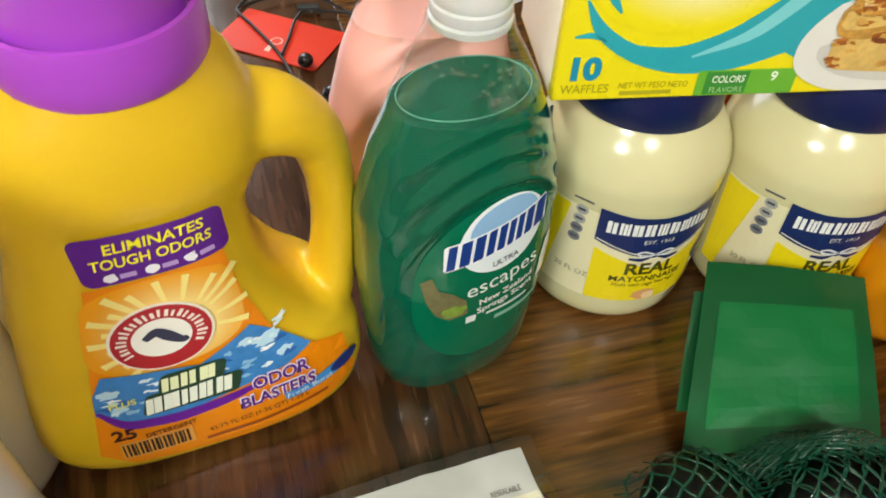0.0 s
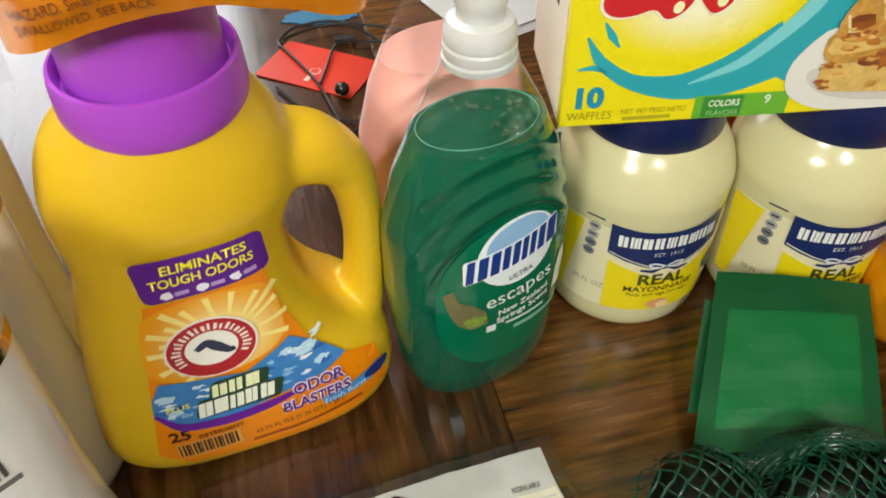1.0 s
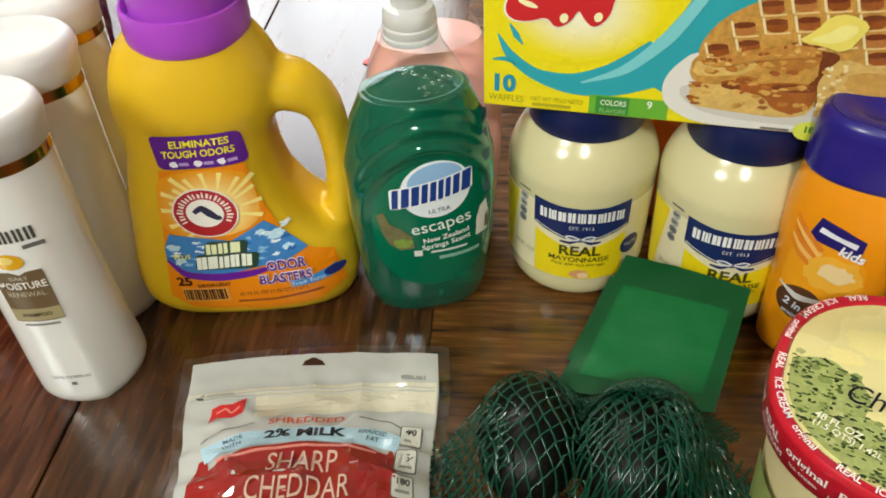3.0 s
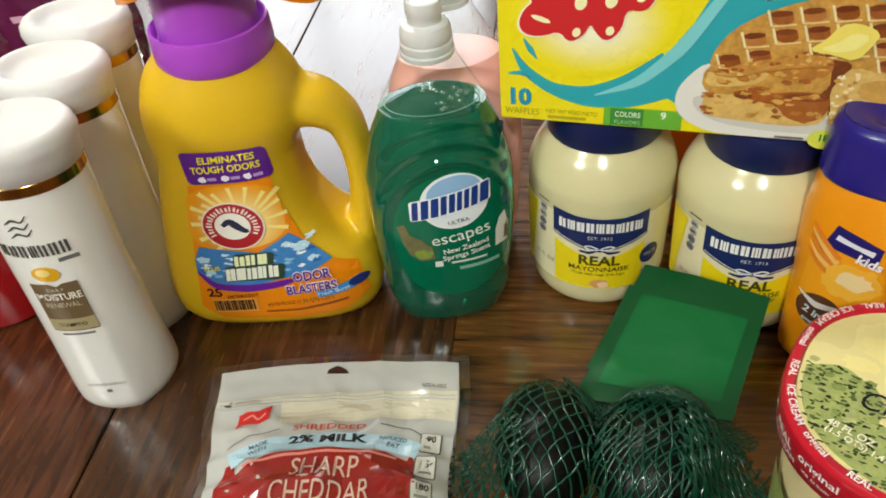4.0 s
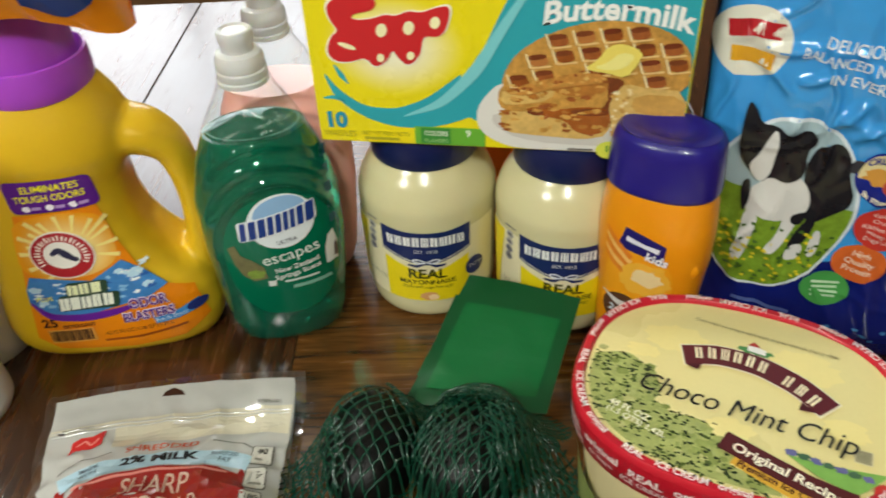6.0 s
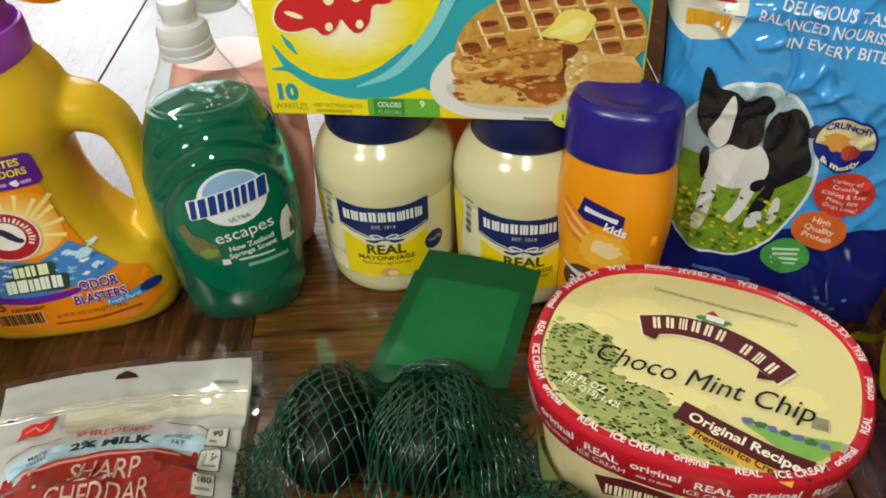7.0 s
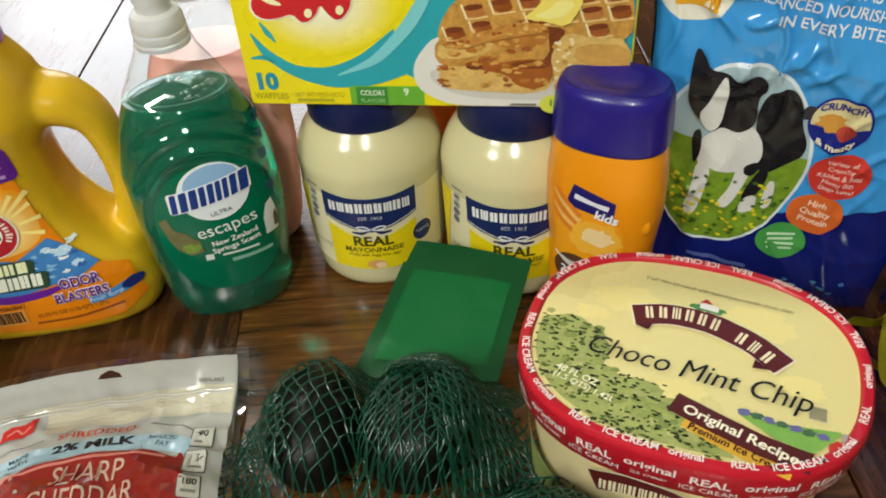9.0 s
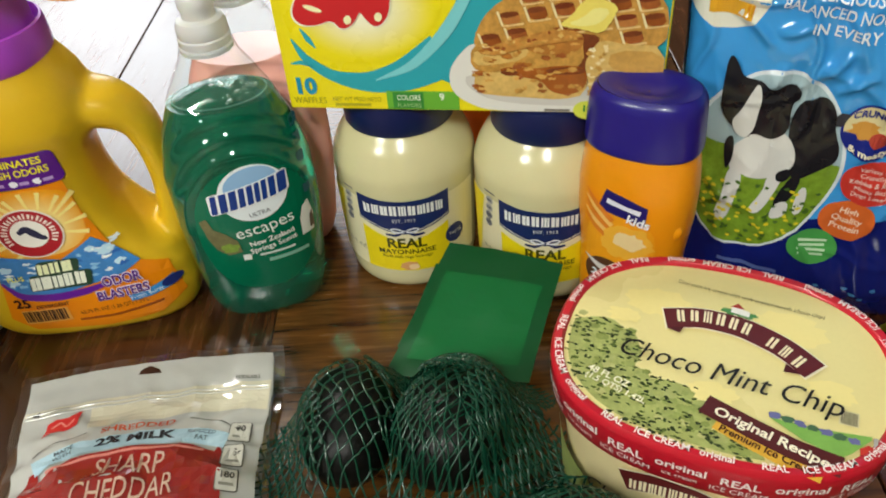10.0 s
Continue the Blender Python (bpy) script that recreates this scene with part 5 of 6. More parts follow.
def crease(u, v):
    s = 0.0
    for k, amp in ((11, 0.006), (27, 0.0036), (60, 0.0012)):
        s += amp * (0.6 - 2 * abs(noise.noise((u * k + v * k * 0.3, v * k * 0.5, k * 0.1))))
    for u0, v0, dx, dy, ln, w, h in FOLDS:
        a = (u - u0) * dx + (v - v0) * dy
        if abs(a) < ln:
            d = (u - u0) * dy - (v - v0) * dx + 0.004 * math.sin(a * 90 + u0 * 40)
            s += h * math.exp(-(d / w) ** 2) * (1 - (a / ln) ** 2)
    return s


def bagf(u, v, off):
    """The bag's front: a pillow, drawn in at its sides, with creases."""
    k = (u - (BU0 + BU1) / 2) / ((BU1 - BU0) / 2)
    full = max(0.0, 1 - abs(k) ** 4) ** 0.5
    h = min(1.0, v / 0.03) ** 0.5 * (1 - 0.4 * max(0, (v - 0.2) / 0.16))
    y = 0.018 - 0.022 * full * h - crease(u, v) * (0.3 + 0.7 * full)
    return (u + 0.004 * noise.noise((v * 18, 3, 0.5)), y - off, v)


def bagb(u, v, off):
    k = (u - (BU0 + BU1) / 2) / ((BU1 - BU0) / 2)
    full = max(0.0, 1 - abs(k) ** 4) ** 0.5
    h = min(1.0, v / 0.03) ** 0.5 * (1 - 0.4 * max(0, (v - 0.2) / 0.16))
    return (u + 0.004 * noise.noise((v * 18, 3, 0.5)), 0.018 + 0.05 * full * h, v)


bag_navy = mat("bag_navy", hexc("141f6e"), 0.13, var=0.08, scale=20, bump=0.08, coat=0.6)
bag_sky = mat("bag_sky_blue", hexc("3c98de"), 0.08, var=0.07, scale=45, bump=0.7, fine=170, coat=0.7)
part("front_panel", sheet_bm(bagf, BU0, BU1, 0, BV1, 100, 190), bag_navy, dog, "", 80)
part("back_panel", sheet_bm(bagb, BU0, BU1, 0, BV1, 30, 40), bag_navy, dog, "", 80)
D1, D2 = 0.0025, 0.0025
sky = part("sky_print", sheet_bm(lambda u, v, o: bagf(u, v + 0.012 * max(0, (u + 0.01) / 0.07), 0.0007), BU0 + 0.003, BU1 - 0.012, 0.086, BV1 - 0.016, 150, 220), bag_sky, dog, "sky-blue printed front", 80)
decal("picture_ring", oval(-0.0395, 0.1253, 0.047, 0.0675, -6, 56), ink("dfe8ee", 0.13), sky, bagf, 0.001, D1, D2)
decal("picture_sky", oval(-0.0395, 0.1253, 0.0447, 0.065, -6, 56), ink("a9c0c8", 0.13), sky, bagf, 0.0014, D1, D2)
gl = [p for p in oval(-0.0395, 0.1253, 0.0447, 0.065, -6, 80) if p[1] < 0.136 + 0.1 * (p[0] + 0.04) * -1]
decal("picture_grass", gl, ink("7a9a2e", 0.15, var=0.4, scale=160.0), sky, bagf, 0.0018, D1, D2)
for q in range(170):
    u, v = random.uniform(-0.08, 0.004), random.uniform(0.06, 0.112)
    if ((u + 0.0395) / 0.042) ** 2 + ((v - 0.1253) / 0.061) ** 2 < 1:
        decal("flower_fleck", wavy(u, v, 0.0016, 0.0012, 0.4, 8, q), ink("e0cf2a") if q % 2 else ink("3f5f1c"), sky, bagf, 0.0021 + 0.00001 * q)
# plain black and white shapes where the bag shows its picture
BLK, WHT = ink("1d1d22", 0.15), ink("d9d8d4", 0.15)


GRY = ink("3a3a40", 0.15)
for pts, ma, o in (([(-0.0275, 0.15), (-0.026, 0.17), (-0.0156, 0.1775), (-0.008, 0.1765), (-0.0025, 0.168), (-0.0015, 0.155), (0.0035, 0.143), (0.0021, 0.133), (-0.005, 0.127), (-0.014, 0.121), (-0.0205, 0.117), (-0.024, 0.13)], BLK, 0.0026),
                   ([(-0.003, 0.169), (0.0055, 0.169), (0.0045, 0.161), (-0.003, 0.158)], GRY, 0.0024),
                   ([(-0.0595, 0.119), (-0.059, 0.138), (-0.052, 0.143), (-0.045, 0.152), (-0.03, 0.153), (-0.022, 0.142), (-0.0205, 0.129), (-0.027, 0.12), (-0.0359, 0.1165), (-0.05, 0.1175)], WHT, 0.0031),
                   ([(-0.06, 0.122), (-0.0588, 0.1), (-0.0625, 0.0805), (-0.053, 0.0795), (-0.0503, 0.1), (-0.0495, 0.12)], WHT, 0.0029),
                   ([(-0.035, 0.1195), (-0.025, 0.1225), (-0.0285, 0.105), (-0.033, 0.0915), (-0.0415, 0.0895), (-0.0395, 0.098), (-0.035, 0.108)], WHT, 0.0029),
                   ([(-0.0305, 0.1235), (-0.021, 0.1275), (-0.0225, 0.117), (-0.0295, 0.1155)], BLK, 0.0034),
                   ([(-0.022, 0.121), (-0.0145, 0.122), (-0.0165, 0.108), (-0.0205, 0.098), (-0.0285, 0.0955)], BLK, 0.0028),
                   ([(-0.0265, 0.0985), (-0.0175, 0.103), (-0.0175, 0.089), (-0.0275, 0.0855)], WHT, 0.0033),
                   ([(-0.0145, 0.114), (-0.009, 0.113), (-0.008, 0.0935), (-0.015, 0.0925)], WHT, 0.0029),
                   ([(-0.0645, 0.141), (-0.0585, 0.147), (-0.057, 0.13), (-0.061, 0.117)], BLK, 0.0034),
                   ([(-0.0684, 0.2), (-0.0625, 0.1945), (-0.0588, 0.186), (-0.049, 0.1855), (-0.042, 0.181), (-0.033, 0.1855), (-0.0255, 0.182), (-0.0242, 0.174), (-0.029, 0.172), (-0.0265, 0.152), (-0.037, 0.146), (-0.047, 0.149), (-0.052, 0.1425), (-0.059, 0.15), (-0.0678, 0.1605), (-0.0695, 0.178)], BLK, 0.0038),
                   ([(-0.0495, 0.185), (-0.0455, 0.176), (-0.0462, 0.163), (-0.047, 0.151), (-0.052, 0.143), (-0.0585, 0.148), (-0.061, 0.156), (-0.056, 0.163), (-0.0535, 0.173)], WHT, 0.0042)):
    decal("plain_shape", rounded(pts, 2), ma, sky, bagf, o, D1, D2)
decal("brand_oval", oval(-0.073, 0.234, 0.0235, 0.022, 0, 44), ink("e6e2d2", 0.15), sky, bagf, 0.001, D1, D2)
decal("brand_block", stripe([(-0.087, 0.24), (-0.073, 0.244), (-0.056, 0.242)], 0.0095), ink("b3242c", 0.15), sky, bagf, 0.0014, D1)
decal("brand_block", stripe([(-0.083, 0.2255), (-0.072, 0.226), (-0.058, 0.2245)], 0.0095), ink("e0a52c", 0.15), sky, bagf, 0.0014, D1)
for tx, u, v, w_ in (("DELICIOUS TASTE", 0.0, 0.2375, 0.064), ("BALANCED NOURISHMENT", 0.003, 0.2275, 0.092), ("IN EVERY BITE!", 0.0025, 0.2175, 0.056)):
    decal("claim_text", words(tx, 0.0092, u, v, -6, 0, 0.01, width=w_, du=D1), ink("e3ecf2", 0.2), sky, bagf, 0.0022)
BX, BY = 0.0188, 0.1588
decal("badge", oval(BX, BY, 0.0178, 0.0195, 0, 44), ink("1e2a86", 0.15), sky, bagf, 0.0022, D1, D2)
decal("badge", [p for p in oval(BX, BY, 0.0163, 0.018, 0, 60) if p[1] > BY - 0.003], ink("dccf9c", 0.15), sky, bagf, 0.0026, D1, D2)
decal("badge_picture", wavy(BX - 0.0045, BY + 0.001, 0.0085, 0.0062, 0.25, 26, 2), ink("cf9440", 0.2), sky, bagf, 0.003, D1)
decal("badge_picture", oval(BX + 0.004, BY - 0.004, 0.0055, 0.0052), ink("b34436", 0.2), sky, bagf, 0.0034, D1)
decal("badge_text", words("CRUNCHY", 0.0065, BX, BY + 0.0095, 0, 0, 0.03, width=0.026, arc=0.004, du=0.004), ink("1e2a86", 0.2), sky, bagf, 0.0034)
decal("badge_text", words("& meaty", 0.0062, BX - 0.001, BY - 0.0118, 0, 0, 0.03, width=0.022, arc=-0.003, du=0.004), ink("f0ead2", 0.2), sky, bagf, 0.0034)
decal("red_badge", oval(0.0255, 0.1225, 0.0178, 0.0168, 0, 40), ink("c93a30", 0.15), sky, bagf, 0.003, D1, D2)
for q, tx in enumerate(("Variety of", "Crunchy", "Kibbles & Real", "Meaty Bits", "Dogs Love!")):
    decal("badge_text", words(tx, 0.0045, 0.0255, 0.132 - q * 0.0048, -5), ink("f1d9cf", 0.2), sky, bagf, 0.0034)
decal("orange_badge", oval(0.019, 0.0922, 0.0165, 0.015, 0, 40), ink("d2652c", 0.15), sky, bagf, 0.0026, D1, D2)
for q, tx in enumerate(("High", "Quality", "Protein")):
    decal("badge_text", words(tx, 0.0062, 0.019, 0.0995 - q * 0.0064, -4, 0, 0.02), ink("f0d2b8", 0.2), sky, bagf, 0.003)
decal("green_badge", oval(0.003, 0.068, 0.0155, 0.0138, 0, 40), ink("4a9a4c", 0.15), sky, bagf, 0.003, D1, D2)
for q in range(4):
    decal("small_print", rrect(-0.006 + 0.001 * (q % 2), 0.073 - q * 0.0038, 0.0115 - 0.001 * (q % 2), 0.0749 - q * 0.0038), ink("bfe0ba", 0.2), sky, bagf, 0.0034)
decal("weight_text", stripe([(-0.055, 0.045), (-0.035, 0.043), (-0.015, 0.04)], 0.003), ink("5a6cae", 0.2), dog, bagf, 0.001, D1)
for q in range(7):
    decal("print_fleck", wavy(0.012 + q * 0.006, 0.035 - 0.004 * (q % 3), 0.0022, 0.0015, 0.4, 10, q), ink("4b86c4", 0.2), dog, bagf, 0.001)

# the second blue bag with its yellow-green tie
dog2 = thing("blue_pet_bag", pose(0.553, 0.415, 0, 0, 0, -12), "dark blue glossy plastic bag beside the dog food", "pet food")


def bag2(u, v, off):
    full = max(0.0, 1 - abs(u / 0.07) ** 2.5) ** 0.5
    return (u, -0.045 * full * min(1, v / 0.03) ** 0.5 * (1 - 0.4 * v / 0.3) + 0.01 - crease(u + 0.03, v) * full - off, v)


part("front_panel", sheet_bm(bag2, -0.07, 0.07, 0, 0.3, 36, 60), bag_navy, dog2, "", 80)
part("back_panel", sheet_bm(lambda u, v, o: (u, 0.01 + 0.05 * max(0.0, 1 - abs(u / 0.07) ** 2.5) ** 0.5 * min(1, v / 0.03) ** 0.5, v), -0.07, 0.07, 0, 0.3, 20, 20), bag_navy, dog2, "", 80)
tie_m = mat("yellow_green_film", hexc("b0a81c"), 0.3, var=0.3, scale=60, bump=0.3)


def strip(line, w):
    line = smooth_line(line, 24, 3)
    bm = bmesh.new()
    rows = []
    for i, p in enumerate(line):
        t = i / (len(line) - 1)
        h = w * (0.35 + math.sin(math.pi * t)) * 0.7
        tw = 1.2 * noise.noise((t * 3, w * 90, 1))
        rows.append([bm.verts.new((p[0] + h * math.cos(tw) * s, p[1] + h * math.sin(tw) * s * 0.5, max(0.001, p[2] + h * math.sin(tw) * s + 0.002 * c))) for s, c in ((-1, 0), (0, 1), (1, 0))])
    for a, b in zip(rows, rows[1:]):
        for i in range(2):
            bm.faces.new((a[i], a[i + 1], b[i + 1], b[i]))
    bmesh.ops.solidify(bm, geom=bm.faces[:], thickness=0.0006)
    return bm


tie = thing("yellow_film_tie", pose(0, 0, 0), "crumpled yellow-green plastic strips between the blue bags", "plastic strip")
part("strip", strip([(0.452, 0.392, 0.02), (0.46, 0.382, 0.035), (0.468, 0.372, 0.045), (0.474, 0.37, 0.062)], 0.008), tie_m, tie)
part("strip", strip([(0.466, 0.372, 0.05), (0.468, 0.36, 0.03), (0.474, 0.35, 0.012), (0.49, 0.342, 0.004), (0.505, 0.338, 0.003)], 0.007), tie_m, tie)
part("strip", strip([(0.462, 0.382, 0.01), (0.47, 0.37, 0.008), (0.478, 0.362, 0.004)], 0.006), tie_m, tie)

# ---- avocados in a green net ----
avo_skin = mat("avocado_skin", hexc("070807"), 0.4, var=0.4, scale=70, bump=0.5, fine=260, ior=1.28)
AVO = [((0.128, 0.25, 0.030), (0.030, 0.043, 0.029), 14), ((0.192, 0.256, 0.032), (0.034, 0.041, 0.031), -14), ((0.276, 0.186, 0.035), (0.040, 0.033, 0.034), 0)]
for c, r, a in AVO:
    bm = bmesh.new()
    bmesh.ops.create_uvsphere(bm, u_segments=40, v_segments=26, radius=1)
    for v in bm.verts:
        k = 1 - 0.16 * max(0, v.co.y)
        bump = 1 + 0.012 * noise.noise(v.co * 9)
        v.co = (v.co.x * r[0] * k * bump, v.co.y * r[1] * bump, v.co.z * r[2] * k * bump)
    ob = part("avocado", bm, avo_skin, None, "", 80)
    ob.matrix_world = pose(*c, 0, 0, a)
    bm = lathe([(0.0035, -0.003), (0.0045, 0.0), (0.004, 0.0025), (0.0015, 0.003)], 16)
    bmesh.ops.transform(bm, matrix=pose(0, r[1] * 0.985, 0.004, -80), verts=bm.verts[:])
    part("stem", bm, mat("stem_brown", hexc("4a3a22"), 0.8), ob, "dry brown stem end")
    tagged(ob, "dark green-black ripe avocado inside a green net", "avocado", "avocados in the net")
net_green = mat("net_green", hexc("0a3b2a"), 0.22, var=0.15, scale=60, bump=0)
netbag = thing("net_bag", pose(0, 0, 0), "dark green plastic net bag drawn over the avocados", "net bag")


def drape(x, y):
    h = 0.0016
    for c, r, a in AVO:
        s, q = math.sin(radians(-a)), math.cos(radians(-a))
        dx, dy = (x - c[0]), (y - c[1])
        u, w = (dx * q - dy * s) / (r[0] + 0.0015), (dx * s + dy * q) / (r[1] + 0.0015)
        d = u * u + w * w
        if d < 1:
            h = max(h, c[2] + (r[2] + 0.0015) * math.sqrt(1 - d))
        elif d < 3.6:
            h = max(h, c[2] * max(0, 1 - (math.sqrt(d) - 1) / 0.9) ** 1.8)
    return h


def strands(name, cx, cy, ra, rb, rot, n, squeeze, seed, lift=0.0, thick=0.00045):
    """Two crossing families of strands over an uneven oval, laid on what is below."""
    cs, sn = math.cos(radians(rot)), math.sin(radians(rot))
    verts, faces = [], []
    for fam in (1, -1):
        for i in range(-n, n + 1):
            pts = []
            for j in range(90):
                t = -1.15 + 2.3 * j / 89
                u = i / n + fam * t * squeeze
                w = t
                u += 0.035 * noise.noise((u * 4, w * 4, seed)) + 0.012 * noise.noise((u * 19, w * 19, seed + 3)) + 0.5 / n * 0.28 * math.sin(t * n * math.pi * squeeze)
                lim = 1 + 0.16 * noise.noise((math.atan2(w, u) * 1.3, seed, 2))
                if u * u + w * w > lim:
                    if len(pts) > 2:
                        break
                    pts = []
                    continue
                x, y = cx + u * ra * cs - w * rb * sn, cy + u * ra * sn + w * rb * cs
                pts.append(Vector((x, y, drape(x, y) + lift + 0.0012 * abs(noise.noise((x * 160, y * 160, seed))))))
            if len(pts) < 3:
                continue
            base = len(verts)
            for k, p in enumerate(pts):
                d = (pts[min(k + 1, len(pts) - 1)] - pts[max(k - 1, 0)]).normalized()
                a = d.cross(Vector((0, 0, 1))).normalized()
                b = a.cross(d)
                for m in range(4):
                    an = math.pi / 2 * m
                    verts.append(tuple(p + a * thick * 1.5 * math.cos(an) + b * thick * math.sin(an)))
            for k in range(len(pts) - 1):
                for m in range(4):
                    a0 = base + k * 4
                    faces.append((a0 + m, a0 + (m + 1) % 4, a0 + 4 + (m + 1) % 4, a0 + 4 + m))
    me = bpy.data.meshes.new(name)
    me.from_pydata(verts, [], faces)
    ob = part(name, me, net_green, netbag, "", 80)
    ob["kind"] = "stuff"
    return ob


strands("netting", 0.160, 0.243, 0.088, 0.064, 4, 10, 0.5, 1.0, 0.0, 0.0004)
strands("netting", 0.2, 0.244, 0.046, 0.052, -12, 6, 0.5, 5.0, 0.0012, 0.00036)
strands("netting", 0.238, 0.252, 0.034, 0.044, 10, 5, 0.8, 31.0, 0.004, 0.0005)
strands("netting", 0.240, 0.244, 0.03, 0.046, 50, 5, 0.8, 33.0, 0.008, 0.0005)
strands("netting", 0.09, 0.224, 0.036, 0.03, -12, 5, 0.8, 37.0, 0.003, 0.0005)
strands("netting", 0.276, 0.18, 0.048, 0.04, -12, 8, 0.6, 41.0, 0.0, 0.0005)
strands("netting", 0.188, 0.298, 0.056, 0.024, -8, 9, 0.6, 17.0, 0.006, 0.00045)
strands("netting", 0.2, 0.296, 0.05, 0.02, 6, 8, 0.7, 19.0, 0.01, 0.00045)
strands("netting", 0.155, 0.292, 0.026, 0.022, 20, 6, 0.6, 21.0, 0.006, 0.00045)
hem = [(0.165 + 0.088 * math.cos(t) + 0.006 * noise.noise((t * 3, 1, 1)), 0.236 + 0.078 * math.sin(t), 0.003 + 0.002 * noise.noise((t * 5, 4, 2)) ** 2) for t in [radians(-100 + 190 * i / 60) for i in range(61)]]
part("hem_cord", tube(hem, 0.0009, 6), net_green, netbag)

# ---- green tag of the net ----
tag_dark = mat("tag_green_dark", hexc("014f26"), 0.32, var=0.08, scale=30, bump=0.05, trans=0.1)
tag_light = mat("tag_green_light", hexc("036632"), 0.34, var=0.05, scale=20, bump=0.03)
tag = thing("net_tag", pose(0, 0, 0), "folded bright green plastic tag of the net leaning on the jars", "tag")
P00, P10, P01, P11 = Vector((0.137, 0.318, 0.018)), Vector((0.233, 0.316, 0.03)), Vector((0.1600, 0.4005, 0.053)), Vector((0.2425, 0.387, 0.057))


def tagf(u, v, off):
    p = P00.lerp(P10, u).lerp(P01.lerp(P11, u), v)
    n = (P10 - P00).cross(P01 - P00).normalized()
    p = p + n * (off + 0.004 * math.sin(math.pi * u) * v + 0.003 * math.sin(3.0 * v + u * 2) * (v - 0.2) + 0.0008 * noise.noise((u * 6, v * 6, 2)))
    return tuple(p)


sheet_t = part("sheet", sheet_bm(tagf, 0, 1, -0.16, 1, 20, 24, 0.0005), tag_dark, tag, "", 60)
decal("inner_panel", rrect(0.1, -0.02, 0.9, 0.74, 0.01), tag_light, tag, tagf, 0.0007, 0.06, 0.06, "lighter green inner panel")


def tagb(u, v, off):
    x, y, z = tagf(u - 0.035, v * 0.9 - 0.02, off)
    return (x + 0.002 * math.sin(u * 9), y + 0.004, max(0.001, z - 0.004 - 0.003 * math.sin(v * 4)))


part("fold", sheet_bm(tagb, 0, 1.0, 0.12, 0.9, 16, 16, 0.0005), tag_dark, tag, "", 60)

# ---- cheese bag ----
cheese = thing("cheese_bag", pose(-0.0255, 0.2795, 0, 0, 0, 20), "resealable white and red plastic bag of shredded cheese lying flat", "cheese")


def pouch(u, v, off):
    """v runs down from the bag's top edge towards the viewer."""
    k = abs(u) / 0.0845
    full = max(0.0, 1 - k ** 3)
    z = 0.0225 - 0.0055 * min(1, v / 0.02) - 0.006 * k * k
    z += 0.011 * full ** 0.6 * min(1, max(0, (v - 0.035) / 0.06)) ** 1.3
    z += 0.0042 * (1 - 2 * abs(noise.noise((u * 32, v * 40, 4)))) * min(1, max(0.15, v / 0.05)) + 0.0009 * noise.noise((u * 90, v * 90, 7))
    w = 1 - 0.09 * min(1, max(0, (v - 0.03) / 0.06))
    return (u * w, -v, max(0.0008, z) + off)


film_white = mat("bag_white", (0.47, 0.47, 0.44), 0.12, var=0.06, scale=38, bump=0.4, fine=160, coat=0.5)
clear_bag = film_mat("clear_bag_film", (0.98, 0.98, 0.98), 0.12, 0.08)
part("clear_edge", sheet_bm(lambda u, v, o: pouch(u * 1.03, v, -0.0006), -0.0875, 0.0875, -0.0055, 0.2, 40, 40), clear_bag, cheese, "", 80)
front = part("front_panel", sheet_bm(pouch, -0.0825, 0.0825, 0.0, 0.2, 66, 80), film_white, cheese, "white printed film with a hang hole", 80)
part("back_panel", sheet_bm(lambda u, v, o: (pouch(u, v, 0)[0], -v, 0.0006 + (0.012 if v < 0.02 else 0.012 * max(0, 1 - (v - 0.02) / 0.05))), -0.0825, 0.0825, 0.0, 0.2, 10, 20), film_white, cheese, "", 80)
PO = lambda u, v, off: pouch(u, -v, off)
red_bag = mat("bag_red", hexc("962420"), 0.14, var=0.1, scale=40, bump=0.8, fine=150, coat=0.6)
decal("hang_hole", [(-0.0075, -0.0085), (0.008, -0.0085), (0.006, -0.0055), (0.001, -0.003), (-0.001, -0.003), (-0.006, -0.0055)], mat("hole_shadow_brown", hexc("3a1f12"), 0.3), cheese, PO, 0.0006)
decal("zip_band", [(-0.0815, -0.024), (0.0815, -0.022), (0.0815, -0.047), (-0.035, -0.049), (-0.036, -0.028), (-0.0815, -0.028)], ink("cfc9b2", 0.14, coat=0.4), cheese, PO, 0.0006, 0.006, 0.004)
part("zip_ridge", tube([pouch(-0.08 + 0.16 * i / 30, 0.0265, 0.0004) for i in range(31)], 0.0007, 6), film_white, cheese)
part("zip_ridge", tube([pouch(-0.08 + 0.16 * i / 30, 0.0295, 0.0004) for i in range(31)], 0.0007, 6), film_white, cheese)
decal("tear_arrow", [(-0.0765, -0.0275), (-0.071, -0.0245), (-0.071, -0.0305)], ink("46443e"), cheese, PO, 0.0009)
decal("tear_print", rrect(-0.069, -0.0275, -0.051, -0.0252, 0, -0.0), ink("8f8c80"), cheese, PO, 0.0009, 0.005)
decal("reseal_text", words("RESEALABLE", 0.0038, 0.066, -0.0185, 2, 0, 0.015, width=0.016), ink("5b5a54"), cheese, PO, 0.0009)
decal("brand_flag", [(-0.065, -0.051), (-0.0645, -0.0365), (-0.0585, -0.034), (-0.0505, -0.0345), (-0.0415, -0.031), (-0.043, -0.043), (-0.0505, -0.0455), (-0.0605, -0.0455)], ink("cc3230", 0.2), cheese, PO, 0.0009, 0.005, 0.004)
decal("brand_flag", stripe([(-0.061, -0.041), (-0.055, -0.037), (-0.051, -0.042), (-0.0455, -0.038)], 0.0014), ink("e58a80", 0.2), cheese, PO, 0.0012)
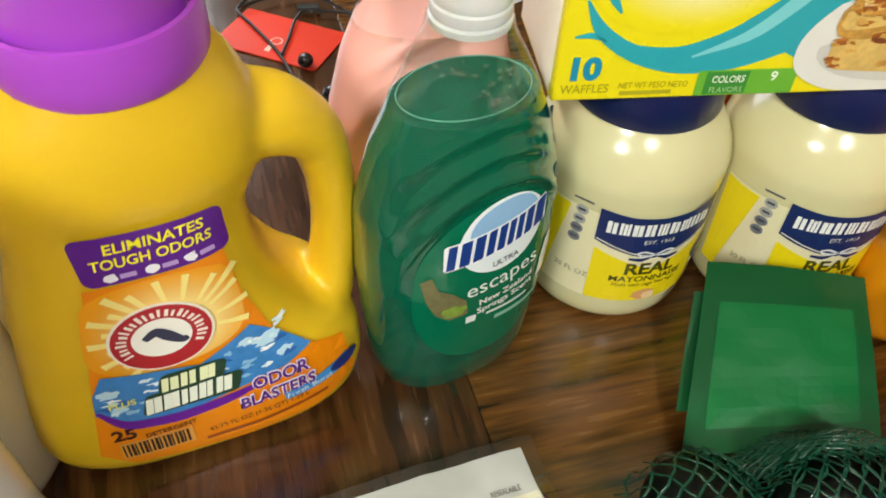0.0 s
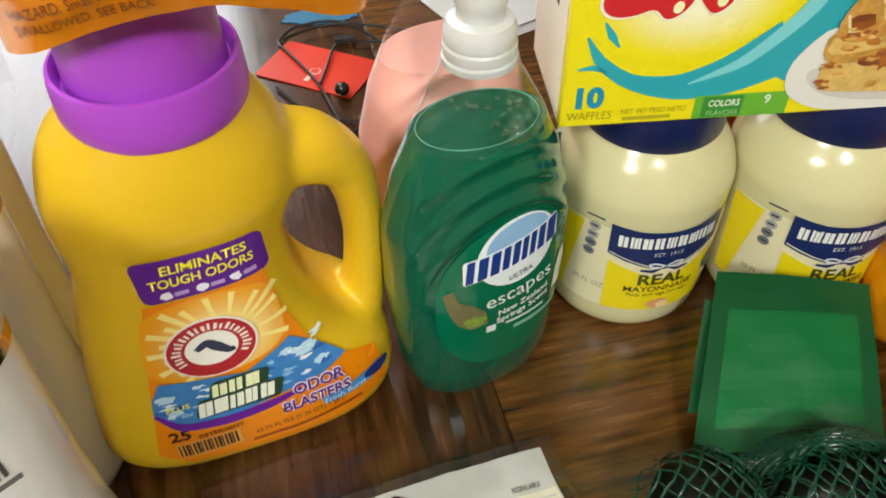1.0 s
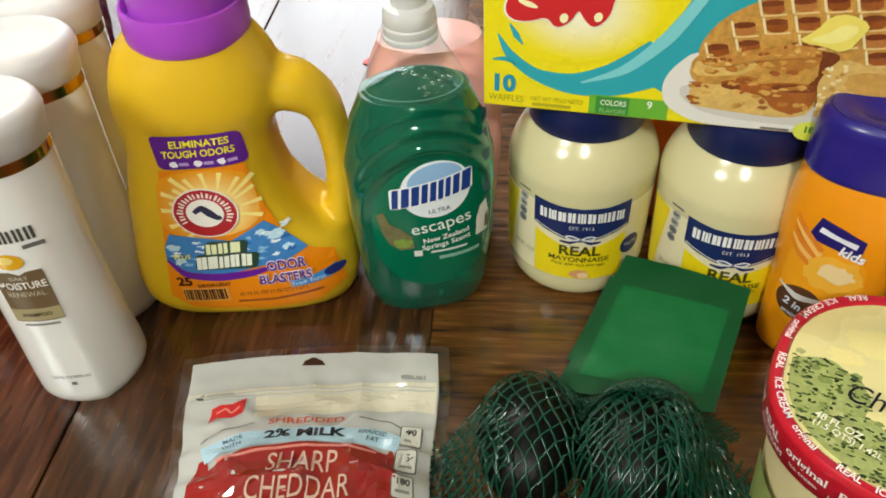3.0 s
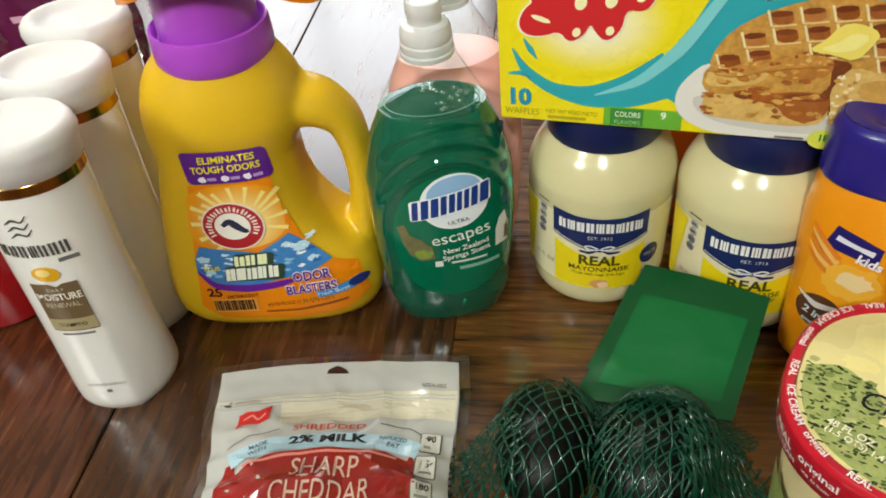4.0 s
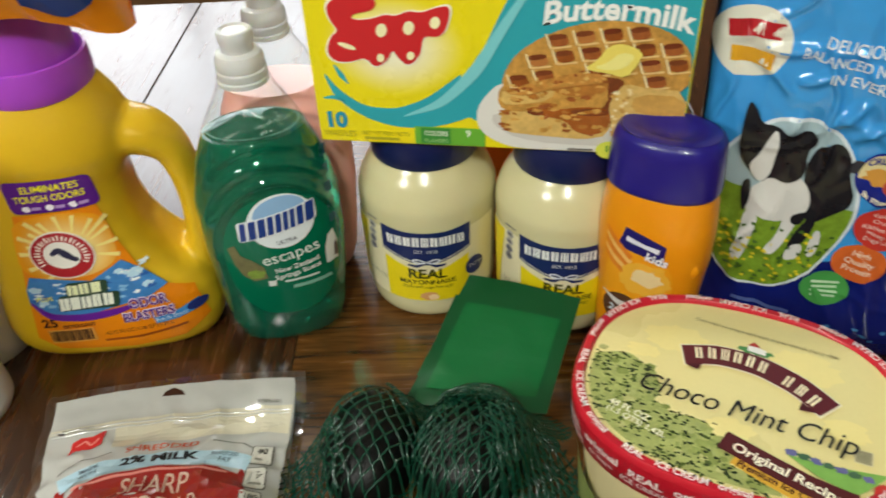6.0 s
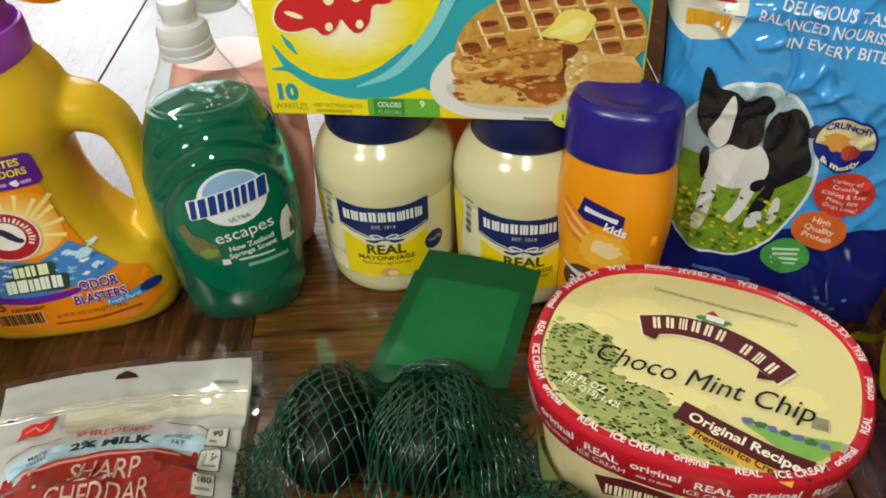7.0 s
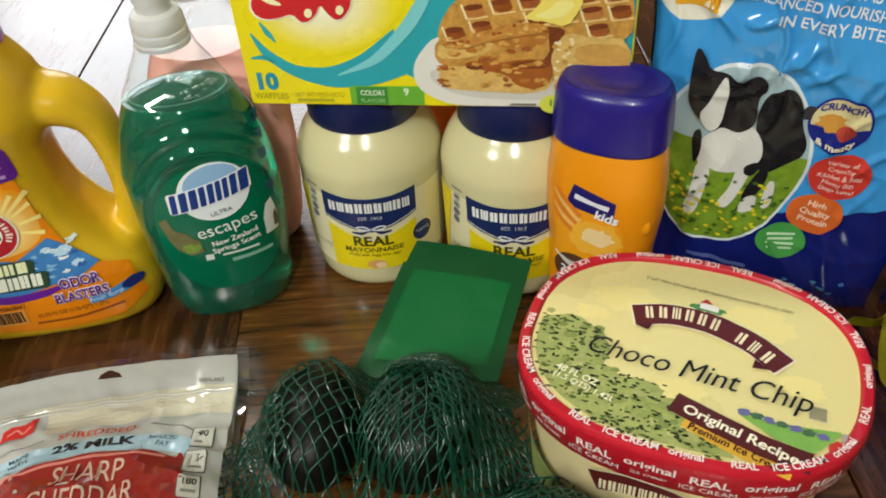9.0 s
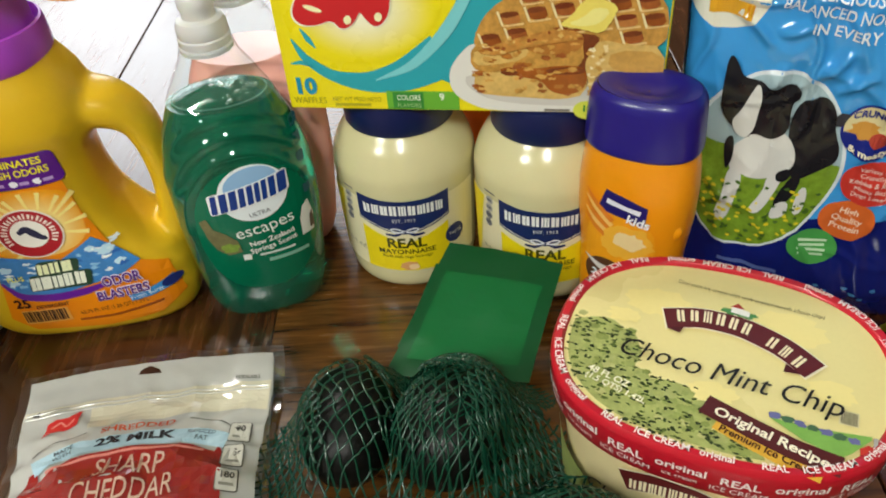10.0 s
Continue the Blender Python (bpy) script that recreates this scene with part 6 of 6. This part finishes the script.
decal("shred_text", words("SHREDDED", 0.0068, 0.0, -0.0545, -1, 0, 0.01, width=0.049, du=0.005), ink("c8502c", 0.2), cheese, PO, 0.001)
for s in (-1, 1):
    decal("frame_line", stripe([(s * 0.034, -0.0535), (s * 0.055, -0.058), (s * 0.068, -0.067)], 0.0008), ink("55544e"), cheese, PO, 0.001, 0.005)
decal("blue_band", stripe([(-0.066, -0.0765), (-0.045, -0.0685), (0.0, -0.066), (0.045, -0.0695), (0.062, -0.076)], [0.011, 0.0125, 0.0125, 0.0125, 0.011]), ink("a8c6d4", 0.18), cheese, PO, 0.0012, 0.005, 0.005)
decal("milk_text", words("2% MILK", 0.0088, 0.0, -0.066, -1, 0, 0.04, width=0.053, du=0.005), ink("2a2a2e", 0.2), cheese, PO, 0.0016)
decal("made_text", words("MADE", 0.005, -0.0465, -0.067, 12, 0, 0.01), ink("3f4a52"), cheese, PO, 0.0016)
decal("made_text", words("WITH", 0.005, -0.0465, -0.072, 12, 0, 0.01), ink("3f4a52"), cheese, PO, 0.0016)
decal("made_text", words("REDUCED", 0.0042, 0.044, -0.067, -8, 0, 0.01), ink("3f4a52"), cheese, PO, 0.0016)
decal("made_text", words("FAT", 0.0048, 0.0445, -0.072, -8, 0, 0.01), ink("3f4a52"), cheese, PO, 0.0016)
decal("red_panel", [(-0.073, -0.098), (-0.068, -0.08), (-0.0625, -0.0785), (-0.061, -0.086), (-0.04, -0.0755), (0, -0.073), (0.04, -0.0765), (0.055, -0.083), (0.057, -0.078), (0.06, -0.084), (0.062, -0.098), (0.065, -0.199), (-0.076, -0.199)], red_bag, cheese, PO, 0.001, 0.006, 0.006)
decal("red_line", stripe([(-0.056, -0.082), (-0.03, -0.077), (0, -0.0762), (0.03, -0.0775), (0.048, -0.0815)], 0.0018), ink("d9857a", 0.2), cheese, PO, 0.0014, 0.005)
decal("kind_text", words("SHARP", 0.0215, 0.001, -0.0885, -1, 0, 0.0, width=0.045, du=0.005), ink("d8b6a2", 0.25), cheese, PO, 0.0016)
decal("kind_text", words("CHEDDAR", 0.0215, 0.0, -0.107, -1, 0, 0.0, width=0.066, du=0.005), ink("d8b6a2", 0.25), cheese, PO, 0.0016)
for q, tx in enumerate(("90", "3.5g", "180")):
    u, v = 0.069 - q * 0.0015, -0.0685 - q * 0.0185
    decal("nutrition_box", rrect(u - 0.0075, v - 0.0082, u + 0.0068, v + 0.0082, 0.002), ink("57554e"), cheese, PO, 0.0009, 0.004)
    decal("nutrition_box", rrect(u - 0.0067, v - 0.0075, u + 0.006, v + 0.0075, 0.0016), ink("cbc9bf"), cheese, PO, 0.0012, 0.004)
    decal("nutrition_text", words(tx, 0.0062, u, v + 0.0025, 0, 0, 0.02), ink("3c3a36"), cheese, PO, 0.0015)
    decal("small_print", rrect(u - 0.0045, v - 0.0045, u + 0.004, v - 0.0025), ink("8b897f"), cheese, PO, 0.0015)

# ---- white shampoo bottles ----
gloss_white = mat("pearl_white", hexc("efeeea"), 0.14, var=0.025, scale=14, bump=0.01, coat=0.5, sss=0.1)
cap_white = mat("cap_matt_white", hexc("dcdad9"), 0.45, var=0.03, scale=30, bump=0.04, sss=0.15)
gold = mat("gold_band", hexc("c79a4e"), 0.14, metal=1.0, var=0.1, scale=40)
SH = [(0.0, -0.030, 0.031, 0.023, 2.2), (0.003, -0.0335, 0.0345, 0.0262, 2.3), (0.02, -0.034, 0.035, 0.0265, 2.3), (0.06, -0.0335, 0.0335, 0.0265, 2.2), (0.11, -0.0335, 0.033, 0.027, 2.1), (0.15, -0.0345, 0.0345, 0.028, 2.0), (0.19, -0.0345, 0.0345, 0.0285, 2.0)]
sbody = Body(SH, 0, 50)


def shampoo(m, printed):
    ob = thing("shampoo_bottle", m, "glossy white shampoo bottle with a gold band and dished white cap", "shampoo", "white shampoo bottles")
    bm = sbody.bm()
    for v in bm.verts:
        # a crease that sweeps down one side to the foot
        t = max(0.0, 1 - v.co.z / 0.15)
        if v.co.x > 0.012:
            v.co.y += 0.012 * t * (v.co.x - 0.012) / 0.022
    part("body", bm, gloss_white, ob, "", 40)
    part("band", loft([sring(0, 0, z, 0.0347 + g, 0.0287 + g, 2, 72) for z, g in ((0.1885, 0), (0.189, 0.0004), (0.1955, 0.0004), (0.196, 0))]), gold, ob, "shiny gold band")
    part("cap", loft([sring(0, 0, z + 0.0065, 0.0352 - g, 0.0292 - g * 0.85, 2, 72) for z, g in ((0.189, 0.001), (0.1895, 0.0), (0.199, -0.0006), (0.202, -0.0018), (0.206, -0.0026), (0.2105, -0.0018), (0.2135, 0.0005), (0.2148, 0.0035), (0.214, 0.0065), (0.2105, 0.009), (0.208, 0.0125), (0.207, 0.018), (0.2065, 0.03))]), cap_white, ob, "white cap with a dished top", 60)
    def F(u, v, off):
        return sbody.front(u, v + 0.034, off)

    if printed:
        for q in range(3):
            decal("brand_curl", stripe([(-0.011, 0.1375 - q * 0.005), (-0.006, 0.141 - q * 0.005), (-0.001, 0.1385 - q * 0.005), (0.003, 0.143 - q * 0.005)], [0.0006, 0.0018, 0.0012, 0.0006]), ink("54524e"), ob, F, 0.0005)
        decal("brand_bar", bars(7, -0.0235, 0.1125, 0.0185, 0.1215, 0, 0, 11, 0.15), ink("4a4846"), ob, F, 0.0005)
        decal("small_print", rrect(0.0085, 0.1065, 0.02, 0.1095), ink("6a6864"), ob, F, 0.0005)
        decal("pearl_drop", oval(-0.003, 0.0985, 0.0085, 0.006), ink("e2a81c", 0.1, coat=0.5), ob, F, 0.0006, 0.004)
        decal("pearl_drop", oval(-0.004, 0.1, 0.0045, 0.003), ink("f4d878", 0.1), ob, F, 0.001, 0.004)
        lb = decal("label", [(-0.0165, 0.0495), (0.0125, 0.0495), (0.0125, 0.0905), (0.004, 0.0905), (-0.0005, 0.088), (-0.005, 0.0905), (-0.0165, 0.0905)], ink("6e5a3e", 0.3), ob, F, 0.0006, 0.004, 0, "brown printed label")
        decal("label_foot", rrect(-0.0165, 0.0505, 0.0125, 0.0605), ink("a89c74"), lb, F, 0.0009, 0.004)
        decal("kind_text", words("DAILY", 0.0038, -0.002, 0.0855), ink("d9d2c0"), lb, F, 0.0009)
        decal("kind_text", words("MOISTURE", 0.0075, -0.002, 0.0795, 0, 0, 0.02, width=0.0275), ink("eeeae0"), lb, F, 0.0009)
        decal("kind_text", words("RENEWAL", 0.0055, -0.002, 0.0725, 0, 0, 0, width=0.0215), ink("c9bfa8"), lb, F, 0.0009)
        decal("kind_text", words("SHAMPOO", 0.0045, -0.002, 0.0555, 0, 0, 0.01, width=0.0175), ink("4a3e26"), lb, F, 0.0012)
        decal("small_print", rrect(-0.0125, 0.0455, 0.0085, 0.0473), ink("7d7a72"), ob, F, 0.0005, 0.004)
        decal("volume_text", words("12.6 FL OZ (375 mL)", 0.0036, -0.002, -0.004, 0, 0, 0.01, width=0.025, du=0.004), ink("85827a"), ob, F, 0.0005)
        decal("size_mark", rrect(-0.0035, -0.012, 0.0, -0.009), ink("77746c"), ob, F, 0.0005)
    return ob


shampoo(pose(-0.176, 0.236, 0, 0, 0, 25), True)
shampoo(pose(-0.2035, 0.302, 0, 0, 0, 22), False)
shampoo(pose(-0.233, 0.364, 0, 0, 0, 20), False)

# ---- orange pouch on the jug's cap ----
pouch_orange = mat("pouch_orange", hexc("ee8d14"), 0.22, var=0.08, scale=20, bump=0.12, coat=0.35)
op = thing("orange_pouch", pose(-0.085, 0.334, 0.2695, 0, 0, 14), "orange plastic pouch with navy print resting on the purple cap", "pouch")


def opf(u, v, off):
    full = max(0.0, 1 - abs(u / 0.062) ** 2.6) ** 0.5
    sag = 0.004 * math.cos(u * 30) - 0.012 * (abs(u) / 0.062) ** 1.6 + 0.004 * noise.noise((u * 30, 2, 5))
    b = -0.044 * full * (0.55 + 0.45 * min(1, v / 0.03)) - 0.002 * (1 - 2 * abs(noise.noise((u * 40, v * 40, 3)))) - off
    return (u, b, v + max(-0.0125, sag * (1 - v / 0.1)))


def opb(u, v, off):
    x, y, z = opf(u, v, 0)
    return (x, -y * 0.9, z)


part("front_panel", sheet_bm(opf, -0.062, 0.062, 0.0015, 0.09, 50, 34), pouch_orange, op, "", 80)
part("back_panel", sheet_bm(opb, -0.062, 0.062, 0.0015, 0.09, 50, 34), pouch_orange, op, "", 80)
part("base_panel", sheet_bm(lambda u, v, o: (u, opf(u, 0.0015, 0)[1] * (1 - 1.9 * v), opf(u, 0.0015, 0)[2]), -0.062, 0.062, 0, 1, 50, 6), pouch_orange, op, "", 80)
decal("hazard_text", words("HAZARD. Small Parts", 0.0062, -0.032, 0.0165, -2, 0, 0.0, width=0.036, du=0.005), ink("7a3d10"), op, opf, 0.0006)
decal("hazard_text", words("SWALLOWED. SEE BACK", 0.0062, -0.029, 0.0095, -2, 0, 0.0, width=0.044, du=0.005), ink("7a3d10"), op, opf, 0.0006)
decal("weight_text", words("OZ)", 0.0085, -0.045, 0.032, 0, 0, 0.02), ink("5a2a10"), op, opf, 0.0006)
decal("navy_swoosh", stripe([(0.018, 0.017), (0.033, 0.0145), (0.046, 0.026), (0.056, 0.045)], [0.006, 0.014, 0.016, 0.014]), ink("1f3f86", 0.2), op, opf, 0.0006, 0.005, 0.005)
decal("blue_picture", [(0.027, 0.022), (0.042, 0.026), (0.054, 0.05), (0.042, 0.07), (0.028, 0.06)], ink("7fb4cc", 0.2, var=0.2, scale=90.0), op, opf, 0.0009, 0.005, 0.005)
decal("white_print", rrect(-0.06, 0.045, -0.03, 0.056, 0.003), ink("cfe0ea", 0.2), op, opf, 0.0006, 0.005)

# ---- things behind: red card, earphones, paper, blue strip ----
card = thing("red_gift_card", pose(-0.1075, 0.6955, 0.0005, 0, 0, -23), "flat red card with a small white mark under earphone cords", "card")
part("card", loft([[(x, y, z) for x, y in rrect(-0.047, -0.0295, 0.047, 0.0295, 0.003)] for z in (0.0, 0.0011)]), mat("card_red", hexc("d8361f"), 0.35, var=0.03, bump=0.02), card)
decal("round_mark", oval(0.0, -0.006, 0.0052, 0.0052), ink("f0c9be"), card, lambda u, v, o: (u, v, 0.0011 + o), 0.0003)
decal("round_mark", oval(0.0, -0.006, 0.004, 0.004), ink("d8361f"), card, lambda u, v, o: (u, v, 0.0011 + o), 0.0006)
decal("small_print", rrect(-0.003, -0.022, 0.0015, -0.0135), ink("f0c9be"), card, lambda u, v, o: (u, v, 0.0011 + o), 0.0003)
ear = thing("earphones", pose(0, 0, 0), "black wired earphones tangled over a red card", "earphones")
cord = mat("cord_black", hexc("17171a"), 0.4, var=0.1)
for line in ([(-0.082, 0.615, 0.004), (-0.105, 0.67, 0.004), (-0.135, 0.715, 0.004), (-0.15, 0.735, 0.003), (-0.14, 0.76, 0.003), (-0.11, 0.775, 0.003), (-0.07, 0.765, 0.003), (-0.03, 0.755, 0.003), (0.03, 0.76, 0.003)],
             [(-0.145, 0.735, 0.006), (-0.12, 0.755, 0.006), (-0.09, 0.765, 0.006), (-0.065, 0.745, 0.004), (-0.04, 0.72, 0.003), (-0.03, 0.69, 0.003), (-0.035, 0.66, 0.003), (-0.055, 0.62, 0.003), (-0.07, 0.6, 0.003)],
             [(-0.103, 0.668, 0.004), (-0.1, 0.69, 0.004), (-0.098, 0.715, 0.005), (-0.093, 0.732, 0.006), (-0.07, 0.735, 0.004), (-0.02, 0.735, 0.003), (0.0, 0.71, 0.003), (0.01, 0.67, 0.003)],
             [(-0.14, 0.665, 0.003), (-0.12, 0.64, 0.003), (-0.09, 0.62, 0.003), (-0.05, 0.612, 0.003), (-0.03, 0.625, 0.003)]):
    part("cord", tube(smooth_line(line, 60, 5), 0.0013, 8), cord, ear)
part("splitter", tube([(-0.097, 0.737, 0.005), (-0.078, 0.739, 0.005)], 0.0035, 12), cord, ear)
part("plug", tube([(-0.05, 0.688, 0.004), (-0.036, 0.69, 0.004)], [0.004, 0.003], 12), cord, ear)
for x, y in ((-0.083, 0.655), (-0.06, 0.613)):
    bm = lathe([(0.002, -0.008), (0.005, -0.006), (0.0062, 0.0), (0.0052, 0.004), (0.0035, 0.0062), (0.001, 0.007)], 24)
    bmesh.ops.transform(bm, matrix=pose(x, y, 0.0075, 55, 0, 30), verts=bm.verts[:])
    bud = part("earbud", bm, mat("earbud_black", hexc("141416"), 0.15, coat=0.5), ear)
    bm = lathe([(0.0055, 0.001), (0.0057, 0.002), (0.0053, 0.003)], 24)
    bmesh.ops.transform(bm, matrix=pose(x, y, 0.0075, 55, 0, 30), verts=bm.verts[:])
    part("silver_ring", bm, mat("silver", (0.6, 0.6, 0.62), 0.2, metal=1.0), bud)
blue = thing("blue_strip", pose(-0.115, 0.785, 0.0006, 0, 0, 10), "flat blue plastic strip lying on the table", "plastic strip")
part("strip", loft([[(x, y, z) for x, y in wavy(0, 0, 0.036, 0.014, 0.1, 30, 2)] for z in (0, 0.001)]), ink("2d6f94"), blue)
paper = thing("paper_sheet", pose(0.02, 0.86, 0, 0, 0, -57), "white sheet of paper lying on the table", "paper")
part("sheet", sheet_bm(lambda u, v, o: (u, v, 0.0012 + 0.002 * (noise.noise((u * 9, v * 9, 1)) + 0.6) + o), -0.11, 0.11, -0.06, 0.085, 16, 12, 0.0004), mat("paper_white", (0.72, 0.72, 0.74), 0.6, var=0.04, scale=12, bump=0.05), paper, "", 60)
part("under_sheet", sheet_bm(lambda u, v, o: (u + 0.012, v + 0.01, 0.0006 + o), -0.11, 0.11, -0.055, 0.085, 4, 4, 0.0003), ink("c9c6cf"), paper, "", 60)

# ---- things at the far left ----
redtub = thing("red_tub", pose(-0.335, 0.29, 0), "round glossy red plastic tub behind the shampoo", "tub")
part("body", lathe([(0.04, 0.0), (0.046, 0.003), (0.05, 0.03), (0.052, 0.08), (0.05, 0.085)]), mat("tub_red_gloss", hexc("9c0f18"), 0.25, var=0.06, scale=20, coat=0.3), redtub)
part("lid", lathe([(0.05, 0.085), (0.053, 0.086), (0.053, 0.097), (0.05, 0.099)]), mat("tub_lid_red", hexc("8e1018"), 0.3), redtub)
mag = thing("magenta_bag", pose(-0.4, 0.5, 0, 0, 0, 28), "crinkled magenta and clear plastic bag standing upright", "bag")


def magf(u, v, off):
    full = max(0.0, 1 - abs(u / 0.07) ** 2.5) ** 0.5
    return (u + 0.01 * noise.noise((v * 12, 5, 1)), -0.04 * full * (1 - 0.5 * v / 0.25) - 0.006 * (1 - 2 * abs(noise.noise((u * 30, v * 26, 9)))) - off, v)


part("front_panel", sheet_bm(magf, -0.07, 0.07, 0, 0.24, 36, 50), mat("magenta_film", hexc("5f1644"), 0.18, var=0.45, scale=24, bump=0.1, coat=0.5), mag, "", 80)
part("back_panel", sheet_bm(lambda u, v, o: (u, 0.03 * max(0.0, 1 - abs(u / 0.07) ** 2.5) ** 0.5, v), -0.07, 0.07, 0, 0.24, 20, 20), mat("magenta_back", hexc("6f1850"), 0.3), mag, "", 80)
part("clear_top", sheet_bm(lambda u, v, o: (u * 1.25 + 0.035, -0.02 - 0.01 * (1 - 2 * abs(noise.noise((u * 40, v * 30, 2)))), v), -0.07, 0.07, 0.1, 0.27, 30, 30), film_mat("clear_wrap", (0.97, 0.95, 0.97), 0.14, 0.1), mag, "crinkled clear wrap", 80)
for q in range(5):
    decal("print_bar", rrect(-0.03, 0.06 + q * 0.03, 0.03 - 0.008 * (q % 2), 0.066 + q * 0.03), ink("d9a9c4"), mag, magf, 0.001, 0.006)
seas = thing("cream_label_jar", pose(-0.315, 0.4, 0), "small jar with a cream label and red band", "jar")
part("body", lathe([(0.026, 0), (0.029, 0.003), (0.029, 0.11), (0.024, 0.12)]), ink("d8d4b8"), seas)
part("lid", lathe([(0.026, 0.12), (0.0275, 0.121), (0.0275, 0.138), (0.026, 0.14)]), ink("a81c28"), seas, "red screw lid")

# ---- orange bag behind the jars ----
ob2 = thing("orange_snack_bag", pose(0.19, 0.535, 0), "orange plastic bag behind the mayonnaise jars", "bag")


def obf(u, v, off):
    full = max(0.0, 1 - abs(u / 0.07) ** 2.5) ** 0.5
    return (u, -0.02 * full - 0.004 * (1 - 2 * abs(noise.noise((u * 30, v * 26, 4)))) - off, v * (0.75 + 0.25 * full))


part("front_panel", sheet_bm(obf, -0.07, 0.07, 0, 0.15, 30, 40), mat("snack_orange", hexc("d9641c"), 0.2, var=0.1, scale=20, coat=0.4), ob2, "", 80)
part("back_panel", sheet_bm(lambda u, v, o: (u, 0.015 * max(0.0, 1 - abs(u / 0.07) ** 2.5) ** 0.5, obf(u, v, 0)[2]), -0.07, 0.07, 0, 0.15, 20, 20), ink("c25a18"), ob2, "", 80)
